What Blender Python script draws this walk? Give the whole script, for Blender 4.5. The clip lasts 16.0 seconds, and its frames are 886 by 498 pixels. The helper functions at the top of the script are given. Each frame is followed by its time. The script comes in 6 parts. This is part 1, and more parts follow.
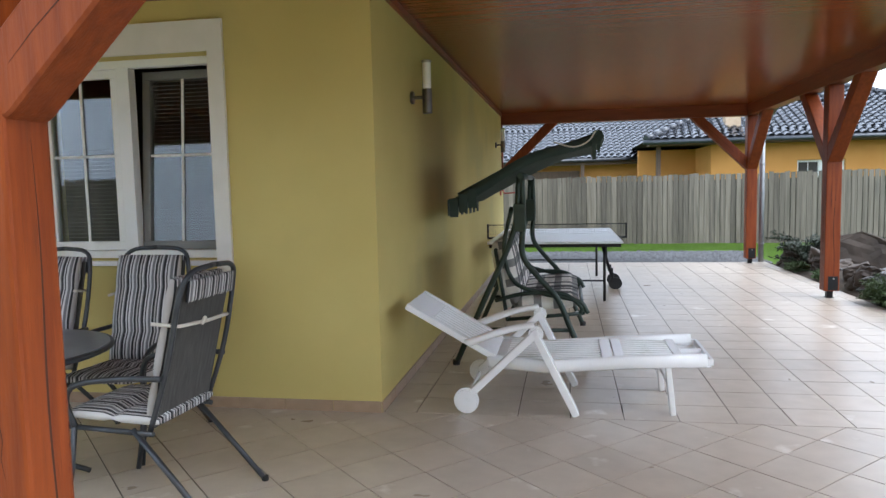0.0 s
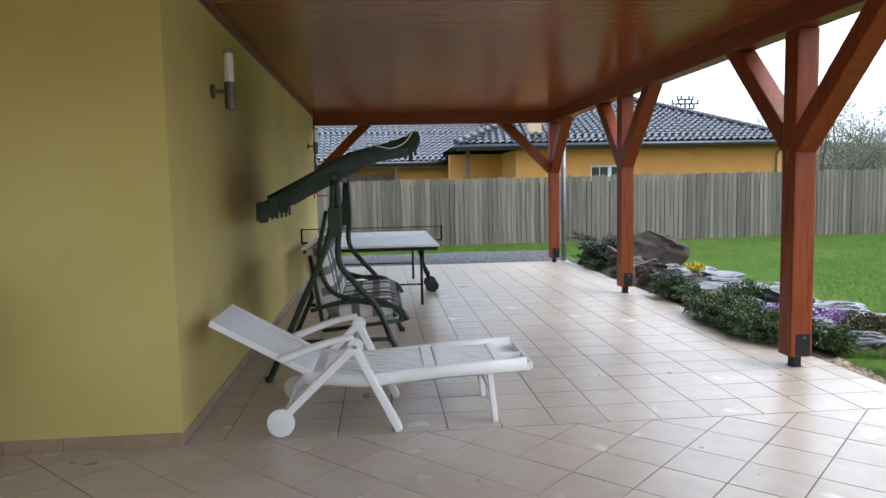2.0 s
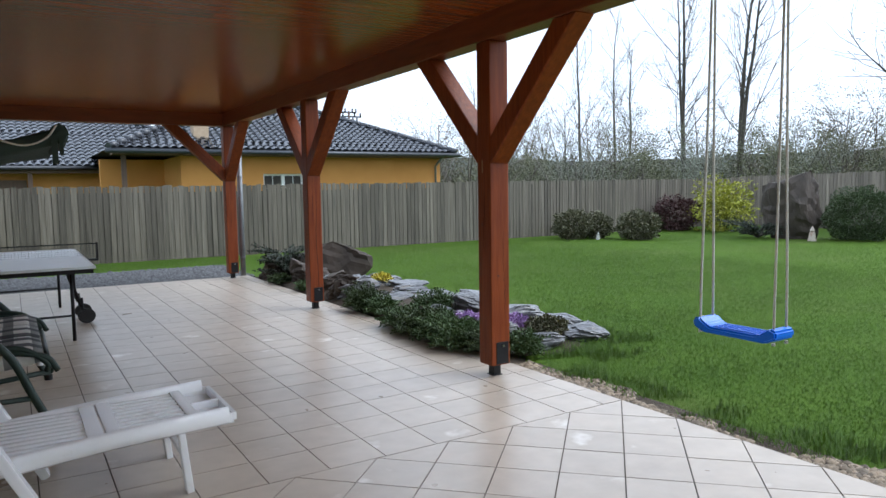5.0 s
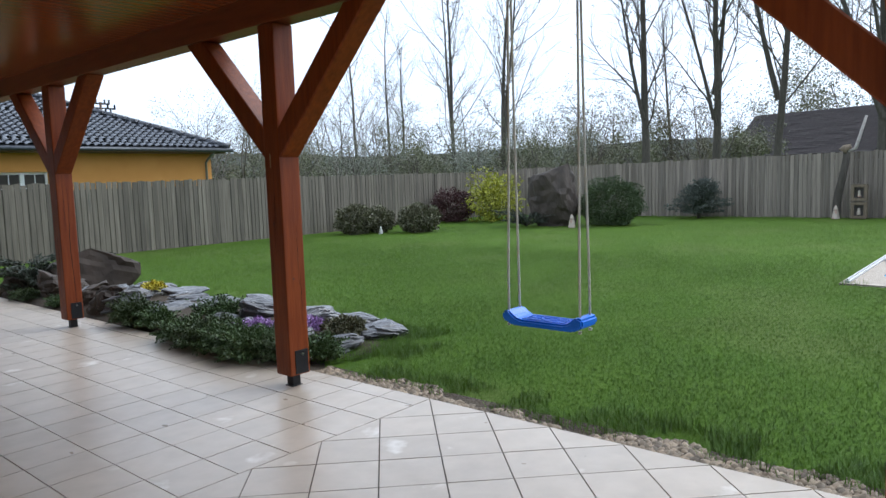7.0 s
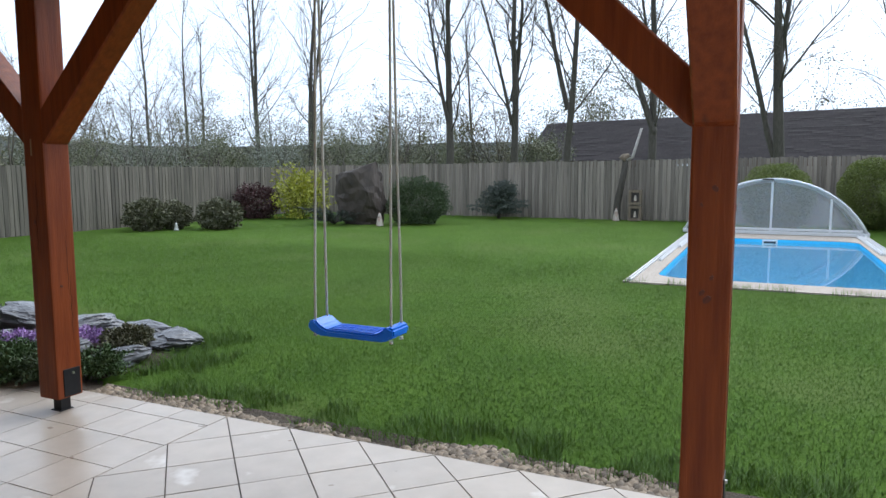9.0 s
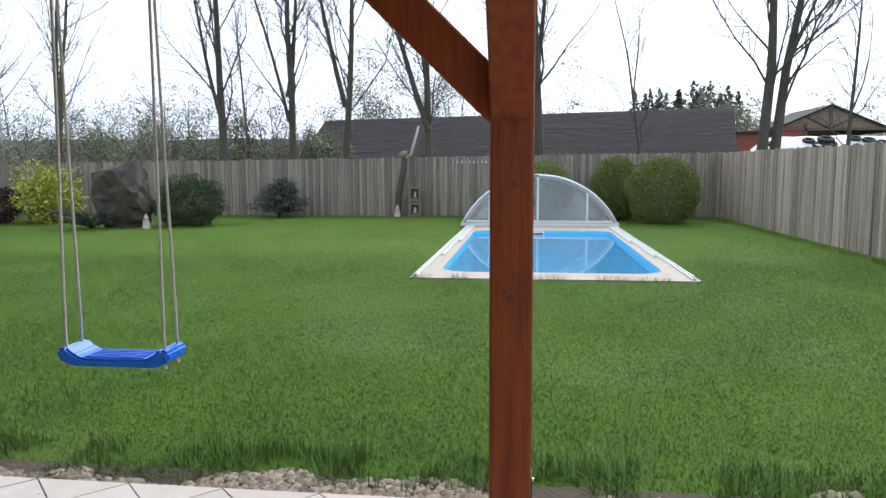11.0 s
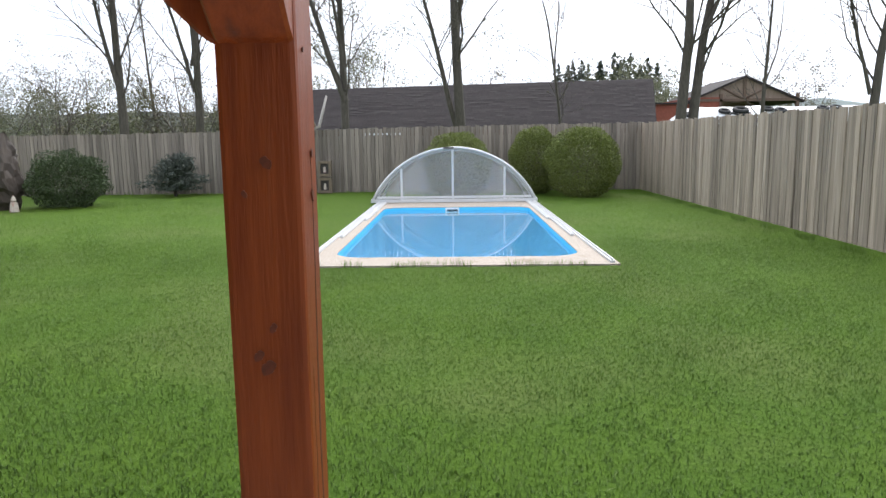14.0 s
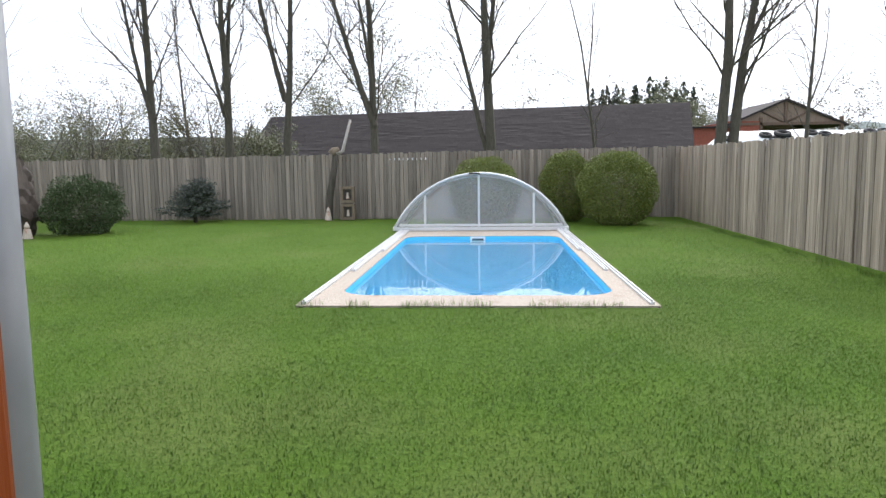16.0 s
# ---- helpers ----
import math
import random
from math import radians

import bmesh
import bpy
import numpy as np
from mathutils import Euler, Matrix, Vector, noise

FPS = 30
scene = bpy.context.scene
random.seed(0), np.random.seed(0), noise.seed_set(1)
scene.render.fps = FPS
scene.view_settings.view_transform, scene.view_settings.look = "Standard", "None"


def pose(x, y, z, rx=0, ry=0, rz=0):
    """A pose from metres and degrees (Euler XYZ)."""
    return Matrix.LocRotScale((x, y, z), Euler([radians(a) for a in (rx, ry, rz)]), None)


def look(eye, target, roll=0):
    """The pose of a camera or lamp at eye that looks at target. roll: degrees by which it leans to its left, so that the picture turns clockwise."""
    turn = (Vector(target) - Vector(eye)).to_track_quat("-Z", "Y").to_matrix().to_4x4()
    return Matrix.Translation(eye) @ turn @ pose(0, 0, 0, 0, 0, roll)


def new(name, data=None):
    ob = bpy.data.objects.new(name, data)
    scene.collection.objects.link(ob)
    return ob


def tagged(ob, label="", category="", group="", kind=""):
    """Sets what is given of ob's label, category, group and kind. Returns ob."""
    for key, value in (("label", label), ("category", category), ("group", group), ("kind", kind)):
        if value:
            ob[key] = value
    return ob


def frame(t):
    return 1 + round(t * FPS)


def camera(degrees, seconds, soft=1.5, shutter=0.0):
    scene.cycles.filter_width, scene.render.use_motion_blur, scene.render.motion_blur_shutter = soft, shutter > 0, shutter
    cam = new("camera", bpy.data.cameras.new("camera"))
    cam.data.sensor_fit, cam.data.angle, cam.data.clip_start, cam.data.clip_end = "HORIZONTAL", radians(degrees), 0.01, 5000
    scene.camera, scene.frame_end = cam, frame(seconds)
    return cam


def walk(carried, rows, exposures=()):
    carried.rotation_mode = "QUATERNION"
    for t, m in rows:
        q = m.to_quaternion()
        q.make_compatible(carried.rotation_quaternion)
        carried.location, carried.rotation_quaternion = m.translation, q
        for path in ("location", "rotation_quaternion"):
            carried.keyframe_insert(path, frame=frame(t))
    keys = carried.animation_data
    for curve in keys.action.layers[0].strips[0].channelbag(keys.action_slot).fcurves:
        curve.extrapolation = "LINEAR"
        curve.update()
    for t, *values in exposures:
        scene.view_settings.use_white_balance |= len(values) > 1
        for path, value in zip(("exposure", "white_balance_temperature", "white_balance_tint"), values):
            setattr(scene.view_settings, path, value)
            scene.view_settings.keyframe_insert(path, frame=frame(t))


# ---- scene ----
cam = camera(64.6, 16.0)
PATH = [
    (0, (1.264, -4.458, 1.471), (0.912, -2.497, 1.296), -1.3),
    (0.5, (1.306, -4.435, 1.467), (1.05, -2.459, 1.292), -1.4),
    (1, (1.303, -4.372, 1.473), (1.173, -2.384, 1.292), -1.3),
    (1.5, (1.268, -4.282, 1.479), (1.276, -2.291, 1.299), -1.3),
    (2, (1.24, -4.18, 1.473), (1.41, -2.195, 1.294), -1.2),
    (2.5, (1.238, -4.078, 1.464), (1.556, -2.112, 1.284), -1.3),
    (3, (1.234, -3.926, 1.471), (1.711, -1.992, 1.292), -1.2),
    (3.2, (1.231, -3.873, 1.473), (1.768, -1.954, 1.296), -1.2),
    (5.3, (1.233, -3.436, 1.481), (2.359, -1.793, 1.303), -1.0),
    (5.5, (1.236, -3.407, 1.477), (2.418, -1.804, 1.292), -1.1),
    (6, (1.267, -3.326, 1.472), (2.58, -1.831, 1.274), -1.4),
    (6.5, (1.303, -3.245, 1.48), (2.721, -1.85, 1.277), -1.6),
    (7, (1.323, -3.165, 1.482), (2.837, -1.874, 1.283), -1.9),
    (7.5, (1.34, -3.149, 1.486), (2.914, -1.931, 1.294), -1.8),
    (8, (1.393, -3.118, 1.49), (3.035, -1.993, 1.294), -1.4),
    (8.5, (1.458, -3.08, 1.493), (3.178, -2.08, 1.286), -0.8),
    (9, (1.528, -3.026, 1.495), (3.334, -2.194, 1.278), -0.1),
    (9.5, (1.577, -2.966, 1.496), (3.444, -2.283, 1.278), 0.2),
    (10, (1.614, -2.911, 1.496), (3.532, -2.388, 1.28), -0.4),
    (10.2, (1.635, -2.882, 1.492), (3.57, -2.424, 1.275), -0.4),
    (12.3, (2.175, -2.999, 1.490), (4.159, -2.927, 1.250), -0.6),
    (12.5, (2.270, -3.021, 1.484), (4.254, -2.946, 1.243), -0.9),
    (13, (2.487, -3.062, 1.488), (4.469, -2.990, 1.232), -0.6),
    (13.5, (2.671, -3.154, 1.482), (4.650, -3.113, 1.200), -0.5),
    (14, (2.969, -3.232, 1.471), (4.945, -3.193, 1.168), -0.7),
    (14.5, (3.170, -3.306, 1.470), (5.143, -3.208, 1.157), -0.8),
    (15, (3.438, -3.334, 1.486), (5.411, -3.215, 1.182), -0.8),
    (15.5, (3.653, -3.348, 1.498), (5.633, -3.228, 1.238), -0.8),
    (16, (3.900, -3.398, 1.486), (5.882, -3.265, 1.252), -0.7),
]
walk(cam, [(t, look(eye, target, roll)) for t, eye, target, roll in PATH],
     exposures=((0, 1.1, 6100, 9), (1.5, 0.95, 6100, 9), (3, 0.85, 6100, 9), (5.5, 0.33, 6050, 8), (7, 0.24, 6050, 8), (9, 0.25, 6050, 8), (10.2, 0.32, 6100, 9),
                (12.3, 0.55, 6600, 11), (16, 0.58, 6700, 12)))

# ---- light ----
SUN_EL, SUN_ROT = 48.0, 110.0
world = bpy.data.worlds.new("world")
scene.world = world
world.use_nodes = True
wt = world.node_tree
bg = wt.nodes["Background"]
sky = wt.nodes.new("ShaderNodeTexSky")
sky.sky_type, sky.sun_disc = "NISHITA", False
sky.sun_elevation, sky.sun_rotation = radians(SUN_EL), radians(SUN_ROT)
sky.air_density, sky.dust_density, sky.ozone_density = 1.0, 6.0, 1.0
pale = wt.nodes.new("ShaderNodeHueSaturation")      # cloud cover takes the blue out of the sky
pale.inputs["Saturation"].default_value = 0.22
cloud = wt.nodes.new("ShaderNodeMixRGB")
cloud.inputs["Fac"].default_value = 0.6
cloud.inputs["Color2"].default_value = (10.8, 12.2, 14.4, 1)
wt.links.new(sky.outputs[0], pale.inputs["Color"])
wt.links.new(pale.outputs[0], cloud.inputs["Color1"])
wt.links.new(cloud.outputs[0], bg.inputs["Color"])
bg.inputs["Strength"].default_value = 0.13

sun = new("sun", bpy.data.lights.new("sun", "SUN"))
sun.data.energy, sun.data.angle, sun.data.color = 1.35, radians(45), (1.0, 0.985, 0.96)
a = radians(SUN_ROT)
sun.matrix_world = look((0, 0, 0), (-math.sin(a) * math.cos(radians(SUN_EL)), -math.cos(a) * math.cos(radians(SUN_EL)), -math.sin(radians(SUN_EL))))

# ---- materials ----


def mat(name, c1, c2=None, rough=0.6, metal=0.0, scale=4.0, stretch=(1, 1, 1), bump=0.0, bump_scale=40.0, vary=0.0,
        spots=None, spot_scale=1.5, spot_at=0.62, rough_vary=0.0, coat=0.0, detail=6.0, island=0.0, wet=0.0, upright=0.0, ior=1.5):
    """Two colours mixed by noise at one scale, spots or stains at another, relief, and a shift of tone from piece to piece."""
    m = bpy.data.materials.new(name)
    m.use_nodes = True
    t = m.node_tree
    n, l = t.nodes, t.links
    b = n["Principled BSDF"]
    b.inputs["Roughness"].default_value, b.inputs["Metallic"].default_value = rough, metal
    b.inputs["Coat Weight"].default_value = coat
    b.inputs["Coat Roughness"].default_value = 0.12
    b.inputs["IOR"].default_value = ior
    co = n.new("ShaderNodeTexCoord")
    mp = n.new("ShaderNodeMapping")
    mp.inputs["Scale"].default_value = stretch
    l.new(co.outputs["Object"], mp.inputs["Vector"])
    vec = mp.outputs[0]
    info = None
    if vary or island:
        info = n.new("ShaderNodeObjectInfo" if vary else "ShaderNodeNewGeometry")
        rnd = info.outputs["Random" if vary else "Random Per Island"]
        ad = n.new("ShaderNodeVectorMath")
        ad.operation = "MULTIPLY_ADD"
        mul = n.new("ShaderNodeCombineXYZ")
        for i in range(3):
            l.new(rnd, mul.inputs[i])
        l.new(mul.outputs[0], ad.inputs[0])
        ad.inputs[1].default_value = (37, 53, 71)
        l.new(vec, ad.inputs[2])
        vec = ad.outputs[0]
    nz = n.new("ShaderNodeTexNoise")
    nz.inputs["Scale"].default_value, nz.inputs["Detail"].default_value = scale, detail
    l.new(vec, nz.inputs["Vector"])
    ramp = n.new("ShaderNodeValToRGB")
    ramp.color_ramp.elements[0].position, ramp.color_ramp.elements[1].position = 0.3, 0.72
    ramp.color_ramp.elements[0].color = (*c1, 1)
    ramp.color_ramp.elements[1].color = (*(c2 or [min(1, v * 1.25) for v in c1]), 1)
    l.new(nz.outputs["Fac"], ramp.inputs["Fac"])
    col = ramp.outputs[0]
    if spots:
        ns = n.new("ShaderNodeTexNoise")
        ns.inputs["Scale"].default_value, ns.inputs["Detail"].default_value = spot_scale, 5.0
        l.new(vec, ns.inputs["Vector"])
        rs = n.new("ShaderNodeMapRange")
        rs.inputs["From Min"].default_value, rs.inputs["From Max"].default_value = spot_at, spot_at + 0.12
        l.new(ns.outputs["Fac"], rs.inputs["Value"])
        mx = n.new("ShaderNodeMixRGB")
        l.new(rs.outputs[0], mx.inputs["Fac"])
        l.new(col, mx.inputs["Color1"])
        mx.inputs["Color2"].default_value = (*spots, 1)
        col = mx.outputs[0]
    if info:
        hs = n.new("ShaderNodeHueSaturation")
        mr = n.new("ShaderNodeMapRange")
        k = vary or island
        mr.inputs["To Min"].default_value, mr.inputs["To Max"].default_value = 1 - k, 1 + k
        l.new(rnd, mr.inputs["Value"])
        l.new(mr.outputs[0], hs.inputs["Value"])
        l.new(col, hs.inputs["Color"])
        col = hs.outputs[0]
    l.new(col, b.inputs["Base Color"])
    if rough_vary:
        mr = n.new("ShaderNodeMapRange")
        mr.inputs["To Min"].default_value, mr.inputs["To Max"].default_value = max(0.02, rough - rough_vary), rough + rough_vary
        nr = n.new("ShaderNodeTexNoise")
        nr.inputs["Scale"].default_value = spot_scale * 2
        l.new(vec, nr.inputs["Vector"])
        l.new(nr.outputs["Fac"], mr.inputs["Value"])
        out = mr.outputs[0]
        if wet:                                      # damp patches with a shape of their own
            nw = n.new("ShaderNodeTexNoise")
            nw.inputs["Scale"].default_value, nw.inputs["Detail"].default_value = 2.6, 7.0
            l.new(co.outputs["Object"] if not info else vec, nw.inputs["Vector"])
            mw = n.new("ShaderNodeMapRange")
            mw.inputs["From Min"].default_value, mw.inputs["From Max"].default_value = wet, wet + 0.03
            mw.inputs["To Min"].default_value, mw.inputs["To Max"].default_value = 1.0, 0.18
            l.new(nw.outputs["Fac"], mw.inputs["Value"])
            ml = n.new("ShaderNodeMath")
            ml.operation = "MULTIPLY"
            l.new(out, ml.inputs[0])
            l.new(mw.outputs[0], ml.inputs[1])
            out = ml.outputs[0]
        l.new(out, b.inputs["Roughness"])
    if upright:                                      # soft blades shade as one sward
        ge, vm, vn = n.new("ShaderNodeNewGeometry"), n.new("ShaderNodeVectorMath"), n.new("ShaderNodeVectorMath")
        vm.operation, vn.operation = "MULTIPLY_ADD", "NORMALIZE"
        vm.inputs[1].default_value = (1 - upright,) * 3
        vm.inputs[2].default_value = (0, 0, upright)
        l.new(ge.outputs["Normal"], vm.inputs[0])
        l.new(vm.outputs[0], vn.inputs[0])
        l.new(vn.outputs[0], b.inputs["Normal"])
    if bump:
        nb = n.new("ShaderNodeTexNoise")
        nb.inputs["Scale"].default_value, nb.inputs["Detail"].default_value = bump_scale, 8.0
        l.new(vec, nb.inputs["Vector"])
        bp = n.new("ShaderNodeBump")
        bp.inputs["Strength"].default_value, bp.inputs["Distance"].default_value = bump, 0.01
        l.new(nb.outputs["Fac"], bp.inputs["Height"])
        l.new(bp.outputs[0], b.inputs["Normal"])
    return m


def leaf_mat(name, c1, c2, rough=0.6, island=0.24):
    m = mat(name, c1, c2, rough=rough, scale=1.6, island=island)
    return m


def stripes_mat(name, axis, period, stops, rough=0.85):
    """Woven cloth with printed stripes across one axis of the thing. stops: (share of the period, colour)."""
    m = bpy.data.materials.new(name)
    m.use_nodes = True
    n, l = m.node_tree.nodes, m.node_tree.links
    b = n["Principled BSDF"]
    b.inputs["Roughness"].default_value = rough
    co, sp = n.new("ShaderNodeTexCoord"), n.new("ShaderNodeSeparateXYZ")
    l.new(co.outputs["Object"], sp.inputs[0])
    dv, fr = n.new("ShaderNodeMath"), n.new("ShaderNodeMath")
    dv.operation, fr.operation = "DIVIDE", "FRACT"
    dv.inputs[1].default_value = period
    l.new(sp.outputs["XYZ".index(axis)], dv.inputs[0])
    l.new(dv.outputs[0], fr.inputs[0])
    rp = n.new("ShaderNodeValToRGB")
    rp.color_ramp.interpolation = "CONSTANT"
    els = rp.color_ramp.elements
    while len(els) < len(stops):
        els.new(0.5)
    for e, (p, c) in zip(els, stops):
        e.position, e.color = p, (*c, 1)
    l.new(fr.outputs[0], rp.inputs["Fac"])
    nz = n.new("ShaderNodeTexNoise")
    nz.inputs["Scale"].default_value = 9
    l.new(co.outputs["Object"], nz.inputs["Vector"])
    hs, mr = n.new("ShaderNodeHueSaturation"), n.new("ShaderNodeMapRange")
    mr.inputs["To Min"].default_value, mr.inputs["To Max"].default_value = 0.8, 1.15
    l.new(nz.outputs["Fac"], mr.inputs["Value"])
    l.new(mr.outputs[0], hs.inputs["Value"])
    l.new(rp.outputs[0], hs.inputs["Color"])
    l.new(hs.outputs[0], b.inputs["Base Color"])
    wv = n.new("ShaderNodeTexNoise")
    wv.inputs["Scale"].default_value = 260
    l.new(co.outputs["Object"], wv.inputs["Vector"])
    bp = n.new("ShaderNodeBump")
    bp.inputs["Strength"].default_value, bp.inputs["Distance"].default_value = 0.3, 0.004
    l.new(wv.outputs["Fac"], bp.inputs["Height"])
    l.new(bp.outputs[0], b.inputs["Normal"])
    return m


def plaid_mat(name, period, pale, dark):
    """Woven cloth with dark bands both ways over a pale ground."""
    m = mat(name, pale, rough=0.9, scale=9, bump=0.3, bump_scale=260)
    n, l = m.node_tree.nodes, m.node_tree.links
    b = n["Principled BSDF"]
    col = b.inputs["Base Color"].links[0].from_socket
    co, sp = n.new("ShaderNodeTexCoord"), n.new("ShaderNodeSeparateXYZ")
    l.new(co.outputs["Object"], sp.inputs[0])
    for k, (axis, share, weight) in enumerate((("X", 0.40, 0.75), ("Y", 0.45, 0.9))):
        dv, fr, gt, mx = n.new("ShaderNodeMath"), n.new("ShaderNodeMath"), n.new("ShaderNodeMath"), n.new("ShaderNodeMixRGB")
        dv.operation, fr.operation, gt.operation = "DIVIDE", "FRACT", "LESS_THAN"
        dv.inputs[1].default_value = period * (1 + 0.25 * k)
        gt.inputs[1].default_value = share
        l.new(sp.outputs["XYZ".index(axis)], dv.inputs[0])
        l.new(dv.outputs[0], fr.inputs[0])
        l.new(fr.outputs[0], gt.inputs[0])
        ml = n.new("ShaderNodeMath")
        ml.operation = "MULTIPLY"
        ml.inputs[1].default_value = weight
        l.new(gt.outputs[0], ml.inputs[0])
        l.new(ml.outputs[0], mx.inputs["Fac"])
        l.new(col, mx.inputs["Color1"])
        mx.inputs["Color2"].default_value = (*dark, 1)
        col = mx.outputs[0]
    l.new(col, b.inputs["Base Color"])
    return m


def sheet_mat(name, tint, rough, ior, haze, haze_color):
    """A thin clear sheet: light goes straight through, with a mirror gloss and a little haze."""
    m = bpy.data.materials.new(name)
    m.use_nodes = True
    n, l = m.node_tree.nodes, m.node_tree.links
    n.remove(n["Principled BSDF"])
    tr, gl, df = n.new("ShaderNodeBsdfTransparent"), n.new("ShaderNodeBsdfGlossy"), n.new("ShaderNodeBsdfDiffuse")
    tr.inputs["Color"].default_value = (*tint, 1)
    gl.inputs["Roughness"].default_value = rough
    df.inputs["Color"].default_value = (*haze_color, 1)
    a0, b0, fr = n.new("ShaderNodeMixShader"), n.new("ShaderNodeMixShader"), n.new("ShaderNodeFresnel")
    fr.inputs["IOR"].default_value = ior
    a0.inputs["Fac"].default_value = haze
    l.new(tr.outputs[0], a0.inputs[1])
    l.new(df.outputs[0], a0.inputs[2])
    l.new(fr.outputs[0], b0.inputs["Fac"])
    l.new(a0.outputs[0], b0.inputs[1])
    l.new(gl.outputs[0], b0.inputs[2])
    l.new(b0.outputs[0], n["Material Output"].inputs["Surface"])
    return m


STUCCO = mat("stucco_yellow", (0.57, 0.470, 0.165), (0.63, 0.525, 0.195), rough=0.9, scale=1.2, bump=0.35, bump_scale=220, spots=(0.53, 0.455, 0.18), spot_scale=0.7, spot_at=0.55)
TILE = mat("floor_tile_glaze", (0.405, 0.340, 0.275), (0.475, 0.402, 0.33), rough=0.33, wet=0.74, ior=1.85, scale=7, bump=0.03, bump_scale=60, vary=0.05, rough_vary=0.11, spots=(0.74, 0.70, 0.65), spot_scale=3.4, spot_at=0.645)
TILE_J = mat("floor_tile_glaze_far", (0.405, 0.340, 0.275), (0.475, 0.402, 0.33), rough=0.33, wet=0.74, ior=1.85, scale=7, bump=0.03, bump_scale=60, island=0.05, rough_vary=0.11, spots=(0.74, 0.70, 0.65), spot_scale=3.4, spot_at=0.645)
GROUT = mat("grout", (0.085, 0.068, 0.055), (0.13, 0.105, 0.085), rough=0.9, scale=30)
PLINTH = mat("plinth_tile", (0.33, 0.23, 0.15), (0.40, 0.28, 0.19), rough=0.35, scale=12, vary=0.04)
WOOD = mat("stained_timber", (0.160, 0.029, 0.005), (0.252, 0.054, 0.009), rough=0.5, scale=5, stretch=(6, 6, 0.5), bump=0.25, bump_scale=22, spots=(0.12, 0.03, 0.012), spot_scale=2.4, spot_at=0.68, vary=0.08, coat=0.04)
WOOD_H = mat("stained_timber_beam", (0.15, 0.030, 0.009), (0.22, 0.050, 0.014), rough=0.42, scale=5, stretch=(5, 0.5, 5), bump=0.25, bump_scale=22, spots=(0.12, 0.03, 0.012), spot_scale=1.6, spot_at=0.68, coat=0.15)
WOOD_X = mat("stained_timber_cross_beam", (0.15, 0.030, 0.009), (0.22, 0.050, 0.014), rough=0.42, scale=5, stretch=(0.5, 5, 5), bump=0.25, bump_scale=22, spots=(0.12, 0.03, 0.012), spot_scale=1.6, spot_at=0.68, coat=0.15)
PLANK = mat("varnished_ceiling_plank", (0.20, 0.040, 0.008), (0.285, 0.066, 0.012), rough=0.22, ior=1.45, scale=3, stretch=(0.6, 9, 9), bump=0.05, bump_scale=14, island=0.10, spots=(0.15, 0.045, 0.015), spot_scale=2.0, spot_at=0.66)
CRACK = mat("timber_crack", (0.035, 0.012, 0.006), rough=0.95)
PEGWOOD = mat("pale_peg_wood", (0.30, 0.17, 0.09), (0.38, 0.23, 0.13), rough=0.7, scale=30)
KNOT = mat("timber_knot", (0.075, 0.015, 0.005), (0.12, 0.024, 0.007), rough=0.5, scale=60)
STEEL_BLACK = mat("black_steel", (0.02, 0.02, 0.022), rough=0.5, metal=0.6, scale=20)
LAMP_STEEL = mat("dull_lamp_steel", (0.16, 0.15, 0.14), rough=0.35, metal=1.0, scale=30)
STEEL = mat("brushed_steel", (0.42, 0.41, 0.39), rough=0.3, metal=1.0, scale=30, stretch=(1, 1, 0.1))
ZINC = mat("zinc_sheet", (0.20, 0.21, 0.225), (0.26, 0.27, 0.285), rough=0.5, metal=0.5, scale=9, spots=(0.28, 0.29, 0.31), spot_scale=3)
OPAL = mat("opal_glass", (0.78, 0.78, 0.76), rough=0.25, scale=3)
WHITE = mat("white_frame", (0.76, 0.77, 0.77), (0.80, 0.81, 0.81), rough=0.4, scale=5, spots=(0.70, 0.70, 0.69), spot_scale=4)
# The tilted sash's shade is put into this darker copy of the white frame.
SASH_SHADED = mat("shaded_sash_tone", (0.17, 0.17, 0.165), (0.21, 0.21, 0.205), rough=0.5, scale=5)
TRIM = mat("white_plaster_trim", (0.72, 0.71, 0.66), (0.78, 0.77, 0.73), rough=0.85, scale=6, bump=0.2, bump_scale=200)
RESIN = mat("white_resin", (0.82, 0.83, 0.85), (0.87, 0.87, 0.88), rough=0.25, scale=6, bump=0.05, bump_scale=120, spots=(0.64, 0.63, 0.60), spot_scale=5, spot_at=0.64)
# Near-black colour painted in place of the shade inside openings and recesses.
OPENING_SHADE = mat("painted_opening_shade", (0.05, 0.045, 0.04), (0.07, 0.06, 0.055), rough=0.9)
BLIND = mat("blind_slat", (0.15, 0.145, 0.14), (0.19, 0.185, 0.175), rough=0.5)
GLASS = sheet_mat("window_glass", (0.92, 0.95, 0.95), 0.01, 1.5, 0.0, (1, 1, 1))
FRAME_GREEN = mat("dark_green_tube", (0.020, 0.035, 0.028), (0.03, 0.05, 0.04), rough=0.4, metal=0.3, scale=12)
FRAME_GREY = mat("grey_tube", (0.045, 0.05, 0.058), (0.07, 0.075, 0.085), rough=0.4, metal=0.5, scale=12)
CANVAS = mat("dark_green_canvas", (0.022, 0.040, 0.032), (0.035, 0.055, 0.045), rough=0.85, scale=5, bump=0.4, bump_scale=240)
CREAM = mat("cream_cloth", (0.62, 0.59, 0.53), (0.70, 0.67, 0.60), rough=0.9, scale=6, bump=0.3, bump_scale=200)
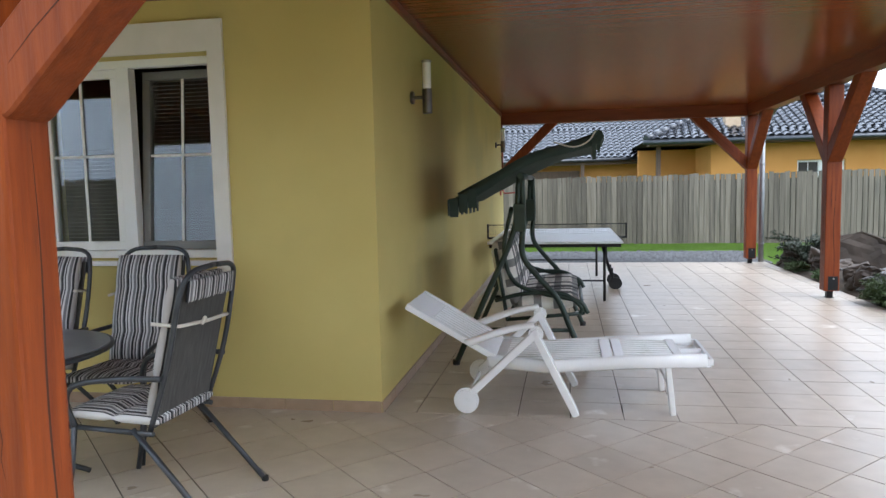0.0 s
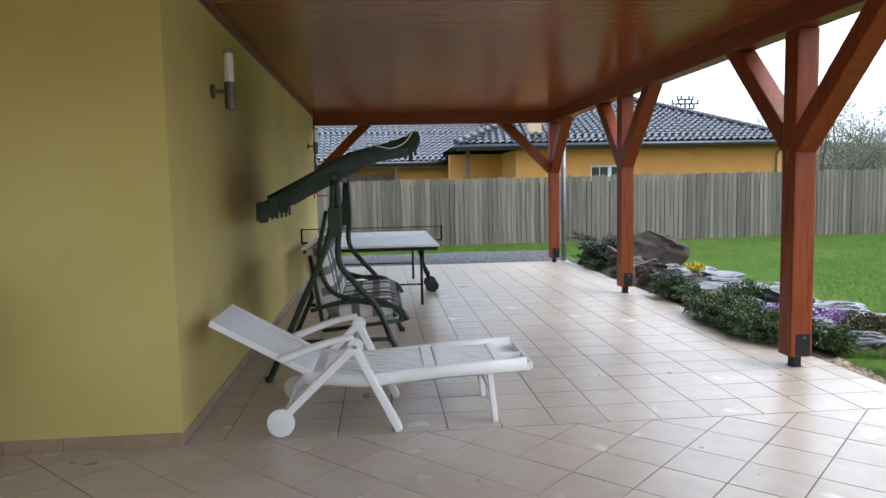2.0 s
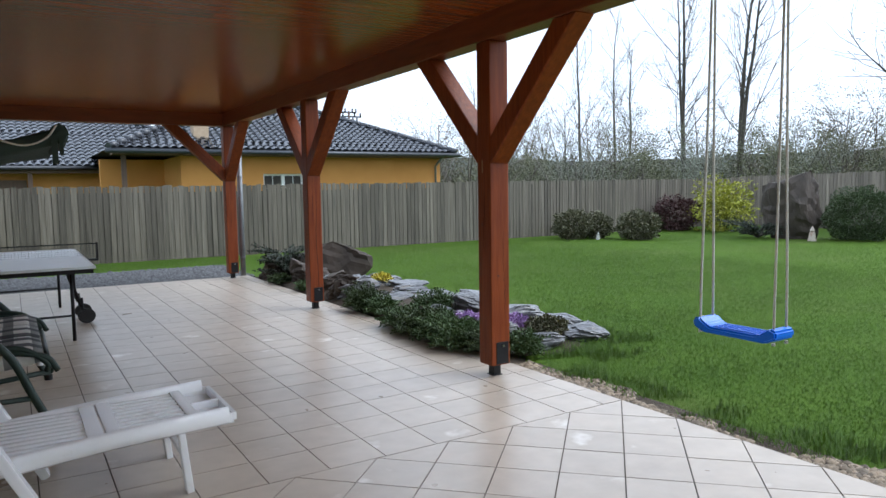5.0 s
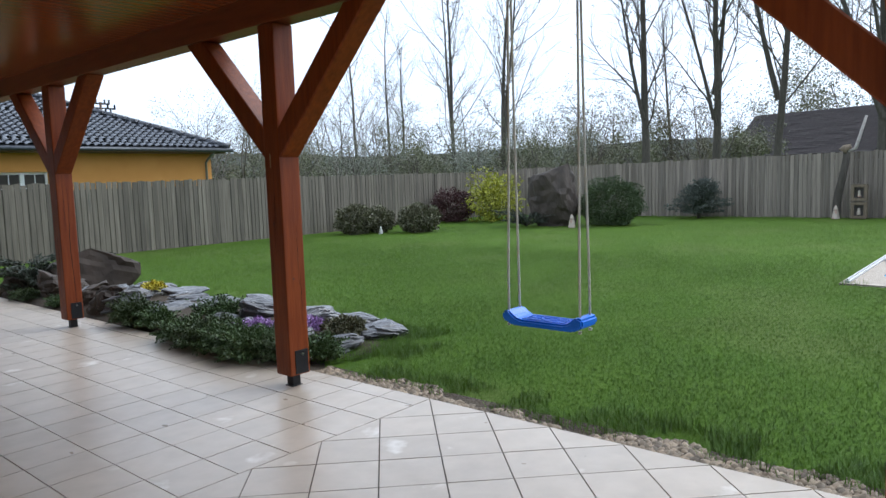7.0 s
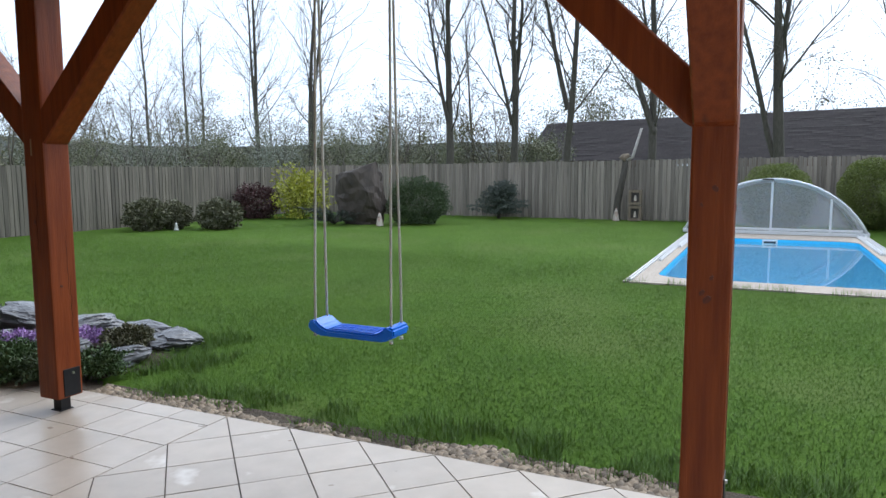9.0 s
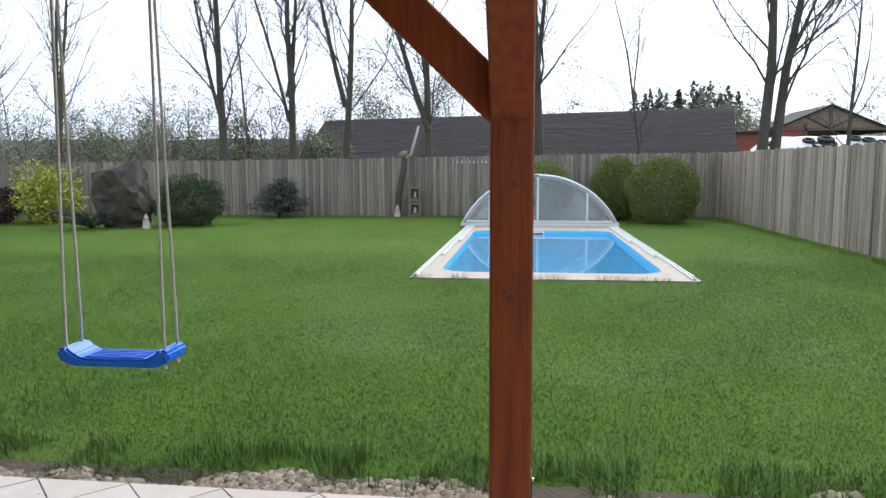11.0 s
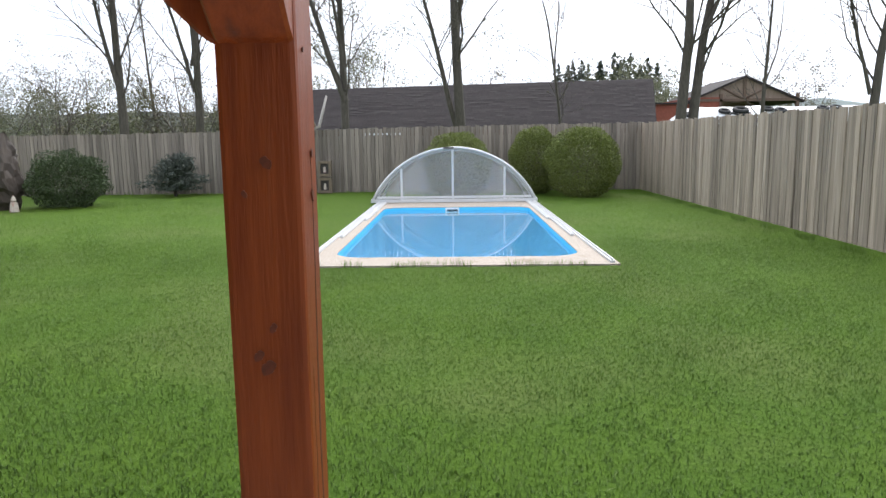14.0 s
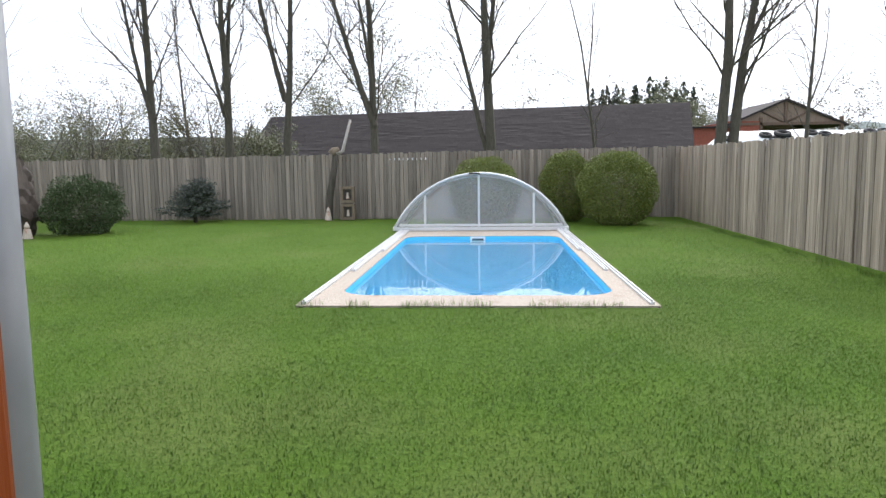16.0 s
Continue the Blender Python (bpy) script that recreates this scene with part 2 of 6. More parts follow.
CHAIRCLOTH = stripes_mat("striped_chair_cloth", "X", 0.118, ((0, (0.02, 0.02, 0.025)), (0.13, (0.55, 0.55, 0.56)), (0.2, (0.03, 0.03, 0.035)), (0.27, (0.55, 0.55, 0.56)), (0.38, (0.16, 0.16, 0.17)), (0.52, (0.5, 0.5, 0.51)), (0.58, (0.02, 0.02, 0.025)), (0.7, (0.42, 0.40, 0.39)), (0.78, (0.06, 0.06, 0.065)), (0.86, (0.58, 0.58, 0.58)), (0.93, (0.2, 0.2, 0.21))))
CHAIRBACK = mat("dark_mesh_cloth", (0.06, 0.058, 0.056), (0.10, 0.098, 0.094), rough=0.9, scale=8, stretch=(8, 1, 1), bump=0.4, bump_scale=300)
SWINGCLOTH = plaid_mat("plaid_swing_cloth", 0.16, (0.72, 0.70, 0.66), (0.05, 0.055, 0.06))
TABLETOP = mat("grey_table_plate", (0.13, 0.14, 0.155), (0.17, 0.18, 0.19), rough=0.3, scale=6)
TT_TOP = mat("table_tennis_top", (0.82, 0.88, 0.93), (0.86, 0.91, 0.94), rough=0.36, ior=1.9, scale=4, spots=(0.70, 0.75, 0.77), spot_scale=3)
RUBBER = mat("black_rubber", (0.015, 0.015, 0.016), (0.025, 0.025, 0.026), rough=0.75)
NET = mat("net_cloth", (0.03, 0.035, 0.04), (0.05, 0.055, 0.06), rough=0.9, scale=60)
RED = mat("red_plastic", (0.42, 0.03, 0.02), rough=0.4)
BLUE = mat("blue_plastic", (0.010, 0.145, 0.70), (0.014, 0.18, 0.78), rough=0.35, scale=5, bump=0.06, bump_scale=90)
ROPE = mat("white_rope", (0.50, 0.48, 0.43), (0.62, 0.60, 0.55), rough=0.9, scale=90, bump=0.5, bump_scale=300)
# Same weathered boards in three tones, each fence's light put into the colour.
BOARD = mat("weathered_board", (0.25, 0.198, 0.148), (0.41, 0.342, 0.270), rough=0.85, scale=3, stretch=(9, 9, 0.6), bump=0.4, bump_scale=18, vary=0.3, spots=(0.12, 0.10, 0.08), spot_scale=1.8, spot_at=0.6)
BOARD_N = mat("north_board_shade_tone", (0.108, 0.094, 0.073), (0.202, 0.178, 0.142), rough=0.85, scale=3, stretch=(9, 9, 0.6), bump=0.4, bump_scale=18, vary=0.3, spots=(0.085, 0.08, 0.066), spot_scale=1.8, spot_at=0.6)
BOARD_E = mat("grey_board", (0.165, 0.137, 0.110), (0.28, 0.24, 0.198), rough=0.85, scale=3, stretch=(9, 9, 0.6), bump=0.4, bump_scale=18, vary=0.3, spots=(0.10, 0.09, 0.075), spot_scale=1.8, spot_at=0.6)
BOARD_J = mat("weathered_board_far", (0.165, 0.150, 0.125), (0.27, 0.25, 0.215), rough=0.85, scale=3, stretch=(9, 9, 0.6), bump=0.4, bump_scale=18, island=0.22, spots=(0.12, 0.10, 0.08), spot_scale=1.8, spot_at=0.6)
SOIL = mat("lawn_soil", (0.030, 0.074, 0.003), (0.050, 0.100, 0.005), rough=0.95, scale=1.1, bump=0.3, bump_scale=30, spots=(0.064, 0.096, 0.018), spot_scale=0.35, spot_at=0.52)
GRASS = mat("grass_blades", (0.030, 0.084, 0.002), (0.057, 0.126, 0.004), rough=0.7, scale=0.9, island=0.10, upright=0.97, spots=(0.084, 0.126, 0.025), spot_scale=0.4, spot_at=0.55)
for m, v in ((GRASS, 0.24), (SOIL, 0.2)):          # fine hairs and wet tips catch light at a low angle
    b0 = m.node_tree.nodes["Principled BSDF"]
    b0.inputs["Sheen Weight"].default_value, b0.inputs["Sheen Roughness"].default_value = v, 0.5
    b0.inputs["Sheen Tint"].default_value = (0.48, 0.75, 0.08, 1)
for m, v in ((GRASS, 0.24), (SOIL, 0.2), (WOOD, 0.3)):
    m.node_tree.nodes["Principled BSDF"].inputs["Specular IOR Level"].default_value = v
PEBBLE = mat("pebbles", (0.15, 0.108, 0.07), (0.30, 0.24, 0.17), rough=0.7, scale=3, island=0.55, bump=0.2, bump_scale=90)
SLATEGRAVEL = mat("dark_gravel", (0.045, 0.045, 0.048), (0.08, 0.08, 0.085), rough=0.8, scale=40, bump=0.9, bump_scale=60)
GRAVELSTONE = mat("dark_gravel_stones", (0.05, 0.05, 0.053), (0.10, 0.10, 0.105), rough=0.7, scale=3, island=0.4)
EARTH = mat("garden_earth", (0.045, 0.033, 0.022), (0.075, 0.055, 0.035), rough=0.95, scale=8, bump=0.9, bump_scale=40)
SLATE = mat("slate_rock", (0.06, 0.06, 0.064), (0.20, 0.20, 0.21), rough=0.3, scale=7, stretch=(1, 1, 5), bump=1.0, bump_scale=14, spots=(0.20, 0.165, 0.125), spot_scale=1.8, vary=0.2)
BROWNROCK = mat("brown_rock", (0.042, 0.031, 0.024), (0.090, 0.068, 0.053), rough=0.75, scale=3, bump=0.9, bump_scale=9, spots=(0.08, 0.06, 0.045), spot_scale=2, vary=0.12)
LEAF = leaf_mat("green_leaves", (0.036, 0.070, 0.018), (0.070, 0.120, 0.034))
LEAF_DARK = leaf_mat("dark_green_leaves", (0.028, 0.050, 0.013), (0.052, 0.082, 0.020))
LEAF_THUJA = leaf_mat("thuja_sprays", (0.095, 0.126, 0.019), (0.165, 0.195, 0.036))
LEAF_HEATH = leaf_mat("grey_brown_heath", (0.072, 0.074, 0.036), (0.125, 0.118, 0.062))
LEAF_BLUE = leaf_mat("blue_spruce_needles", (0.038, 0.050, 0.038), (0.088, 0.104, 0.084))
LEAF_JUNIPER = leaf_mat("dark_juniper_needles", (0.014, 0.024, 0.013), (0.030, 0.044, 0.024))
LEAF_RED = leaf_mat("dark_red_leaves", (0.040, 0.014, 0.014), (0.070, 0.022, 0.020))
FLOWER_YELLOW = leaf_mat("yellow_blossom", (0.42, 0.36, 0.02), (0.55, 0.47, 0.04))
FORSYTHIA = leaf_mat("yellow_green_blossom", (0.22, 0.25, 0.02), (0.38, 0.36, 0.03))
FLOWER_PURPLE = leaf_mat("purple_blossom", (0.26, 0.14, 0.36), (0.40, 0.26, 0.50))
BLOSSOM = leaf_mat("white_blossom", (0.17, 0.18, 0.13), (0.29, 0.30, 0.25), island=0.2)
BUDS = leaf_mat("spring_buds", (0.10, 0.085, 0.05), (0.16, 0.14, 0.07))
LEAF_SPRING = leaf_mat("pale_spring_leaves", (0.12, 0.125, 0.065), (0.18, 0.185, 0.105))
NEEDLES = leaf_mat("far_spruce", (0.020, 0.030, 0.018), (0.035, 0.048, 0.030))
BIRCH = mat("pale_birch_bark", (0.30, 0.27, 0.24), (0.42, 0.39, 0.35), rough=0.8, scale=14)
BARK = mat("bark", (0.050, 0.042, 0.034), (0.095, 0.082, 0.066), rough=0.9, scale=5, stretch=(3, 3, 0.6), bump=0.9, bump_scale=14)
TWIG = mat("far_twigs", (0.10, 0.085, 0.07), (0.15, 0.13, 0.11), rough=0.9, scale=3)
COPING = mat("exposed_aggregate", (0.30, 0.25, 0.20), (0.50, 0.43, 0.36), rough=0.85, scale=55, bump=0.6, bump_scale=120, spots=(0.30, 0.24, 0.18), spot_scale=3)
LINER = mat("blue_pool_liner", (0.045, 0.50, 0.82), (0.055, 0.54, 0.86), rough=0.4, scale=2)
WATER = sheet_mat("pool_water", (0.92, 0.99, 1.0), 0.0, 1.55, 0.30, (0.20, 0.68, 0.95))
POLYCARB = sheet_mat("polycarbonate_sheet", (0.95, 0.96, 0.97), 0.12, 1.3, 0.16, (0.62, 0.63, 0.63))
ALU = mat("white_aluminium", (0.62, 0.63, 0.64), (0.70, 0.71, 0.72), rough=0.35, metal=0.3, scale=10)
ORANGE = mat("orange_render", (0.56, 0.26, 0.065), (0.62, 0.30, 0.08), rough=0.9, scale=1.5, bump=0.2, bump_scale=150)
ROOFTILE = mat("dark_roof_tile", (0.040, 0.043, 0.052), (0.068, 0.072, 0.085), rough=0.2, scale=6, island=0.15, spots=(0.10, 0.10, 0.11), spot_scale=2)
ROOFDARK = mat("roof_underlay", (0.03, 0.03, 0.035), rough=0.9)
BARNROOF = mat("old_shingle", (0.014, 0.0095, 0.010), (0.026, 0.018, 0.018), rough=0.85, scale=2, stretch=(1, 4, 1), bump=0.5, bump_scale=10, island=0.2, spots=(0.030, 0.024, 0.022), spot_scale=0.5)
BARNWOOD = mat("dark_barn_wood", (0.09, 0.06, 0.045), (0.14, 0.09, 0.065), rough=0.9, scale=3, stretch=(4, 4, 0.5))
GABLEWOOD = mat("brown_gable_boards", (0.15, 0.11, 0.085), (0.22, 0.165, 0.13), rough=0.9, scale=3, stretch=(4, 6, 0.5))
REDBRICK = mat("red_barn_wall", (0.18, 0.05, 0.03), (0.24, 0.07, 0.045), rough=0.9, scale=6)
TARP_W = mat("white_silage_sheet", (0.66, 0.68, 0.70), (0.74, 0.75, 0.77), rough=0.45, scale=3, bump=0.6, bump_scale=4)
FARWALL = mat("far_hall_sheet", (0.50, 0.52, 0.55), (0.56, 0.58, 0.60), rough=0.6, scale=1)
HILL = mat("far_wooded_hill", (0.035, 0.042, 0.040), (0.065, 0.072, 0.062), rough=1.0, scale=0.05, bump=0.5, bump_scale=0.2)
BRICKCHIM = mat("chimney_render", (0.45, 0.33, 0.22), (0.52, 0.40, 0.28), rough=0.9, scale=8)
FIGURE = mat("painted_clay", (0.42, 0.35, 0.28), (0.52, 0.45, 0.38), rough=0.6, scale=14, spots=(0.36, 0.10, 0.07), spot_scale=9, spot_at=0.55)
CLAYWHITE = mat("white_clay", (0.55, 0.54, 0.50), rough=0.6, scale=9)
OLDWOOD = mat("old_grey_wood", (0.13, 0.10, 0.07), (0.22, 0.17, 0.12), rough=0.9, scale=4, stretch=(5, 5, 0.6), bump=0.6, bump_scale=20)

# ---- mesh helpers ----


def part(name, bm, material, parent=None, label="", smooth=False):
    """Links a bmesh as one mesh object under a thing or a part."""
    me = bpy.data.meshes.new(name)
    if smooth:
        for f in bm.faces:
            f.smooth = True
    bm.to_mesh(me)
    bm.free()
    me.materials.append(material)
    ob = new(name, me)
    if parent:
        ob.parent = parent
    if label:
        ob["label"] = label
    return ob


def thing(name, x, y, z, label, category, group="", kind="", rz=0.0):
    """An Empty at the base of a thing, which parents its parts."""
    ob = new(name)
    ob.empty_display_size = 0.1
    ob.matrix_world = pose(x, y, z, 0, 0, rz)
    return tagged(ob, label, category, group, kind)


def box(bm, x0, y0, z0, x1, y1, z1, bevel=0.0, m=None):
    """Adds a box between two corners, its edges rounded, turned by m."""
    r = bmesh.ops.create_cube(bm, size=1)
    vs = r["verts"]
    bmesh.ops.scale(bm, vec=(x1 - x0, y1 - y0, z1 - z0), verts=vs)
    bmesh.ops.translate(bm, vec=((x0 + x1) / 2, (y0 + y1) / 2, (z0 + z1) / 2), verts=vs)
    if m is not None:
        bmesh.ops.transform(bm, matrix=m, verts=vs)
    if bevel:
        es = {e for v in vs for e in v.link_edges}
        bmesh.ops.bevel(bm, geom=list(es), offset=bevel, segments=2, affect="EDGES", profile=0.6)
    return bm


def boxes(*rows, bevel=0.0):
    bm = bmesh.new()
    for r in rows:
        box(bm, *r, bevel=bevel)
    return bm


def tube(bm, pts, r, segs=8, r_end=None, cap=True):
    """Adds a tube through the points, tapering from r to r_end."""
    pts = [Vector(p) for p in pts]
    n = len(pts)
    rings, up = [], None
    for i, p in enumerate(pts):
        d = (pts[min(i + 1, n - 1)] - pts[max(i - 1, 0)]).normalized()
        if up is None:
            up = Vector((0, 0, 1)) if abs(d.z) < 0.9 else Vector((1, 0, 0))
        side = d.cross(up).normalized()
        up = side.cross(d).normalized()
        k = r if r_end is None else r + (r_end - r) * i / (n - 1)
        rings.append([bm.verts.new(p + k * (math.cos(2 * math.pi * j / segs) * side + math.sin(2 * math.pi * j / segs) * up)) for j in range(segs)])
    for a0, b0 in zip(rings, rings[1:]):
        for j in range(segs):
            f = bm.faces.new((a0[j], a0[(j + 1) % segs], b0[(j + 1) % segs], b0[j]))
            f.smooth = True
    if cap:
        bm.faces.new(rings[0][::-1])
        bm.faces.new(rings[-1])
    return bm


def curve_pts(pts, steps=6):
    """Points of a smooth curve through the given ones."""
    p = [Vector(q) for q in pts]
    p = [2 * p[0] - p[1], *p, 2 * p[-1] - p[-2]]
    out = []
    for i in range(1, len(p) - 2):
        for s in range(steps):
            t = s / steps
            out.append(0.5 * ((2 * p[i]) + (p[i + 1] - p[i - 1]) * t + (2 * p[i - 1] - 5 * p[i] + 4 * p[i + 1] - p[i + 2]) * t * t + (3 * p[i] - p[i - 1] - 3 * p[i + 1] + p[i + 2]) * t ** 3))
    out.append(p[-2])
    return out


def prism(bm, poly, z0, z1, bevel=0.0):
    """Adds an upright prism over a flat outline of (x, y)."""
    lo = [bm.verts.new((x, y, z0)) for x, y in poly]
    hi = [bm.verts.new((x, y, z1)) for x, y in poly]
    n = len(poly)
    top = bm.faces.new(hi)
    bm.faces.new(lo[::-1])
    for i in range(n):
        bm.faces.new((lo[i], lo[(i + 1) % n], hi[(i + 1) % n], hi[i]))
    if bevel:
        bmesh.ops.bevel(bm, geom=list(top.edges), offset=bevel, segments=1, affect="EDGES")
    return bm


def thicken(bm, t):
    """Gives a sheet of faces its thickness."""
    bm.normal_update()
    bmesh.ops.solidify(bm, geom=bm.faces[:], thickness=t)
    bmesh.ops.recalc_face_normals(bm, faces=bm.faces[:])


def cyl(bm, c, r, h, segs=16, axis="Z", r2=None, bevel=0.0):
    turn = {"Z": Matrix(), "X": pose(0, 0, 0, 0, 90, 0), "Y": pose(0, 0, 0, 90, 0, 0)}[axis]
    res = bmesh.ops.create_cone(bm, cap_ends=True, segments=segs, radius1=r, radius2=r if r2 is None else r2, depth=h, matrix=Matrix.Translation(c) @ turn)
    if bevel:
        es = {e for v in res["verts"] for e in v.link_edges if len(e.link_faces) == 2 and any(len(f.verts) > 4 for f in e.link_faces)}
        bmesh.ops.bevel(bm, geom=list(es), offset=bevel, segments=2, affect="EDGES")
    return bm


def mesh_from(name, verts, faces, material, parent=None, label=""):
    """One mesh from arrays of corners and equal-sided faces."""
    verts, faces = np.asarray(verts, np.float32), np.asarray(faces, np.int32)
    me = bpy.data.meshes.new(name)
    me.vertices.add(len(verts))
    me.vertices.foreach_set("co", verts.ravel())
    k = faces.shape[1]
    me.loops.add(faces.size)
    me.loops.foreach_set("vertex_index", faces.ravel())
    me.polygons.add(len(faces))
    me.polygons.foreach_set("loop_start", np.arange(0, faces.size, k, dtype=np.int32))
    me.update(calc_edges=True)
    me.materials.append(material)
    ob = new(name, me)
    if parent:
        ob.parent = parent
    if label:
        ob["label"] = label
    return ob


def leaf_cloud(centres, size, rng, flat=0.0, long=1.0, out=None):
    """Small folded leaves at the given places: corners and triangles."""
    n = len(centres)
    d = rng.normal(size=(n, 3))
    if out is not None:
        d = d * 0.6 + out
    d[:, 2] *= 1 - flat
    d /= np.linalg.norm(d, axis=1, keepdims=True) + 1e-9
    e = np.cross(d, rng.normal(size=(n, 3)))
    e /= np.linalg.norm(e, axis=1, keepdims=True) + 1e-9
    s = size * rng.uniform(0.6, 1.3, (n, 1))
    a0 = centres - e * s * 0.5
    b0 = centres + e * s * 0.5
    c0 = centres + d * s * long
    c1 = centres - d * s * long * 0.6
    v = np.stack([a0, c1, b0, c0], 1).reshape(-1, 3)
    f = np.arange(4 * n).reshape(-1, 4)
    return v, f

# ---- ground and terrace ----
WX, WY = 0.05, -0.09            # the house corner: long wall x = WX, window wall y = WY
POST_X, POST_N, POST_2, POST_3, POST_S = 4.45, 8.75, 4.875, 0.995, -2.837
EDGE, SEAM, T = 4.77, -0.065, 1 / 3
BEAM_Z, CEIL_Z = 2.6, 2.8
POOL = (12.0, 19.05, -4.87, -1.6)     # inner edge of the basin: x0, x1, y0, y1
rng = np.random.default_rng(7)

bm = bmesh.new()
xs, ys = (-500, POOL[0] - 0.2, POOL[1] + 0.2, 600), (-500, POOL[2] - 0.2, POOL[3] + 0.2, 500)
grid = [[bm.verts.new((x, y, -0.04)) for y in ys] for x in xs]
for i in range(3):
    for j in range(3):
        if (i, j) != (1, 1):
            bm.faces.new((grid[i][j], grid[i + 1][j], grid[i + 1][j + 1], grid[i][j + 1]))
tagged(part("ground", bm, SOIL), "short green lawn ground reaching to the horizon", "lawn", kind="structure")

floor = thing("floor", 0, 0, 0, "beige glazed ceramic tile terrace floor, slightly wet", "floor", kind="structure")
bm = boxes((-6, -5.6, -0.25, EDGE - 0.006, SEAM, -0.006), (WX - 0.4, SEAM, -0.25, EDGE - 0.006, 8.95, -0.006))
part("screed", bm, GROUT, floor, "dark cement screed and joints")

# ---- house ----


def wall(name, rows, label):
    return tagged(part(name, boxes(*rows), STUCCO), label, "wall", kind="structure")


wall("wall_east", [(WX - 0.4, WY, 0, WX, 8.95, CEIL_Z + 0.3)], "yellow stuccoed house wall beside the terrace")
WIN = (-2.50, -1.06, 1.02, 2.40)
wall("wall_south", [(-6, WY, 0, WIN[0], WY + 0.4, CEIL_Z + 0.3), (WIN[1], WY, 0, WX - 0.4, WY + 0.4, CEIL_Z + 0.3),
                    (WIN[0], WY, 0, WIN[1], WY + 0.4, WIN[2]), (WIN[0], WY, WIN[3], WIN[1], WY + 0.4, CEIL_Z + 0.3)],
     "yellow stuccoed house wall with a window")
wall("wall_west", [(-6.4, WY, 0, -6, 8.95, CEIL_Z + 0.3)], "plain yellow house wall")
wall("wall_north", [(-6, 8.55, 0, WX - 0.4, 8.95, CEIL_Z + 0.3)], "plain yellow house wall")

# Unseen walls added to cut the light on the near terrace.
wall("wall_light_block_west", [(-6.3, -2.75, 0, -6.0, WY, CEIL_Z)], "unseen yellow wall added to darken the terrace end")
wall("wall_light_block_south", [(-3.4, -6.2, 0, 2.6, -5.8, CEIL_Z + 0.3)], "unseen yellow wall added to block light from behind")

ceiling = bmesh.new()
y = -2.98
while y < 8.95:
    for x0, x1 in ((-6.4, WX), (WX, 1.9), (1.9, 4.4)) if y < WY - 0.09 else ((WX + 0.002, 2.6), (2.6, 4.4)):
        box(ceiling, x0 + 0.001, y + 0.005, CEIL_Z, x1 - 0.001, y + 0.089, CEIL_Z + 0.018)
    y += 0.094
box(ceiling, -6.4, -2.98, CEIL_Z + 0.02, 4.4, 8.95, CEIL_Z + 0.06)
tagged(part("ceiling", ceiling, PLANK), "varnished reddish-brown tongue-and-groove board ceiling", "ceiling", kind="structure")

bm = boxes((WX, WY - 0.03, CEIL_Z - 0.055, WX + 0.03, 8.6, CEIL_Z - 0.002), (-6, WY - 0.03, CEIL_Z - 0.055, WX, WY, CEIL_Z - 0.002))
tagged(part("trim", bm, WOOD_H), "brown timber trim between wall and ceiling", "trim", kind="structure")

# timber frame of the terrace roof
BEAMS = (("beam", (POST_X - 0.09, -2.98, BEAM_Z, POST_X + 0.09, 8.93, BEAM_Z + 0.24), WOOD_H, "long stained timber beam carried by the terrace posts"),
         ("beam", (WX, POST_N - 0.09, BEAM_Z, POST_X - 0.092, POST_N + 0.09, BEAM_Z + 0.24), WOOD_X, "stained timber beam from house wall to corner post"),
         ("beam", (-6.3, POST_S - 0.09, BEAM_Z, POST_X - 0.092, POST_S + 0.09, BEAM_Z + 0.24), WOOD_X, "stained timber beam along the open terrace front"))
for nm, b, mt, lab in BEAMS:
    tagged(part(nm, boxes(b, bevel=0.008), mt), lab, "beam", group="terrace beams", kind="structure")

roof = thing("roof", 0, 0, 0, "dark pitched roof over house and terrace", "roof", kind="structure")
bm = bmesh.new()
v = [bm.verts.new(p) for p in ((-6.9, -3.1, 2.88), (4.6, -3.1, 2.88), (4.6, 9.2, 2.88), (-6.9, 9.2, 2.88), (-1.2, 1.5, 4.9), (-1.2, 4.6, 4.9))]
for q in ((0, 1, 4), (1, 2, 5, 4), (2, 3, 5), (3, 0, 4, 5), (3, 2, 1, 0)):
    bm.faces.new([v[i] for i in q])
part("roof_skin", bm, ROOFTILE, roof)
part("fascia", boxes((4.56, -3.1, 2.70, 4.585, 9.2, 2.87), (-6.9, -3.125, 2.70, 4.56, -3.1, 2.87)), WOOD_H, roof, "dark brown fascia board")
bm = bmesh.new()                                   # half-round gutter
for a0 in range(9):
    for yy in (-3.1, 9.2):
        bm.verts.new((4.665 - 0.06 * math.cos(math.pi * a0 / 8), yy, 2.77 - 0.06 * math.sin(math.pi * a0 / 8)))
bm.verts.ensure_lookup_table()
for a0 in range(8):
    bm.faces.new([bm.verts[i] for i in (2 * a0, 2 * a0 + 1, 2 * a0 + 3, 2 * a0 + 2)])
thicken(bm, 0.003)
part("gutter", bm, ZINC, roof, "grey zinc gutter", smooth=True)

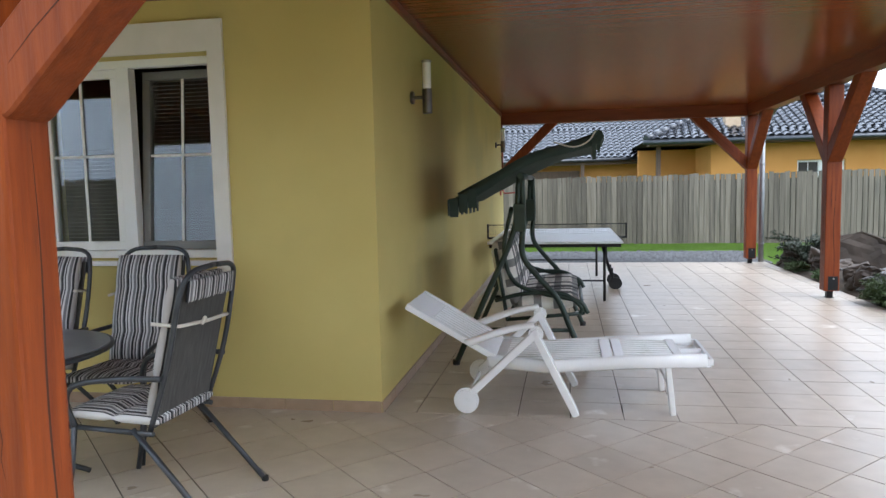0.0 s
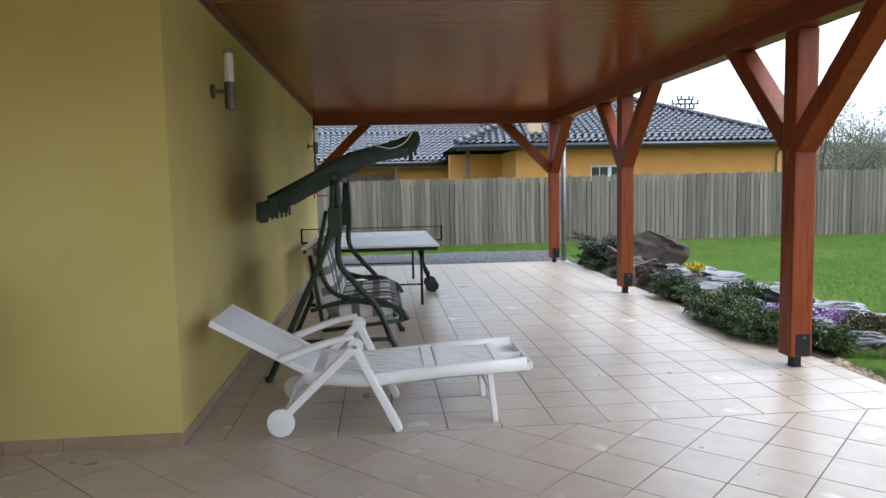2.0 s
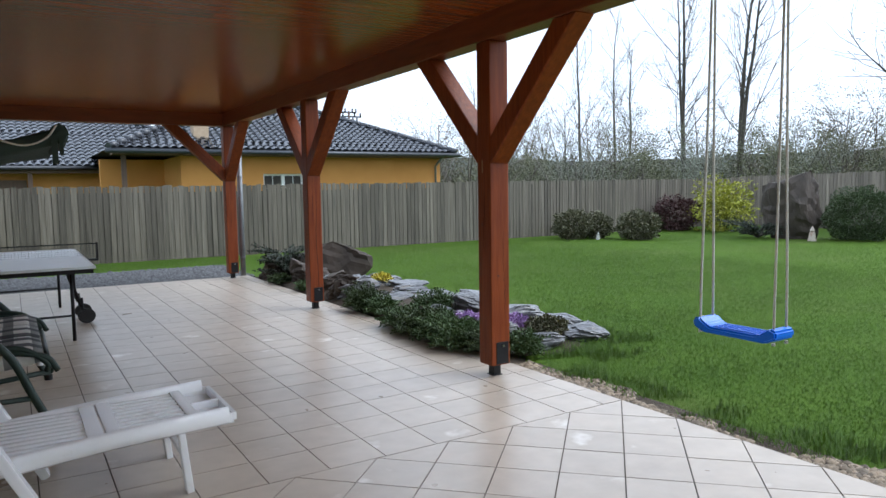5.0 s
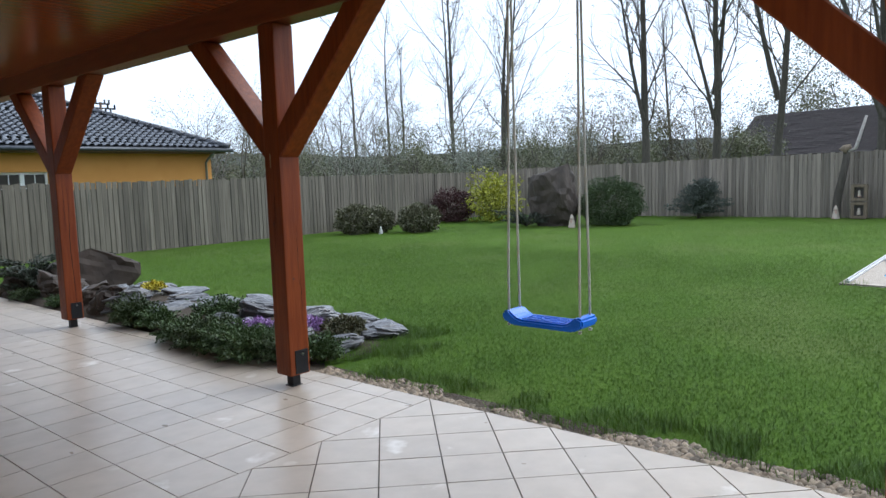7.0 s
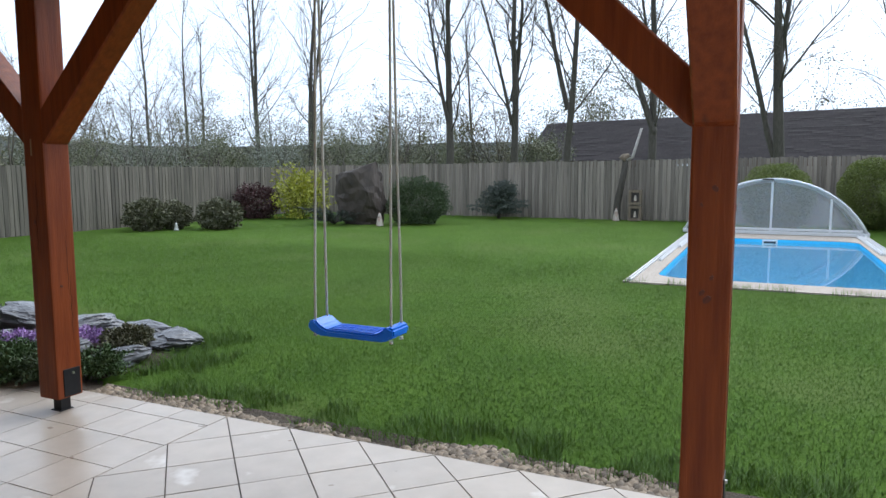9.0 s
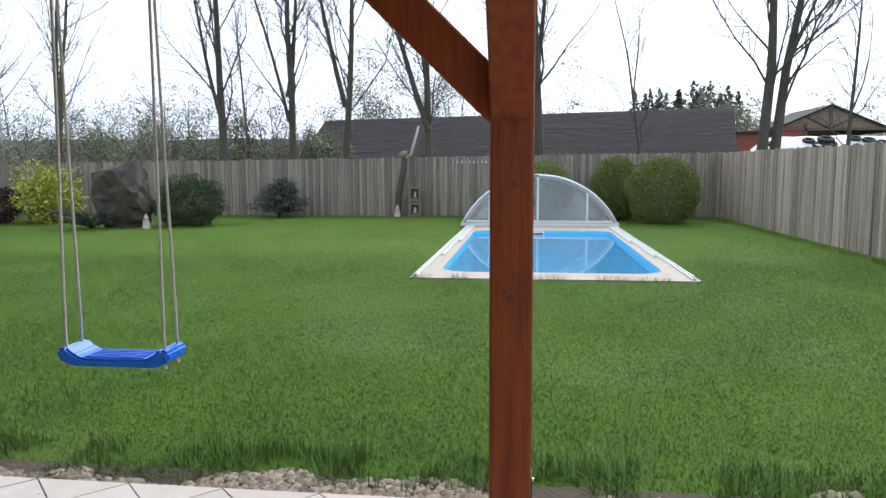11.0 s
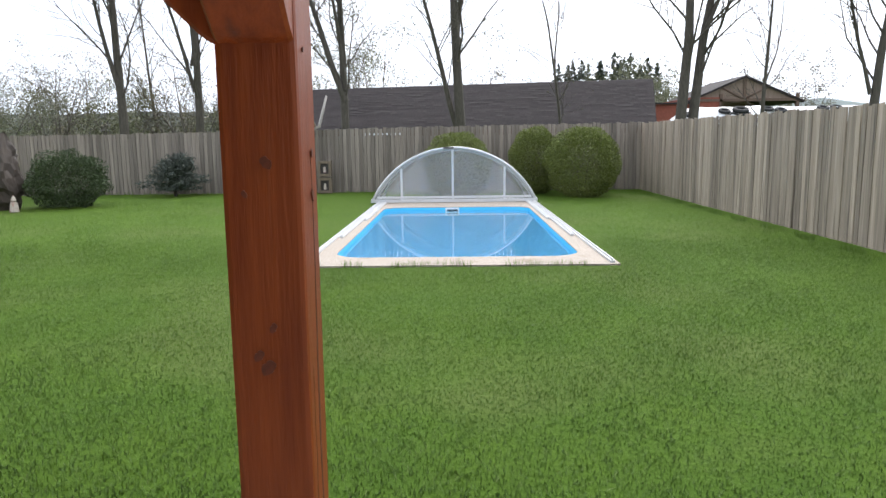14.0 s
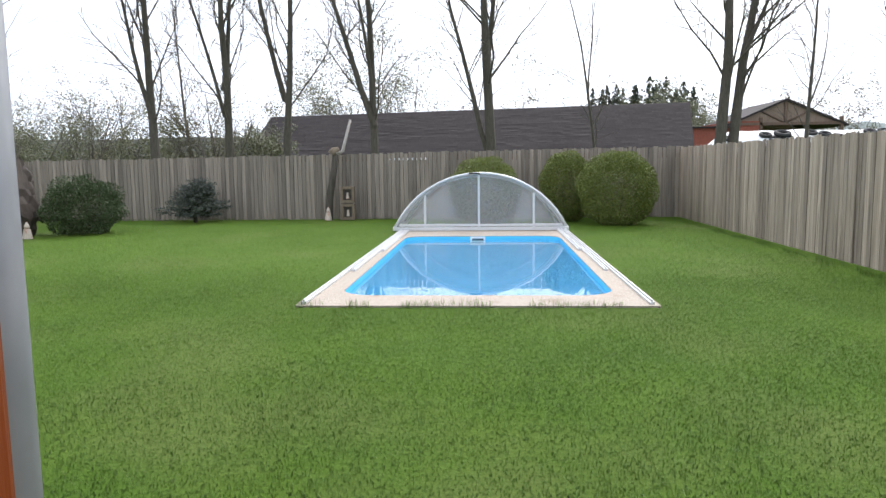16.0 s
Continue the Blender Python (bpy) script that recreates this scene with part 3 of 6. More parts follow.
# plinth tiles along the walls
base = thing("baseboard", 0, 0, 0, "brown ceramic skirting tiles along the yellow walls", "baseboard", kind="structure")
bm = bmesh.new()
box(bm, 0, 0, 0, 0.010, T - 0.004, 0.075, bevel=0.002)
pl_x = part("skirting_tile", bm, PLINTH, base)
pl_x.matrix_basis = pose(WX, WY - 0.01, 0)
for i in range(1, 27):
    o = new("skirting_tile", pl_x.data)
    o.parent, o.matrix_basis = base, pose(WX, WY - 0.01 + i * T, 0)
for i in range(18):
    o = new("skirting_tile", pl_x.data)
    o.parent, o.matrix_basis = base, pose(WX - i * T, WY, 0, 0, 0, -90) @ pose(0, -T, 0) @ pose(0, 0, 0)
    o.matrix_basis = pose(WX - (i + 1) * T, WY, 0, 0, 0, -90)

# ---- posts ----


def brace(axis, sign, w=0.075):
    """A 45-degree brace between post and beam."""
    bm = bmesh.new()
    lo, hi = 1.68, BEAM_Z - 0.001
    prof = [(0.05, lo - 0.02), (0.085, lo), (1.02, hi), (0.79, hi), (0.05, lo + 0.19)]
    vs = []
    for s in (-w, w):
        vs.append([bm.verts.new((sign * (p + 0.02), s, z) if axis == "x" else (s, sign * (p + 0.02), z)) for p, z in prof])
    n = len(prof)
    bm.faces.new(vs[0])
    bm.faces.new(vs[1][::-1])
    for i in range(n):
        bm.faces.new((vs[0][i], vs[1][i], vs[1][(i + 1) % n], vs[0][(i + 1) % n]))
    bmesh.ops.recalc_face_normals(bm, faces=bm.faces[:])
    bmesh.ops.bevel(bm, geom=bm.edges[:], offset=0.008, segments=1, affect="EDGES")
    return bm


def crack(pts, width, depth_axis, off):
    """A drying crack: a thin dark wedge that widens in the middle, lying along a face."""
    bm = bmesh.new()
    n = len(pts)
    rows = []
    for i, (p, z) in enumerate(pts):
        w = width * (0.15 + math.sin(math.pi * i / (n - 1))) * 0.5
        rows.append([bm.verts.new((p + q, off, z) if depth_axis == "y" else (off, p + q, z)) for q in (-w, w)])
    for (a0, b0), (a1, b1) in zip(rows, rows[1:]):
        bm.faces.new((a0, b0, b1, a1))
    thicken(bm, 0.0012)
    return bm


def timber_post(x, y, braces, label, width=0.174, long_crack=0.0, knots=(), peg=False, cracks=4, east_crack=False):
    h = width / 2
    t = thing("timber_post", x, y, 0, label, "post", group="terrace posts")
    bm = bmesh.new()
    box(bm, -h, -h, 0.09, h, h, BEAM_Z - 0.002, bevel=0.012)
    part("post_body", bm, WOOD, t)
    for ax, sg in braces:
        br = part("brace", brace(ax, sg, h - 0.004), WOOD, t, "slanting stained timber brace")
        if ax == "x":
            line = [(sg * (0.11 + 0.075 * q), 1.80 + 0.072 * q + 0.004 * math.sin(2.1 * q)) for q in range(11)]
            part("drying_crack", crack(line, 0.006, "y", -h + 0.0032), CRACK, br)
    rr = random.Random(int(x * 31 + y * 17))
    for k in range(cracks):
        z0, px, ln = rr.uniform(0.2, 1.4), rr.uniform(-0.05, 0.05), rr.uniform(0.25, 0.7)
        line = [(px + 0.004 * math.sin(9 * q + k), z0 + ln * q / 8) for q in range(9)]
        part("drying_crack", crack(line, 0.0026, "x" if k % 2 else "y", -h - 0.0006), CRACK, t, "dark drying crack in the timber")
    if long_crack:
        line = [(0.012 + 0.008 * math.sin(0.55 * q) + 0.002 * math.sin(3.1 * q), 0.16 + long_crack * q / 16) for q in range(17)]
        part("drying_crack", crack(line, 0.007, "y", -h - 0.0008), CRACK, t, "long dark drying crack in the timber")
    if east_crack:
        line = [(0.01 + 0.006 * math.sin(0.6 * q), 0.2 + 1.42 * q / 16) for q in range(17)]
        part("drying_crack", crack(line, 0.007, "x", h + 0.0004), CRACK, t, "long dark drying crack in the timber")
    for face, px, z0, rad in knots:
        bm = bmesh.new()
        ring = []
        for q in range(14):
            a0 = q * math.pi / 7
            rq = rad * (1 + 0.22 * math.sin(2 * a0 + z0 * 9) + 0.1 * math.sin(5 * a0))
            ring.append(bm.verts.new((0, rq * math.cos(a0), rq * 1.2 * math.sin(a0))))
        bm.faces.new(ring)
        thicken(bm, 0.003)
        kn = part("knot", bm, KNOT, t, "dark uneven knot")
        kn.matrix_basis = pose(-h - 0.0012, px, z0) if face == "w" else pose(px, -h - 0.0012, z0, 0, 0, 90)
        if rad > 0.0105:
            part("knot_ring", tube(bmesh.new(), [(-0.001, rad * 0.55 * math.cos(q * math.pi / 6), rad * 0.6 * math.sin(q * math.pi / 6)) for q in range(13)], 0.0013, 4, cap=False), CRACK, kn)
    if peg:
        part("peg", boxes((-h - 0.001, 0.012, 1.60, -h + 0.01, 0.026, 1.70), bevel=0.002), PEGWOOD, t, "pale wooden peg in the joint")
    bm = bmesh.new()
    box(bm, -0.035, -0.035, 0.0, 0.035, 0.035, 0.1, bevel=0.004)
    box(bm, -0.045, -0.045, 0.0, 0.045, 0.045, 0.006)
    sh = part("steel_foot", bm, STEEL_BLACK, t, "black steel post foot")
    bm = bmesh.new()
    box(bm, -0.045, -h - 0.005, 0.10, h - 0.016, -h + 0.004, 0.275, bevel=0.003)
    part("side_plate", bm, STEEL_BLACK, sh)
    part("bolt", cyl(bmesh.new(), (0.018, -h - 0.007, 0.245), 0.009, 0.012, 8, "Y"), STEEL, sh)
    return t


timber_post(POST_X, POST_N, (("x", -1), ("y", -1)), "reddish-brown stained timber corner post beside the rockery")
timber_post(POST_X, POST_2, (("y", 1), ("y", -1)), "reddish-brown stained timber post with a long crack and two braces", long_crack=1.35)
timber_post(POST_X, POST_3, (("y", 1), ("y", -1)), "reddish-brown stained timber post with two braces", peg=True, knots=(("w", 0.02, 1.2, 0.009), ("s", -0.02, 0.8, 0.008)))
timber_post(POST_X + 0.018, POST_S, (("y", 1), ("x", -1)), "reddish-brown stained timber corner post with knots by the lawn", width=0.164, long_crack=1.28, cracks=1,
            knots=(("w", 0.003, 1.004, 0.014), ("w", -0.011, 1.09, 0.008), ("w", 0.022, 1.03, 0.010), ("w", -0.012, 1.433, 0.011), ("w", 0.035, 1.37, 0.006), ("s", 0.02, 1.45, 0.008), ("s", 0.012, 1.36, 0.010), ("s", -0.03, 1.66, 0.005)))
timber_post(-0.197, POST_S, (("x", 1),), "reddish-brown stained timber post beside the dining table", width=0.164, east_crack=True, knots=(("s", 0.03, 0.6, 0.010),))
t = thing("wall_brace", WX, POST_N, 0, "slanting stained timber brace from wall to beam", "brace")
part("brace", brace("x", 1, 0.07), WOOD, t)
part("wall_block", boxes((0, -0.07, 1.55, 0.025, 0.07, BEAM_Z - 0.002), bevel=0.006), WOOD, t)


def downpipe(x, y, top, off):
    t = thing("downpipe", x, y, 0, "grey zinc rain downpipe beside a timber post", "downpipe", group="downpipes")
    bm = tube(bmesh.new(), [(0, 0, 0.02), (0, 0, 1.2), (0, 0, top - 0.42)], 0.045, 14)
    part("pipe", bm, ZINC, t)
    bm = tube(bmesh.new(), curve_pts([(0, 0, top - 0.45), (0, 0, top - 0.38), (off[0] * 0.5, off[1] * 0.5, top - 0.2), (off[0], off[1], top - 0.05), (off[0], off[1], top + 0.02)], 5), 0.045, 14)
    part("elbow", bm, ZINC, t)
    for z in (0.35, 1.75):
        part("clamp", cyl(bmesh.new(), (0, 0, z), 0.051, 0.03, 16), ZINC, t)
    return t


downpipe(POST_X + 0.20, POST_N + 0.06, 2.75, (0.02, -0.75))
downpipe(4.622, -2.84, 2.75, (0.03, -0.12))

# ---- window ----
win = thing("window_1", (WIN[0] + WIN[1]) / 2, WY, WIN[2], "white double casement window with blinds, one sash tilted", "window", kind="structure")
w, hgt = (WIN[1] - WIN[0]) / 2, WIN[3] - WIN[2]


def rim(x0, z0, x1, z1, t, y0, y1, bevel=0.006):
    return boxes((x0, y0, z0, x1, y1, z0 + t), (x0, y0, z1 - t, x1, y1, z1), (x0, y0, z0 + t, x0 + t, y1, z1 - t), (x1 - t, y0, z0 + t, x1, y1, z1 - t), bevel=bevel)


part("plaster_band", boxes((-w - 0.13, -0.025, -0.1, -w, 0.001, hgt + 0.2), (w, -0.025, -0.1, w + 0.11, 0.001, hgt + 0.2), (-w, -0.025, hgt, w, 0.001, hgt + 0.2)), TRIM, win, "raised white plaster band")
part("window_sill", boxes((-w - 0.03, -0.06, -0.035, w + 0.03, 0.14, -0.005), bevel=0.006), WHITE, win, "white window sill")
part("window_frame", rim(-w, 0, w, hgt, 0.055, 0.13, 0.20), WHITE, win)
part("mullion", boxes((-0.05, 0.12, 0.055, 0.05, 0.2, hgt - 0.055), bevel=0.006), WHITE, win)
for sx, tilt in ((-1, 0), (1, 5)):
    bm = rim(0.0, 0.0, w - 0.11, hgt - 0.115, 0.06, 0.0, 0.05)
    s = part("sash", bm, WHITE if sx < 0 else SASH_SHADED, win, "closed sash" if sx < 0 else "tilted open sash, coloured grey for its shade")
    s.matrix_basis = pose(0.053 if sx > 0 else -w + 0.057, 0.145 if sx < 0 else 0.17, 0.058, -tilt, 0, 0)
    sw, shh = w - 0.11, hgt - 0.115
    g = part("pane", boxes((0.055, 0.02, 0.055, sw - 0.055, 0.026, shh - 0.055)), GLASS, s)
    g.visible_shadow = False
    part("glazing_bar", boxes((sw / 2 - 0.009, 0.012, 0.06, sw / 2 + 0.009, 0.019, shh - 0.06), (0.06, 0.012, shh * 0.52, sw - 0.06, 0.019, shh * 0.52 + 0.018)), WHITE, s)
bl = bmesh.new()
for k in range(27):
    box(bl, -w + 0.1, 0.235, 0.06 + k * 0.0275, -0.07, 0.255, 0.062 + k * 0.0275, m=None)
for k in range(46):
    box(bl, 0.1, 0.275, 0.06 + k * 0.0275, w - 0.08, 0.29, 0.062 + k * 0.0275)
part("venetian_blind", bl, BLIND, win, "grey venetian blind")
part("room_lining", boxes((-w - 0.3, 1.6, -0.6, w + 0.3, 1.65, hgt + 0.35), (-w - 0.3, 0.41, -0.6, -w - 0.28, 1.6, hgt + 0.35), (w + 0.28, 0.41, -0.6, w + 0.3, 1.6, hgt + 0.35), (-w - 0.28, 0.41, -0.62, w + 0.28, 1.6, -0.6), (-w - 0.28, 0.41, hgt + 0.35, w + 0.28, 1.6, hgt + 0.37)), OPENING_SHADE, win, "room behind the window, painted near black for its shade")

# ---- wall lamps ----


def wall_lamp(y, z):
    t = thing("wall_lamp", WX, y, z, "steel cylinder wall lamp with white opal top", "wall lamp", group="wall lamps")
    part("rose", cyl(bmesh.new(), (0.012, 0, 0.12), 0.05, 0.024, 20, "X", bevel=0.004), LAMP_STEEL, t)
    part("arm", cyl(bmesh.new(), (0.06, 0, 0.12), 0.014, 0.09, 12, "X"), LAMP_STEEL, t)
    part("lamp_body", cyl(bmesh.new(), (0.13, 0, 0.09), 0.038, 0.19, 24, bevel=0.003), LAMP_STEEL, t)
    part("opal_shade", cyl(bmesh.new(), (0.13, 0, 0.285), 0.034, 0.20, 24), OPAL, t, "white opal glass")
    part("cap", cyl(bmesh.new(), (0.13, 0, 0.395), 0.038, 0.02, 24, bevel=0.003), STEEL, t)


wall_lamp(1.03, 2.06)
wall_lamp(7.6, 2.05)

# ---- terrace furniture ----


def sun_lounger(x, y):
    """White resin lounger: feet at the origin's side, head towards -x."""
    t = thing("sun_lounger", x, y, 0, "white resin sun lounger with raised back and wheels on tiles", "sun lounger")
    W = 0.30
    for s in (-1, 1):
        bm = tube(bmesh.new(), [(0.62, s * W, 0.33), (1.0, s * W, 0.31), (1.5, s * W, 0.335), (2.03, s * W, 0.35)], 0.03, 8)
        bmesh.ops.scale(bm, vec=(1, 0.75, 1.5), space=Matrix.Translation((0, -s * W, -0.33)), verts=bm.verts[:])
        part("side_rail", bm, RESIN, t, smooth=True)
    # bed: long ribs between two cross plates
    for k in range(9):
        yy = -0.245 + 0.49 * k / 8
        part("rib", boxes((0.72, yy - 0.017, 0.335, 1.38, yy + 0.017, 0.352), bevel=0.006), RESIN, t)
        part("rib", boxes((1.50, yy - 0.017, 0.345, 1.85, yy + 0.017, 0.363), bevel=0.006), RESIN, t)
    for x0, x1, z in ((0.60, 0.73, 0.330), (1.37, 1.445, 0.338), (1.452, 1.52, 0.343), (1.84, 1.89, 0.347)):
        part("cross_plate", boxes((x0, -0.29, z, x1, 0.29, z + 0.022), bevel=0.006), RESIN, t)
    # foot end with two trays
    bm = boxes((1.89, -0.3, 0.315, 2.06, 0.3, 0.325), (1.885, -0.3, 0.325, 1.9, 0.3, 0.368), (2.05, -0.29, 0.325, 2.075, 0.29, 0.368), (1.9, -0.012, 0.325, 2.05, 0.012, 0.368), (1.9, -0.3, 0.325, 2.05, -0.28, 0.368), (1.9, 0.28, 0.325, 2.05, 0.3, 0.368), bevel=0.006)
    part("foot_tray", bm, RESIN, t)
    # backrest
    L, ang = 0.70, 29
    br = part("backrest", boxes((-L, -0.31, -0.02, 0, -0.25, 0.02), (-L, 0.25, -0.02, 0, 0.31, 0.02), (-L, -0.25, -0.012, -L + 0.2, 0.25, 0.016), (-0.14, -0.25, -0.012, 0, 0.25, 0.014), bevel=0.009), RESIN, t)
    br.matrix_basis = pose(0.66, 0, 0.35, 0, ang, 0)
    for k in range(8):
        yy = -0.215 + 0.43 * k / 7
        part("back_rib", boxes((-L + 0.19, yy - 0.019, -0.008, -0.13, yy + 0.019, 0.01), bevel=0.005), RESIN, br)
    for s in (-1, 1):
        yy = s * 0.345
        bm = tube(bmesh.new(), curve_pts([(0.48, yy, 0.395), (0.62, yy, 0.48), (0.78, yy, 0.56), (0.93, yy, 0.605)], 5), 0.042, 8, 0.034)
        bmesh.ops.scale(bm, vec=(1, 1.1, 0.6), space=Matrix.Translation((0, -yy, -0.55)), verts=bm.verts[:])
        part("armrest", bm, RESIN, t, smooth=True)
        for a0, b0 in (((0.96, 0.55), (0.47, 0.10)), ((0.92, 0.55), (1.20, 0.0))):
            d = Vector((b0[0] - a0[0], 0, b0[1] - a0[1]))
            bm = bmesh.new()
            box(bm, -0.046, -0.024, 0, 0.046, 0.024, d.length, bevel=0.010, m=Matrix.Translation((a0[0], yy, a0[1])) @ d.to_track_quat("Z", "Y").to_matrix().to_4x4())
            part("leg", bm, RESIN, t)
        part("pivot", cyl(bmesh.new(), (0.94, yy, 0.525), 0.05, 0.052, 20, "Y", bevel=0.008), RESIN, t)
        wh = part("wheel", cyl(bmesh.new(), (0.47, yy + s * 0.03, 0.085), 0.085, 0.045, 28, "Y", bevel=0.012), RESIN, t)
        part("hub", cyl(bmesh.new(), (0.47, yy + s * 0.055, 0.085), 0.022, 0.014, 14, "Y", bevel=0.003), RESIN, wh)
        d = Vector((0.035, 0, -0.33))
        bm = bmesh.new()
        box(bm, -0.034, -0.018, 0, 0.034, 0.018, d.length, bevel=0.007, m=Matrix.Translation((1.79, s * 0.27, 0.33)) @ d.to_track_quat("Z", "Y").to_matrix().to_4x4())
        part("foot_leg", bm, RESIN, t)
    part("axle", cyl(bmesh.new(), (0.47, 0, 0.085), 0.012, 0.66, 10, "Y"), RESIN, t)
    part("leg_stay", boxes((1.80, -0.26, 0.16, 1.83, 0.26, 0.19), bevel=0.006), RESIN, t)
    return t


sun_lounger(0.15, 0.34).scale = (0.965, 1, 1)


def cushion(x0, x1, y0, y1, thick, nx=8, ny=10, tufts=()):
    """A padded cushion in its own plane, plumper in the middle, seamed at the given shares of its length."""
    bm = bmesh.new()
    top, bot = [], []
    for j in range(ny + 1):
        v = j / ny
        rt, rb = [], []
        for i in range(nx + 1):
            u = i / nx
            e = min(1, 5 * min(u, 1 - u) + 0.25) * min(1, 6 * min(v, 1 - v) + 0.25)
            seam = min([1] + [0.35 + abs(v - q) * 9 for q in tufts])
            z = thick * 0.5 * e ** 0.5 * min(1, seam)
            x, y = x0 + (x1 - x0) * u, y0 + (y1 - y0) * v
            rt.append(bm.verts.new((x, y, z)))
            rb.append(bm.verts.new((x, y, -z * 0.8)))
        top.append(rt)
        bot.append(rb)
    for j in range(ny):
        for i in range(nx):
            bm.faces.new((top[j][i], top[j][i + 1], top[j + 1][i + 1], top[j + 1][i]))
            bm.faces.new((bot[j][i], bot[j + 1][i], bot[j + 1][i + 1], bot[j][i + 1]))
    ring_t = top[0] + [r[-1] for r in top[1:]] + top[-1][-2::-1] + [r[0] for r in top[-2:0:-1]]
    ring_b = bot[0] + [r[-1] for r in bot[1:]] + bot[-1][-2::-1] + [r[0] for r in bot[-2:0:-1]]
    n = len(ring_t)
    for i in range(n):
        bm.faces.new((ring_t[i], ring_b[i], ring_b[(i + 1) % n], ring_t[(i + 1) % n]))
    return bm


def garden_chair(x, y, rz, label):
    """Tube chair with a long striped pad; it faces -y in its own frame."""
    t = thing("garden_chair", x, y, 0, label, "chair", group="chairs round the garden table", rz=rz)
    for s in (-1, 1):
        part("back_tube", tube(bmesh.new(), curve_pts([(s * 0.23, -0.02, 0.41), (s * 0.235, 0.09, 0.72), (s * 0.225, 0.16, 1.02), (s * 0.17, 0.19, 1.12), (0, 0.2, 1.14)], 5), 0.013, 8), FRAME_GREY, t)
        part("arm", tube(bmesh.new(), curve_pts([(s * 0.26, 0.07, 0.66), (s * 0.275, -0.15, 0.655), (s * 0.275, -0.36, 0.62), (s * 0.27, -0.42, 0.54), (s * 0.25, -0.40, 0.42)], 5), 0.014, 8), FRAME_GREY, t)
        part("front_leg", tube(bmesh.new(), [(s * 0.25, -0.40, 0.43), (s * 0.255, -0.43, 0.2), (s * 0.26, -0.47, 0.01)], 0.0135, 8), FRAME_GREY, t)
        part("rear_leg", tube(bmesh.new(), [(s * 0.245, -0.10, 0.42), (s * 0.25, 0.10, 0.2), (s * 0.255, 0.27, 0.01)], 0.0135, 8), FRAME_GREY, t)
        part("foot_cap", cyl(bmesh.new(), (s * 0.255, 0.273, 0.012), 0.017, 0.024, 10), RUBBER, t)
        part("seat_rail", tube(bmesh.new(), [(s * 0.24, -0.44, 0.415), (s * 0.24, 0.0, 0.40)], 0.013, 8), FRAME_GREY, t)
    sling = part("back_sling", boxes((-0.215, -0.012, 0.0, 0.215, -0.004, 0.66)), CHAIRBACK, t, "dark mesh back cloth")
    sling.matrix_basis = pose(0, -0.005, 0.42, -14, 0, 0)
    seat = part("seat_cushion", cushion(-0.225, 0.225, -0.46, 0.02, 0.075, tufts=(0.5,)), CHAIRCLOTH, t, "black, white and grey striped pad", smooth=True)
    seat.matrix_basis = pose(0, 0, 0.45, -2, 0, 0)
    back = part("back_cushion", cushion(-0.205, 0.205, 0.0, 0.665, 0.085, tufts=(0.33, 0.66)), CHAIRCLOTH, t, "black, white and grey striped pad", smooth=True)
    back.matrix_basis = pose(0, -0.045, 0.45, 76, 0, 0)
    hood = part("pad_hood", cushion(-0.19, 0.19, 0.0, 0.10, 0.03), CHAIRCLOTH, t, smooth=True)
    hood.matrix_basis = pose(0, 0.172, 0.99, 80, 0, 0)
    bm = tube(bmesh.new(), [(-0.235, 0.02, 0.86), (-0.2, 0.135, 0.87), (0.0, 0.15, 0.875), (0.2, 0.135, 0.885), (0.235, 0.02, 0.90)], 0.009, 6)
    tube(bm, curve_pts([(0.02, 0.15, 0.875), (0.05, 0.17, 0.90), (0.07, 0.165, 0.87)], 4), 0.008, 6)
    part("tie_band", bm, CREAM, t, "white tie band")
    return t


garden_chair(-0.555, -1.449, -93, "grey tube garden chair with striped pad, seen from behind")
garden_chair(-1.27, -0.66, 0, "grey tube garden chair with striped pad under the window")
garden_chair(-1.90, -0.72, -8, "grey tube garden chair with striped pad under the window")

t = thing("garden_table", -1.52, -1.50, 0, "round grey garden table between striped chairs", "table")
part("tabletop", cyl(bmesh.new(), (0, 0, 0.71), 0.52, 0.022, 56, bevel=0.008), TABLETOP, t)
part("rim", tube(bmesh.new(), [(0.52 * math.cos(k * math.pi / 24), 0.52 * math.sin(k * math.pi / 24), 0.705) for k in range(49)], 0.014, 8, cap=False), FRAME_GREY, t)
for k in range(4):
    a = math.pi / 4 + k * math.pi / 2
    part("leg", tube(bmesh.new(), curve_pts([(0.3 * math.cos(a), 0.3 * math.sin(a), 0.69), (0.14 * math.cos(a), 0.14 * math.sin(a), 0.4), (0.24 * math.cos(a), 0.24 * math.sin(a), 0.12), (0.38 * math.cos(a), 0.38 * math.sin(a), 0.012)], 5), 0.014, 8), FRAME_GREY, t)


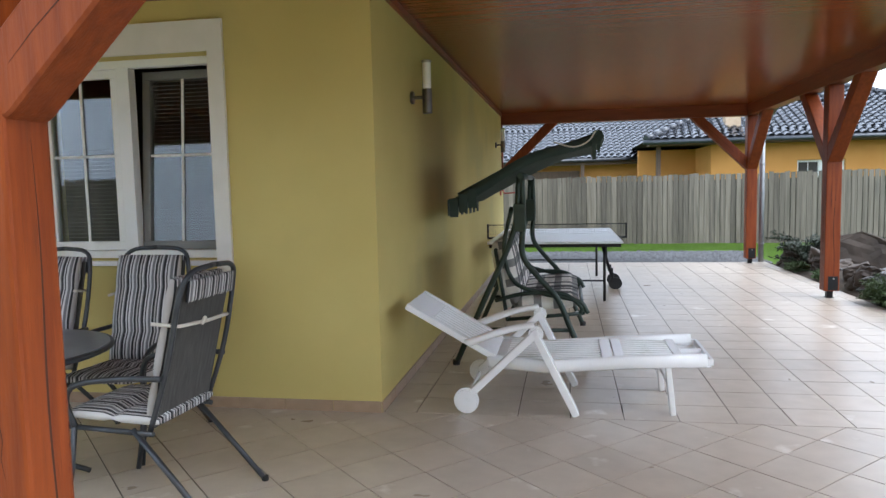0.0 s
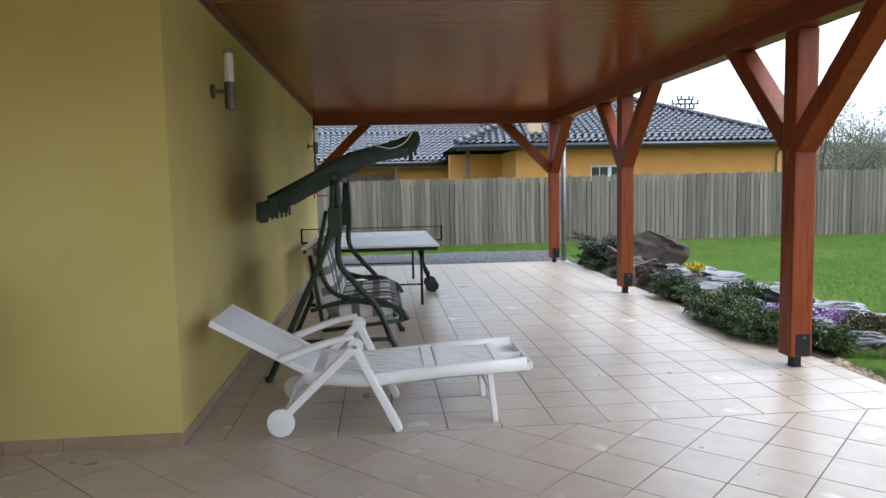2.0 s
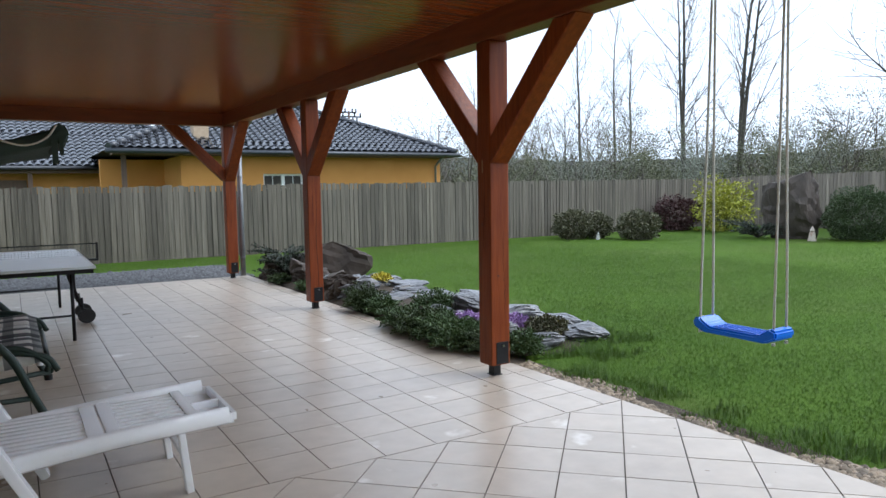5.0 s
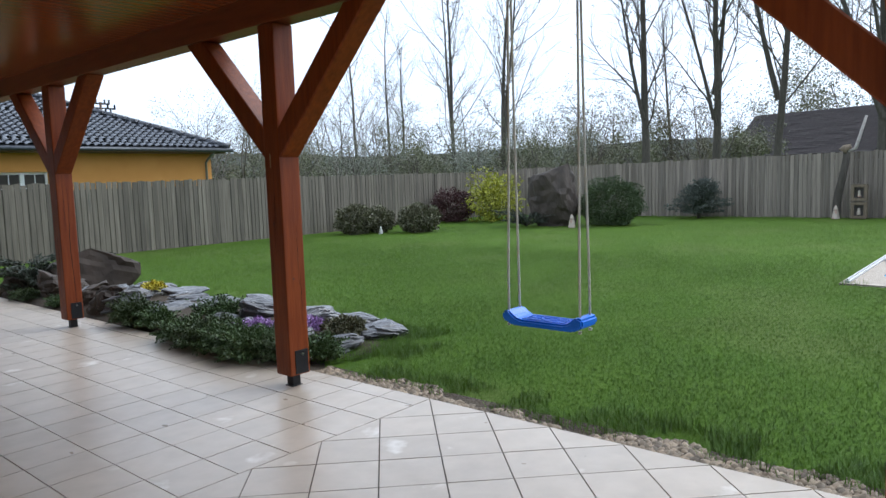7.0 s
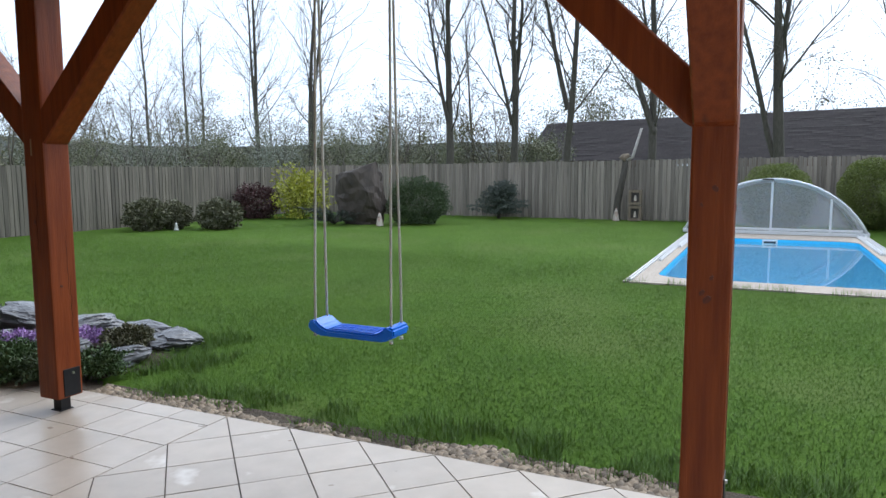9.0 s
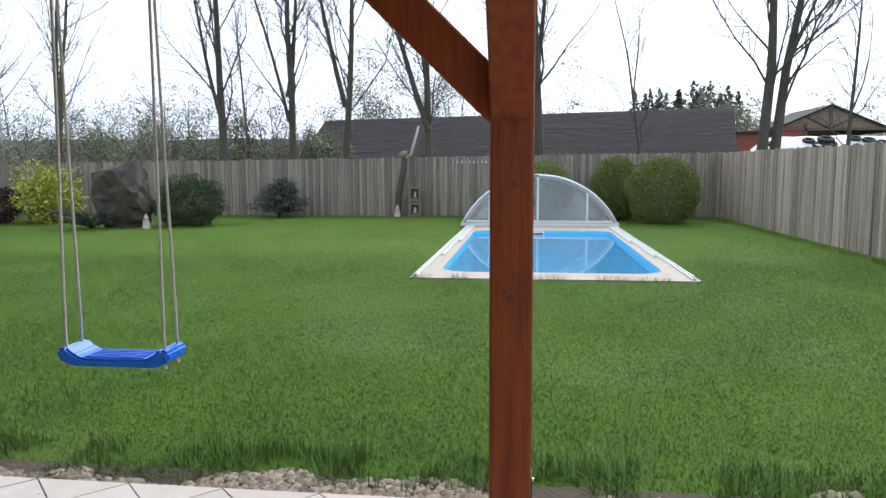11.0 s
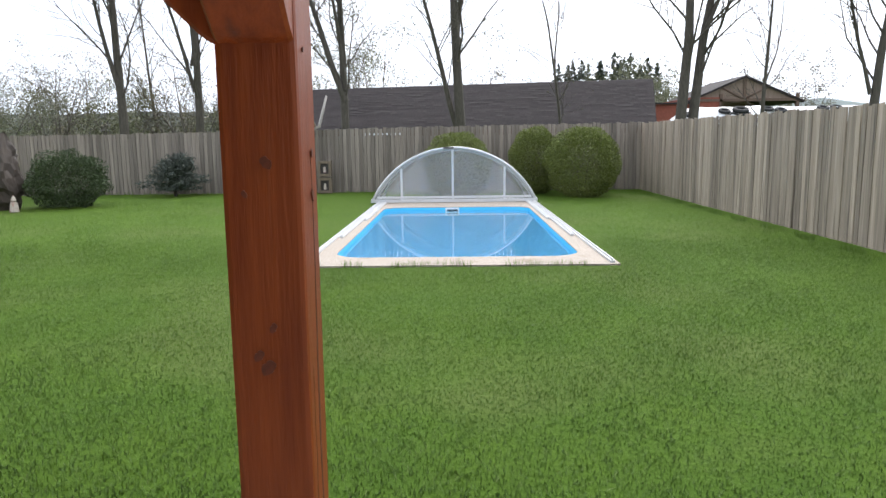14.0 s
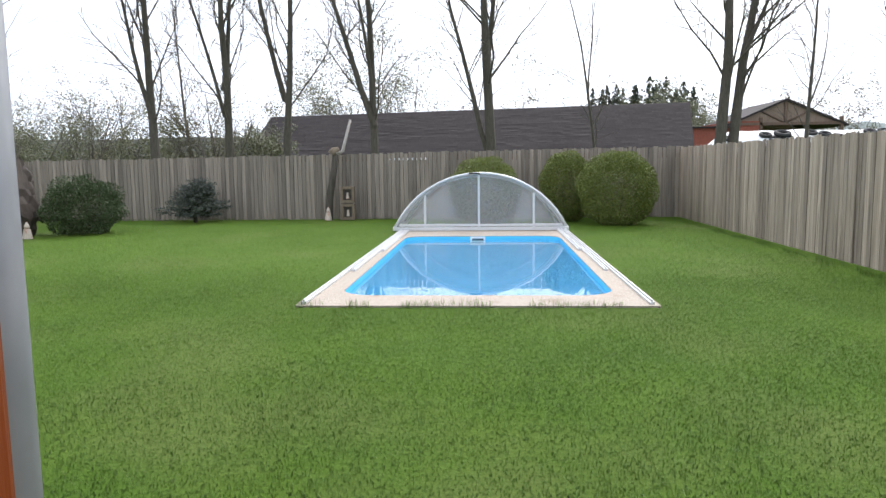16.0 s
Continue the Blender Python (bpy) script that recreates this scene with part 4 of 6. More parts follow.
def garden_swing(x, y):
    """Hollywood swing facing +x, its length along y."""
    t = thing("garden_swing", x, y, 0, "dark green canopied garden swing with checked cushions by the wall", "garden swing")
    L, top = 1.72, (0.53, 1.55)
    for yy in (0.0, L):
        part("rear_leg", tube(bmesh.new(), curve_pts([(-0.02, yy, 0.01), (0.24, yy, 0.58), (0.47, yy, 1.1), (0.52, yy, top[1])], 5), 0.024, 10), FRAME_GREEN, t)
        part("front_leg", tube(bmesh.new(), curve_pts([(1.05, yy, 0.01), (0.92, yy, 0.31), (0.82, yy, 0.55), (0.66, yy, 0.74), (0.54, yy, 0.92), (0.55, yy, 1.2), (0.54, yy, top[1])], 6), 0.024, 10), FRAME_GREEN, t)
        part("tie_bar", tube(bmesh.new(), [(0.11, yy, 0.30), (0.93, yy, 0.30)], 0.017, 8), FRAME_GREEN, t)
        for xx in (-0.02, 1.05):
            part("foot_cap", cyl(bmesh.new(), (xx, yy, 0.02), 0.03, 0.04, 12), RUBBER, t)
        part("leg_band", cyl(bmesh.new(), (0.995, yy, 0.14), 0.029, 0.03, 12), ALU, t)
        part("hanger_sleeve", boxes((0.47, yy - 0.03, 1.1, 0.57, yy + 0.03, 1.33), bevel=0.012), FRAME_GREEN, t)
    part("top_bar", tube(bmesh.new(), [(0.53, -0.03, top[1]), (0.53, L + 0.03, top[1])], 0.025, 10), FRAME_GREEN, t)
    for yy in (0.12, L - 0.12):
        part("seat_hanger", tube(bmesh.new(), curve_pts([(0.45, yy, 1.3), (0.38, yy, 0.95), (0.46, yy, 0.68), (0.70, yy, 0.58), (0.98, yy, 0.52), (1.06, yy, 0.42)], 6), 0.018, 8), FRAME_GREEN, t)
        part("side_arm", tube(bmesh.new(), curve_pts([(0.30, yy, 0.52), (0.55, yy, 0.58), (0.85, yy, 0.58), (1.0, yy, 0.48), (1.0, yy, 0.42)], 6), 0.018, 8), FRAME_GREEN, t)
        part("seat_rail", tube(bmesh.new(), [(0.40, yy, 0.36), (1.02, yy, 0.42)], 0.016, 8), FRAME_GREEN, t)
        part("back_rail", tube(bmesh.new(), [(0.40, yy, 0.36), (0.31, yy, 0.94)], 0.016, 8), FRAME_GREEN, t)
    for p in ((0.40, 0.36), (1.02, 0.42), (0.31, 0.94)):
        part("cross_rail", tube(bmesh.new(), [(p[0], 0.12, p[1]), (p[0], L - 0.12, p[1])], 0.016, 8), FRAME_GREEN, t)
    for k in range(3):
        y0 = 0.14 + k * 0.485
        s = part("seat_cushion", cushion(0.0, 0.53, y0, y0 + 0.47, 0.15, tufts=()), SWINGCLOTH, t, "black and cream checked seat cushion", smooth=True)
        s.matrix_basis = pose(0.46, 0, 0.475, 0, -4, 0)
        b = part("back_cushion", cushion(0.0, 0.56, y0, y0 + 0.47, 0.16, tufts=()), SWINGCLOTH, t, "black and cream checked back cushion", smooth=True)
        b.matrix_basis = pose(0.47, 0, 0.48, 0, -101, 0)
        c = part("cushion_back", cushion(0.0, 0.55, y0 + 0.01, y0 + 0.46, 0.12), CREAM, t, "cream cushion back", smooth=True)
        c.matrix_basis = pose(0.41, 0, 0.46, 0, -101, 0)
    # canopy, tilted up towards the garden
    bm = bmesh.new()
    ny, nx, vs = 10, 12, []
    for i in range(nx + 1):
        u = i / nx
        row = []
        for j in range(ny + 1):
            v = j / ny
            sag = 0.03 * math.sin(math.pi * u) * math.sin(math.pi * v) + 0.012 * math.sin(9 * u + 5 * v)
            row.append(bm.verts.new((-0.02 + 1.16 * u, -0.08 + (L + 0.16) * v, 1.37 + 0.46 * u + 0.09 * math.sin(math.pi * u * 0.9) - sag)))
        vs.append(row)
    for i in range(nx):
        for j in range(ny):
            bm.faces.new((vs[i][j], vs[i + 1][j], vs[i + 1][j + 1], vs[i][j + 1]))
    thicken(bm, 0.07)
    can = part("canopy", bm, CANVAS, t, "sagging dark green canvas canopy", smooth=True)
    part("canopy_hem", tube(bmesh.new(), [(-0.03, -0.08, 1.36), (-0.03, L + 0.08, 1.36)], 0.02, 8), CANVAS, can)
    part("rolled_hem", tube(bmesh.new(), curve_pts([(1.13, -0.08, 1.84), (1.15, 0.5, 1.82), (1.14, L + 0.08, 1.84)], 5), 0.05, 8), CANVAS, can)
    bm = bmesh.new()
    for k in range(14):
        y0 = -0.12 + k * 0.14
        d = 0.12 + 0.03 * math.sin(3 * k)
        box(bm, -0.052, y0 + 0.04, 1.36 - d, -0.044, y0 + 0.16, 1.37)
    for k in range(3):
        box(bm, -0.03 + k * 0.075, -0.093, 1.23 + k * 0.035, 0.035 + k * 0.075, -0.086, 1.38 + k * 0.035)
    part("fringe", bm, CANVAS, can, "ragged canopy fringe")
    part("cord", tube(bmesh.new(), curve_pts([(0.80, -0.10, 1.80), (0.95, -0.11, 1.76), (1.06, -0.11, 1.80), (1.12, -0.10, 1.88)], 6), 0.006, 6), CREAM, can, "loose pale cord")
    part("fringe_tatter", boxes((1.09, -0.10, 1.66, 1.12, -0.07, 1.8), (1.13, -0.1, 1.71, 1.15, -0.07, 1.8)), CANVAS, can)
    for yy in (0.02, L - 0.02):
        part("canopy_rib", tube(bmesh.new(), [(0.02, yy, 1.41), (0.55, yy, 1.68), (1.1, yy, 1.85)], 0.014, 8), FRAME_GREEN, can)
    return t


garden_swing(0.36, 1.2)


def tennis_table(x, y):
    t = thing("table_tennis_table", x, y, 0, "blue-grey table tennis table with net and black steel legs", "table tennis table")
    W, L = 0.7625, 1.37
    for s in (-1, 1):
        y0, y1 = (0.004, L) if s > 0 else (-L, -0.004)
        h = part("table_half", boxes((-W, y0, 0.735, W, y1, 0.76), bevel=0.003), TT_TOP, t)
        part("apron", boxes((-W + 0.02, min(y0, y1) + 0.02, 0.69, -W + 0.05, max(y0, y1) - 0.02, 0.734), (W - 0.05, y0 + 0.02, 0.69, W - 0.02, y1 - 0.02, 0.734), (-W + 0.05, (s * L) - s * 0.05 - 0.015, 0.69, W - 0.05, (s * L) - s * 0.05 + 0.015, 0.734)), STEEL_BLACK, h)
        part("edge_line", boxes((-W, y0, 0.7605, -W + 0.02, y1, 0.7613), (W - 0.02, y0, 0.7605, W, y1, 0.7613), (-W + 0.02, s * L - (0.02 if s > 0 else 0), 0.7605, W - 0.02, s * L + (0 if s > 0 else 0.02), 0.7613), (-0.0015, y0, 0.7605, 0.0015, y1, 0.7613)), WHITE, h, "white playing lines")
        for sx in (-1, 1):
            xx, yy = sx * (W - 0.2), s * (L - 0.12)
            part("leg", tube(bmesh.new(), [(xx, yy, 0.72), (xx, yy, 0.0)], 0.016, 8), STEEL_BLACK, t)
            part("inner_leg", tube(bmesh.new(), [(xx, s * 0.25, 0.72), (xx + sx * 0.13, s * 0.22, 0.2)], 0.016, 8), STEEL_BLACK, t)
            bm = bmesh.new()
            v = [bm.verts.new(p) for p in ((xx, yy - 0.02, 0.73), (xx, yy - s * 0.18, 0.73), (xx, yy, 0.52))]
            bm.faces.new(v)
            thicken(bm, 0.03)
            part("leg_gusset", bm, STEEL_BLACK, t)
            wh = part("wheel", cyl(bmesh.new(), (xx + sx * 0.18, s * 0.22, 0.085), 0.085, 0.05, 24, "Y", bevel=0.012), RUBBER, t)
            part("wheel_fork", tube(bmesh.new(), [(xx + sx * 0.14, s * 0.22, 0.30), (xx + sx * 0.15, s * 0.22, 0.075)], 0.014, 8), STEEL_BLACK, wh)
        part("leg_stretcher", tube(bmesh.new(), [(-W + 0.2, s * (L - 0.12), 0.26), (W - 0.2, s * (L - 0.12), 0.26)], 0.012, 8), STEEL_BLACK, t)
    bm = bmesh.new()
    for k in range(60):
        xx = -W - 0.12 + (2 * W + 0.24) * k / 59
        tube(bm, [(xx, 0, 0.768), (xx, 0, 0.905)], 0.0011, 3)
    for k in range(6):
        tube(bm, [(-W - 0.12, 0, 0.77 + k * 0.025), (W + 0.12, 0, 0.77 + k * 0.025)], 0.0011, 3)
    part("net", bm, NET, t, "dark open table tennis net")
    part("net_tape", boxes((-W - 0.12, -0.004, 0.9, W + 0.12, 0.004, 0.913)), STEEL_BLACK, t)
    for sx in (-1, 1):
        part("net_post", boxes((sx * (W + 0.13) - 0.012, -0.012, 0.72, sx * (W + 0.13) + 0.012, 0.012, 0.92), (min(sx * (W - 0.02), sx * (W + 0.14)), -0.02, 0.70, max(sx * (W - 0.02), sx * (W + 0.14)), 0.02, 0.73), bevel=0.004), STEEL_BLACK, t)
    return t


tennis_table(1.09, 5.74).scale = (1.10, 1, 1)

t = thing("hose_bracket", WX, 8.35, 1.36, "red wall bracket with a thin rod on the house wall", "bracket")
part("plate", boxes((0, -0.05, -0.06, 0.02, 0.05, 0.08), bevel=0.005), RED, t)
part("hook", tube(bmesh.new(), curve_pts([(0.01, 0, 0.05), (0.06, 0, 0.02), (0.10, 0, -0.02), (0.42, 0.02, 0.0)], 5), 0.012, 8), RED, t)


def child_swing(x, y, z):
    """Hanging from the long beam; z is the underside of the seat."""
    t = thing("child_swing", x, y, z, "blue plastic child swing seat on pale ropes under the beam", "swing")
    bm = bmesh.new()
    prof = [(-0.265, 0.085), (-0.225, 0.1), (-0.18, 0.058), (-0.14, 0.042), (0.14, 0.042), (0.18, 0.058), (0.225, 0.1), (0.265, 0.085), (0.265, 0.035), (0.20, 0.0), (-0.20, 0.0), (-0.265, 0.035)]
    a0 = [bm.verts.new((-0.085, p, h * 0.8)) for p, h in prof]
    b0 = [bm.verts.new((0.085, p, h * 0.8)) for p, h in prof]
    bm.faces.new(a0)
    bm.faces.new(b0[::-1])
    n = len(prof)
    for i in range(n):
        bm.faces.new((a0[i], b0[i], b0[(i + 1) % n], a0[(i + 1) % n]))
    bmesh.ops.recalc_face_normals(bm, faces=bm.faces[:])
    bmesh.ops.bevel(bm, geom=bm.edges[:], offset=0.010, segments=2, affect="EDGES")
    seat = part("seat", bm, BLUE, t)
    for k in range(6):
        xx = -0.06 + k * 0.024
        part("grip_rib", boxes((xx - 0.005, -0.14, 0.035, xx + 0.005, 0.14, 0.040), bevel=0.002), BLUE, seat)
    for s in (-1, 1):
        for sx in (-1, 1):
            top = BEAM_Z - z
            part("rope", tube(bmesh.new(), curve_pts([(sx * 0.055, s * 0.235, 0.02), (sx * 0.05, s * 0.234, 0.35), (sx * 0.03, s * 0.228, 1.0), (0.012 * sx, s * 0.222, top)], 5), 0.0075, 6), ROPE, t)
            part("knot", cyl(bmesh.new(), (sx * 0.055, s * 0.235, 0.0), 0.010, 0.014, 8), ROPE, t)
        part("eye_bolt", cyl(bmesh.new(), (0, s * 0.235, BEAM_Z - z - 0.012), 0.018, 0.024, 10), STEEL, t)
    return t


child_swing(POST_X, -1.215, 0.69).scale = (0.95, 0.92, 1)

# ---- fence ----
BOARD_W, BOARD_P = 0.118, 0.122
board_meshes = {m.name: [] for m in (BOARD, BOARD_N, BOARD_E)}
for k, mt in ((k, mt) for k in range(6) for mt in (BOARD, BOARD_N, BOARD_E)):
    bm = bmesh.new()
    box(bm, -BOARD_W / 2, -0.011, 0, BOARD_W / 2, 0.011, 1)
    for vtx in bm.verts:
        vtx.co.y += 0.006 * math.sin(3 * k + 2 * vtx.co.z)
        vtx.co.x += 0.004 * math.sin(5 * k) * vtx.co.z
        if vtx.co.z > 0.5:
            vtx.co.z += 0.006 * math.sin(4.1 * k + 40 * vtx.co.x)
    me = bpy.data.meshes.new("board")
    bm.to_mesh(me)
    bm.free()
    me.materials.append(mt)
    board_meshes[mt.name].append(me)


def fence(p0, p1, h0, h1, label, mt):
    """Upright close boards from p0 to p1, their tops from h0 to h1, with posts and rails behind."""
    p0, p1 = Vector(p0), Vector(p1)
    d = p1 - p0
    rz = math.degrees(math.atan2(d.y, d.x))
    t = thing("fence", p0.x, p0.y, -0.04, label, "fence", group="garden fences", rz=rz)
    n = int(d.length / BOARD_P)
    r = random.Random(int(p0.x * 7 + p0.y * 13))
    for k in range(n):
        h = h0 + (h1 - h0) * k / n + 0.04 + r.uniform(-0.02, 0.02)
        o = new("board", board_meshes[mt.name][r.randrange(6)])
        o.parent = t
        o.matrix_basis = pose(BOARD_P * (k + 0.5), r.uniform(-0.008, 0.008), 0, 0, r.uniform(-0.12, 0.12), 0) @ Matrix.Diagonal((r.uniform(0.82, 1.03), 1, h, 1))
    for k in range(int(d.length / 2.44) + 1):
        part("fence_post", boxes((k * 2.44 - 0.045, 0.06, 0, k * 2.44 + 0.045, 0.15, h0 - 0.1)), mt, t)
    for z in (0.4, 1.45):
        part("rail", boxes((0, 0.022, z, d.length, 0.06, z + 0.09)), mt, t)
    part("backing_board", boxes((0, 0.0125, 0.0, d.length, 0.021, min(h0, h1) - 0.06)), mt, t, "overlapping boards behind the joints")
    for k in range(int(d.length / 2.44)):
        if k % 3 == 1:
            part("joint_strip", boxes((k * 2.44 - 0.02, -0.03, 0.0, k * 2.44 + 0.02, -0.012, h0 + 0.02)), mt, t, "narrow board over a joint")
    return t


FENCE_N, FENCE_E, FENCE_S = 13.5, 24.5, -8.86
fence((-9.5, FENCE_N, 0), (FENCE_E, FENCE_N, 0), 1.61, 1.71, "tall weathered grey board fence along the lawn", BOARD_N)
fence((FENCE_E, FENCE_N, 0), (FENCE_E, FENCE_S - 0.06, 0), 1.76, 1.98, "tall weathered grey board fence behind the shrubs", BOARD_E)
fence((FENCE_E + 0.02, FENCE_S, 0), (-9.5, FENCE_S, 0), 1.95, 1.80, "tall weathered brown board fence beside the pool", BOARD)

# ---- pool ----
px0, px1, py0, py1 = POOL


def ring_outline(x0, x1, y0, y1, r, n=8):
    out = []
    for cx, cy, a0 in ((x1 - r, y1 - r, 0), (x0 + r, y1 - r, 90), (x0 + r, y0 + r, 180), (x1 - r, y0 + r, 270)):
        for k in range(n + 1):
            a = radians(a0 + 90 * k / n)
            out.append((cx + r * math.cos(a), cy + r * math.sin(a)))
    return out


pool = thing("pool", (px0 + px1) / 2, (py0 + py1) / 2, -0.048, "blue lined garden pool with exposed aggregate coping", "pool", kind="structure")
ox, oy = (px0 + px1) / 2, (py0 + py1) / 2
inner = [(x - ox, y - oy) for x, y in ring_outline(px0, px1, py0, py1, 0.42)]
outer = [(x - ox, y - oy) for x, y in ring_outline(11.38, 20.35, -5.22, -1.25, 0.02)]
bm = bmesh.new()
rings = []
for z in (0.03, -0.12):
    rings.append(([bm.verts.new((x, y, z)) for x, y in outer], [bm.verts.new((x, y, z)) for x, y in inner]))
n = len(inner)
for i in range(n):
    j = (i + 1) % n
    (o0, i0), (o1, i1) = rings
    bm.faces.new((o0[i], o0[j], i0[j], i0[i]))
    bm.faces.new((o1[i], o1[j], o0[j], o0[i]))
    bm.faces.new((i0[i], i0[j], i1[j], i1[i]))
part("coping", bm, COPING, pool, "pale exposed aggregate pool edge")
bm = bmesh.new()
levels = [[bm.verts.new((x * s, y * s, z)) for x, y in inner] for z, s in ((0.015, 0.999), (-0.30, 0.995), (-1.4, 0.98))]
for lo, hi in zip(levels[1:], levels):
    for i in range(n):
        j = (i + 1) % n
        bm.faces.new((hi[i], lo[i], lo[j], hi[j]))
bm.faces.new(levels[-1])
bmesh.ops.recalc_face_normals(bm, faces=bm.faces[:])
for f in bm.faces:
    f.normal_flip()
part("liner", bm, LINER, pool, "bright blue pool liner")
bm = bmesh.new()
bm.faces.new([bm.verts.new((x * 0.994, y * 0.994, 0)) for x, y in inner])
bm.normal_update()
if bm.faces[:][0].normal.z < 0:
    bmesh.ops.reverse_faces(bm, faces=bm.faces[:])
wat = part("water", bm, WATER, pool, "still clear pool water")
wat.location.z = -0.05
wat.visible_shadow = False
sk = part("skimmer", rim(-0.16, -0.12, 0.16, 0.06, 0.035, -0.02, 0.02), WHITE, pool, "white skimmer frame")
sk.matrix_basis = pose(px1 - ox - 0.03, py0 + 1.73 - oy, -0.05, 0, 0, 90)
# Near-black sheet in place of the shade in the skimmer's mouth.
part("skimmer_mouth", boxes((-0.125, -0.012, -0.085, 0.125, -0.005, 0.025)), OPENING_SHADE, sk)
for s in (-1, 1):
    yy = (-1.33 if s > 0 else -5.14) - oy
    for k, (x0, x1, off) in enumerate(((11.45, 20.4, 0.0), (13.9, 20.4, 0.09), (16.3, 20.4, 0.16))):
        part("cover_rail", boxes((x0 - ox, yy - s * off - 0.028, 0.03, x1 - ox, yy - s * off + 0.028, 0.06 + 0.004 * k), (x0 - ox, yy - s * off - 0.008, 0.06, x1 - ox, yy - s * off + 0.008, 0.085), bevel=0.004), ALU, pool, "white aluminium cover rail")

# folded cover
cov = thing("pool_cover", 20.25, -3.18, 0.012, "arched clear polycarbonate pool cover pushed to one end", "pool cover")


def arch(half, h, n=20):
    r = (half * half + h * h) / (2 * h)
    a = math.asin(half / r)
    return [(r * math.sin(-a + 2 * a * k / n), r * math.cos(-a + 2 * a * k / n) - (r - h)) for k in range(n + 1)]


for k, (x0, half, h) in enumerate(((0.0, 2.02, 1.28), (0.08, 1.98, 1.25), (0.16, 1.94, 1.22))):
    pts = arch(half, h)
    for xx in (x0, x0 + 2.05):
        part("arch_rib", tube(bmesh.new(), [(xx, y, z + 0.03) for y, z in pts], 0.026, 8), ALU, cov)
    bm = bmesh.new()
    a0 = [[bm.verts.new((xx, y * 0.995, z + 0.025)) for y, z in pts] for xx in (x0, x0 + 2.05)]
    for i in range(len(pts) - 1):
        bm.faces.new((a0[0][i], a0[0][i + 1], a0[1][i + 1], a0[1][i]))
    thicken(bm, 0.008)
    g = part("arch_sheet", bm, POLYCARB, cov, "clear polycarbonate sheet", smooth=True)
    g.visible_shadow = False
    for s in (-1, 1):
        part("foot_rail", boxes((x0, s * half - 0.03, 0.0, x0 + 2.05, s * half + 0.03, 0.07), bevel=0.004), ALU, cov)
pts = arch(2.0, 1.25)
bm = bmesh.new()
bm.faces.new([bm.verts.new((0, y, z + 0.03)) for y, z in pts])
thicken(bm, 0.006)
g = part("end_sheet", bm, POLYCARB, cov, "clear end sheet")
g.visible_shadow = False
bm = bmesh.new()
bm.faces.new([bm.verts.new((2.2, y * 0.9, z * 0.9 + 0.03)) for y, z in pts])
thicken(bm, 0.006)
g = part("end_sheet", bm, POLYCARB, cov, "clear end sheet")
g.visible_shadow = False
for yy, hh in ((1.29, 0.80), (0.03, 1.26), (-1.24, 0.84)):
    part("end_mullion", boxes((-0.02, yy - 0.025, 0.05, 0.02, yy + 0.025, hh), bevel=0.004), ALU, cov)
part("end_sill", boxes((-0.045, -2.05, -0.02, 0.03, 2.05, 0.06), (-0.025, -1.9, 0.075, 0.025, 1.9, 0.13), bevel=0.006), ALU, cov)
part("top_latch", boxes((-0.05, 0.0, 1.29, 0.05, 0.26, 1.325), bevel=0.004), STEEL_BLACK, cov, "black latch")

# ---- plants ----


def blob_points(n, radii, rg, shell=0.35, lumps=0.15, flat_base=True, seed=0.0):
    """Places through the outer shell of a lumpy ellipsoid that stands on z = 0."""
    d = rg.normal(size=(n, 3))
    d /= np.linalg.norm(d, axis=1, keepdims=True)
    lump = np.array([1 + lumps * 2 * (noise.noise(Vector((q[0] * 2.3 + seed, q[1] * 2.3, q[2] * 2.3)))) for q in d])
    r = (1 - shell * rg.random(n) ** 1.6) * lump
    p = d * r[:, None] * np.array(radii)
    p[:, 2] += radii[2] * 0.92
    if flat_base:
        p[:, 2] = np.maximum(p[:, 2], 0.01 + 0.05 * rg.random(n))
    return p, d


def shrub(name, x, y, radii, mt, n, leaf, label, cat="shrub", long=1.2, shell=0.4, lumps=0.15, group="", z=-0.04, twigs=True):
    rg = np.random.default_rng(int(abs(x * 91 + y * 57)) + n)
    t = thing(name, x, y, z, label, cat, group)
    p, d = blob_points(n, radii, rg, shell, lumps, seed=x)
    v, f = leaf_cloud(p, leaf, rg, long=long, out=d)
    mesh_from("foliage", v, f, mt, t)
    if twigs:
        bm = bmesh.new()
        for k in range(9):
            a = k * 2.4
            e = Vector((radii[0] * 0.6 * math.cos(a), radii[1] * 0.6 * math.sin(a), radii[2] * (1.0 + 0.5 * math.sin(k * 1.7))))
            tube(bm, [(0.05 * math.cos(a), 0.05 * math.sin(a), 0), e * 0.5 + Vector((0, 0, 0.05)), e], 0.016, 5, 0.005)
        part("stem", bm, BARK, t)
    return t


shrub("thuja_shrub", 22.6, -3.28, (1.0, 0.95, 0.93), LEAF_THUJA, 30000, 0.024, "clipped round green thuja behind the pool cover", lumps=0.06, group="round thujas")
shrub("thuja_shrub", 23.3, -5.5, (0.85, 0.74, 1.0), LEAF_THUJA, 32000, 0.024, "clipped round green thuja before the fence", lumps=0.06, group="round thujas")
shrub("thuja_shrub", 22.0, -6.65, (1.05, 1.0, 0.98), LEAF_THUJA, 42000, 0.024, "clipped round green thuja beside the fence corner", lumps=0.06, group="round thujas")
shrub("yew_shrub", 20.3, 6.42, (0.9, 0.9, 0.70), LEAF_DARK, 26000, 0.026, "broad dark green evergreen shrub beside a standing rock", group="evergreen shrubs", lumps=0.2)
shrub("heath_shrub", 15.25, 12.0, (0.62, 0.62, 0.45), LEAF_HEATH, 4500, 0.045, "low grey-brown heath shrub before the fence", group="heath shrubs")
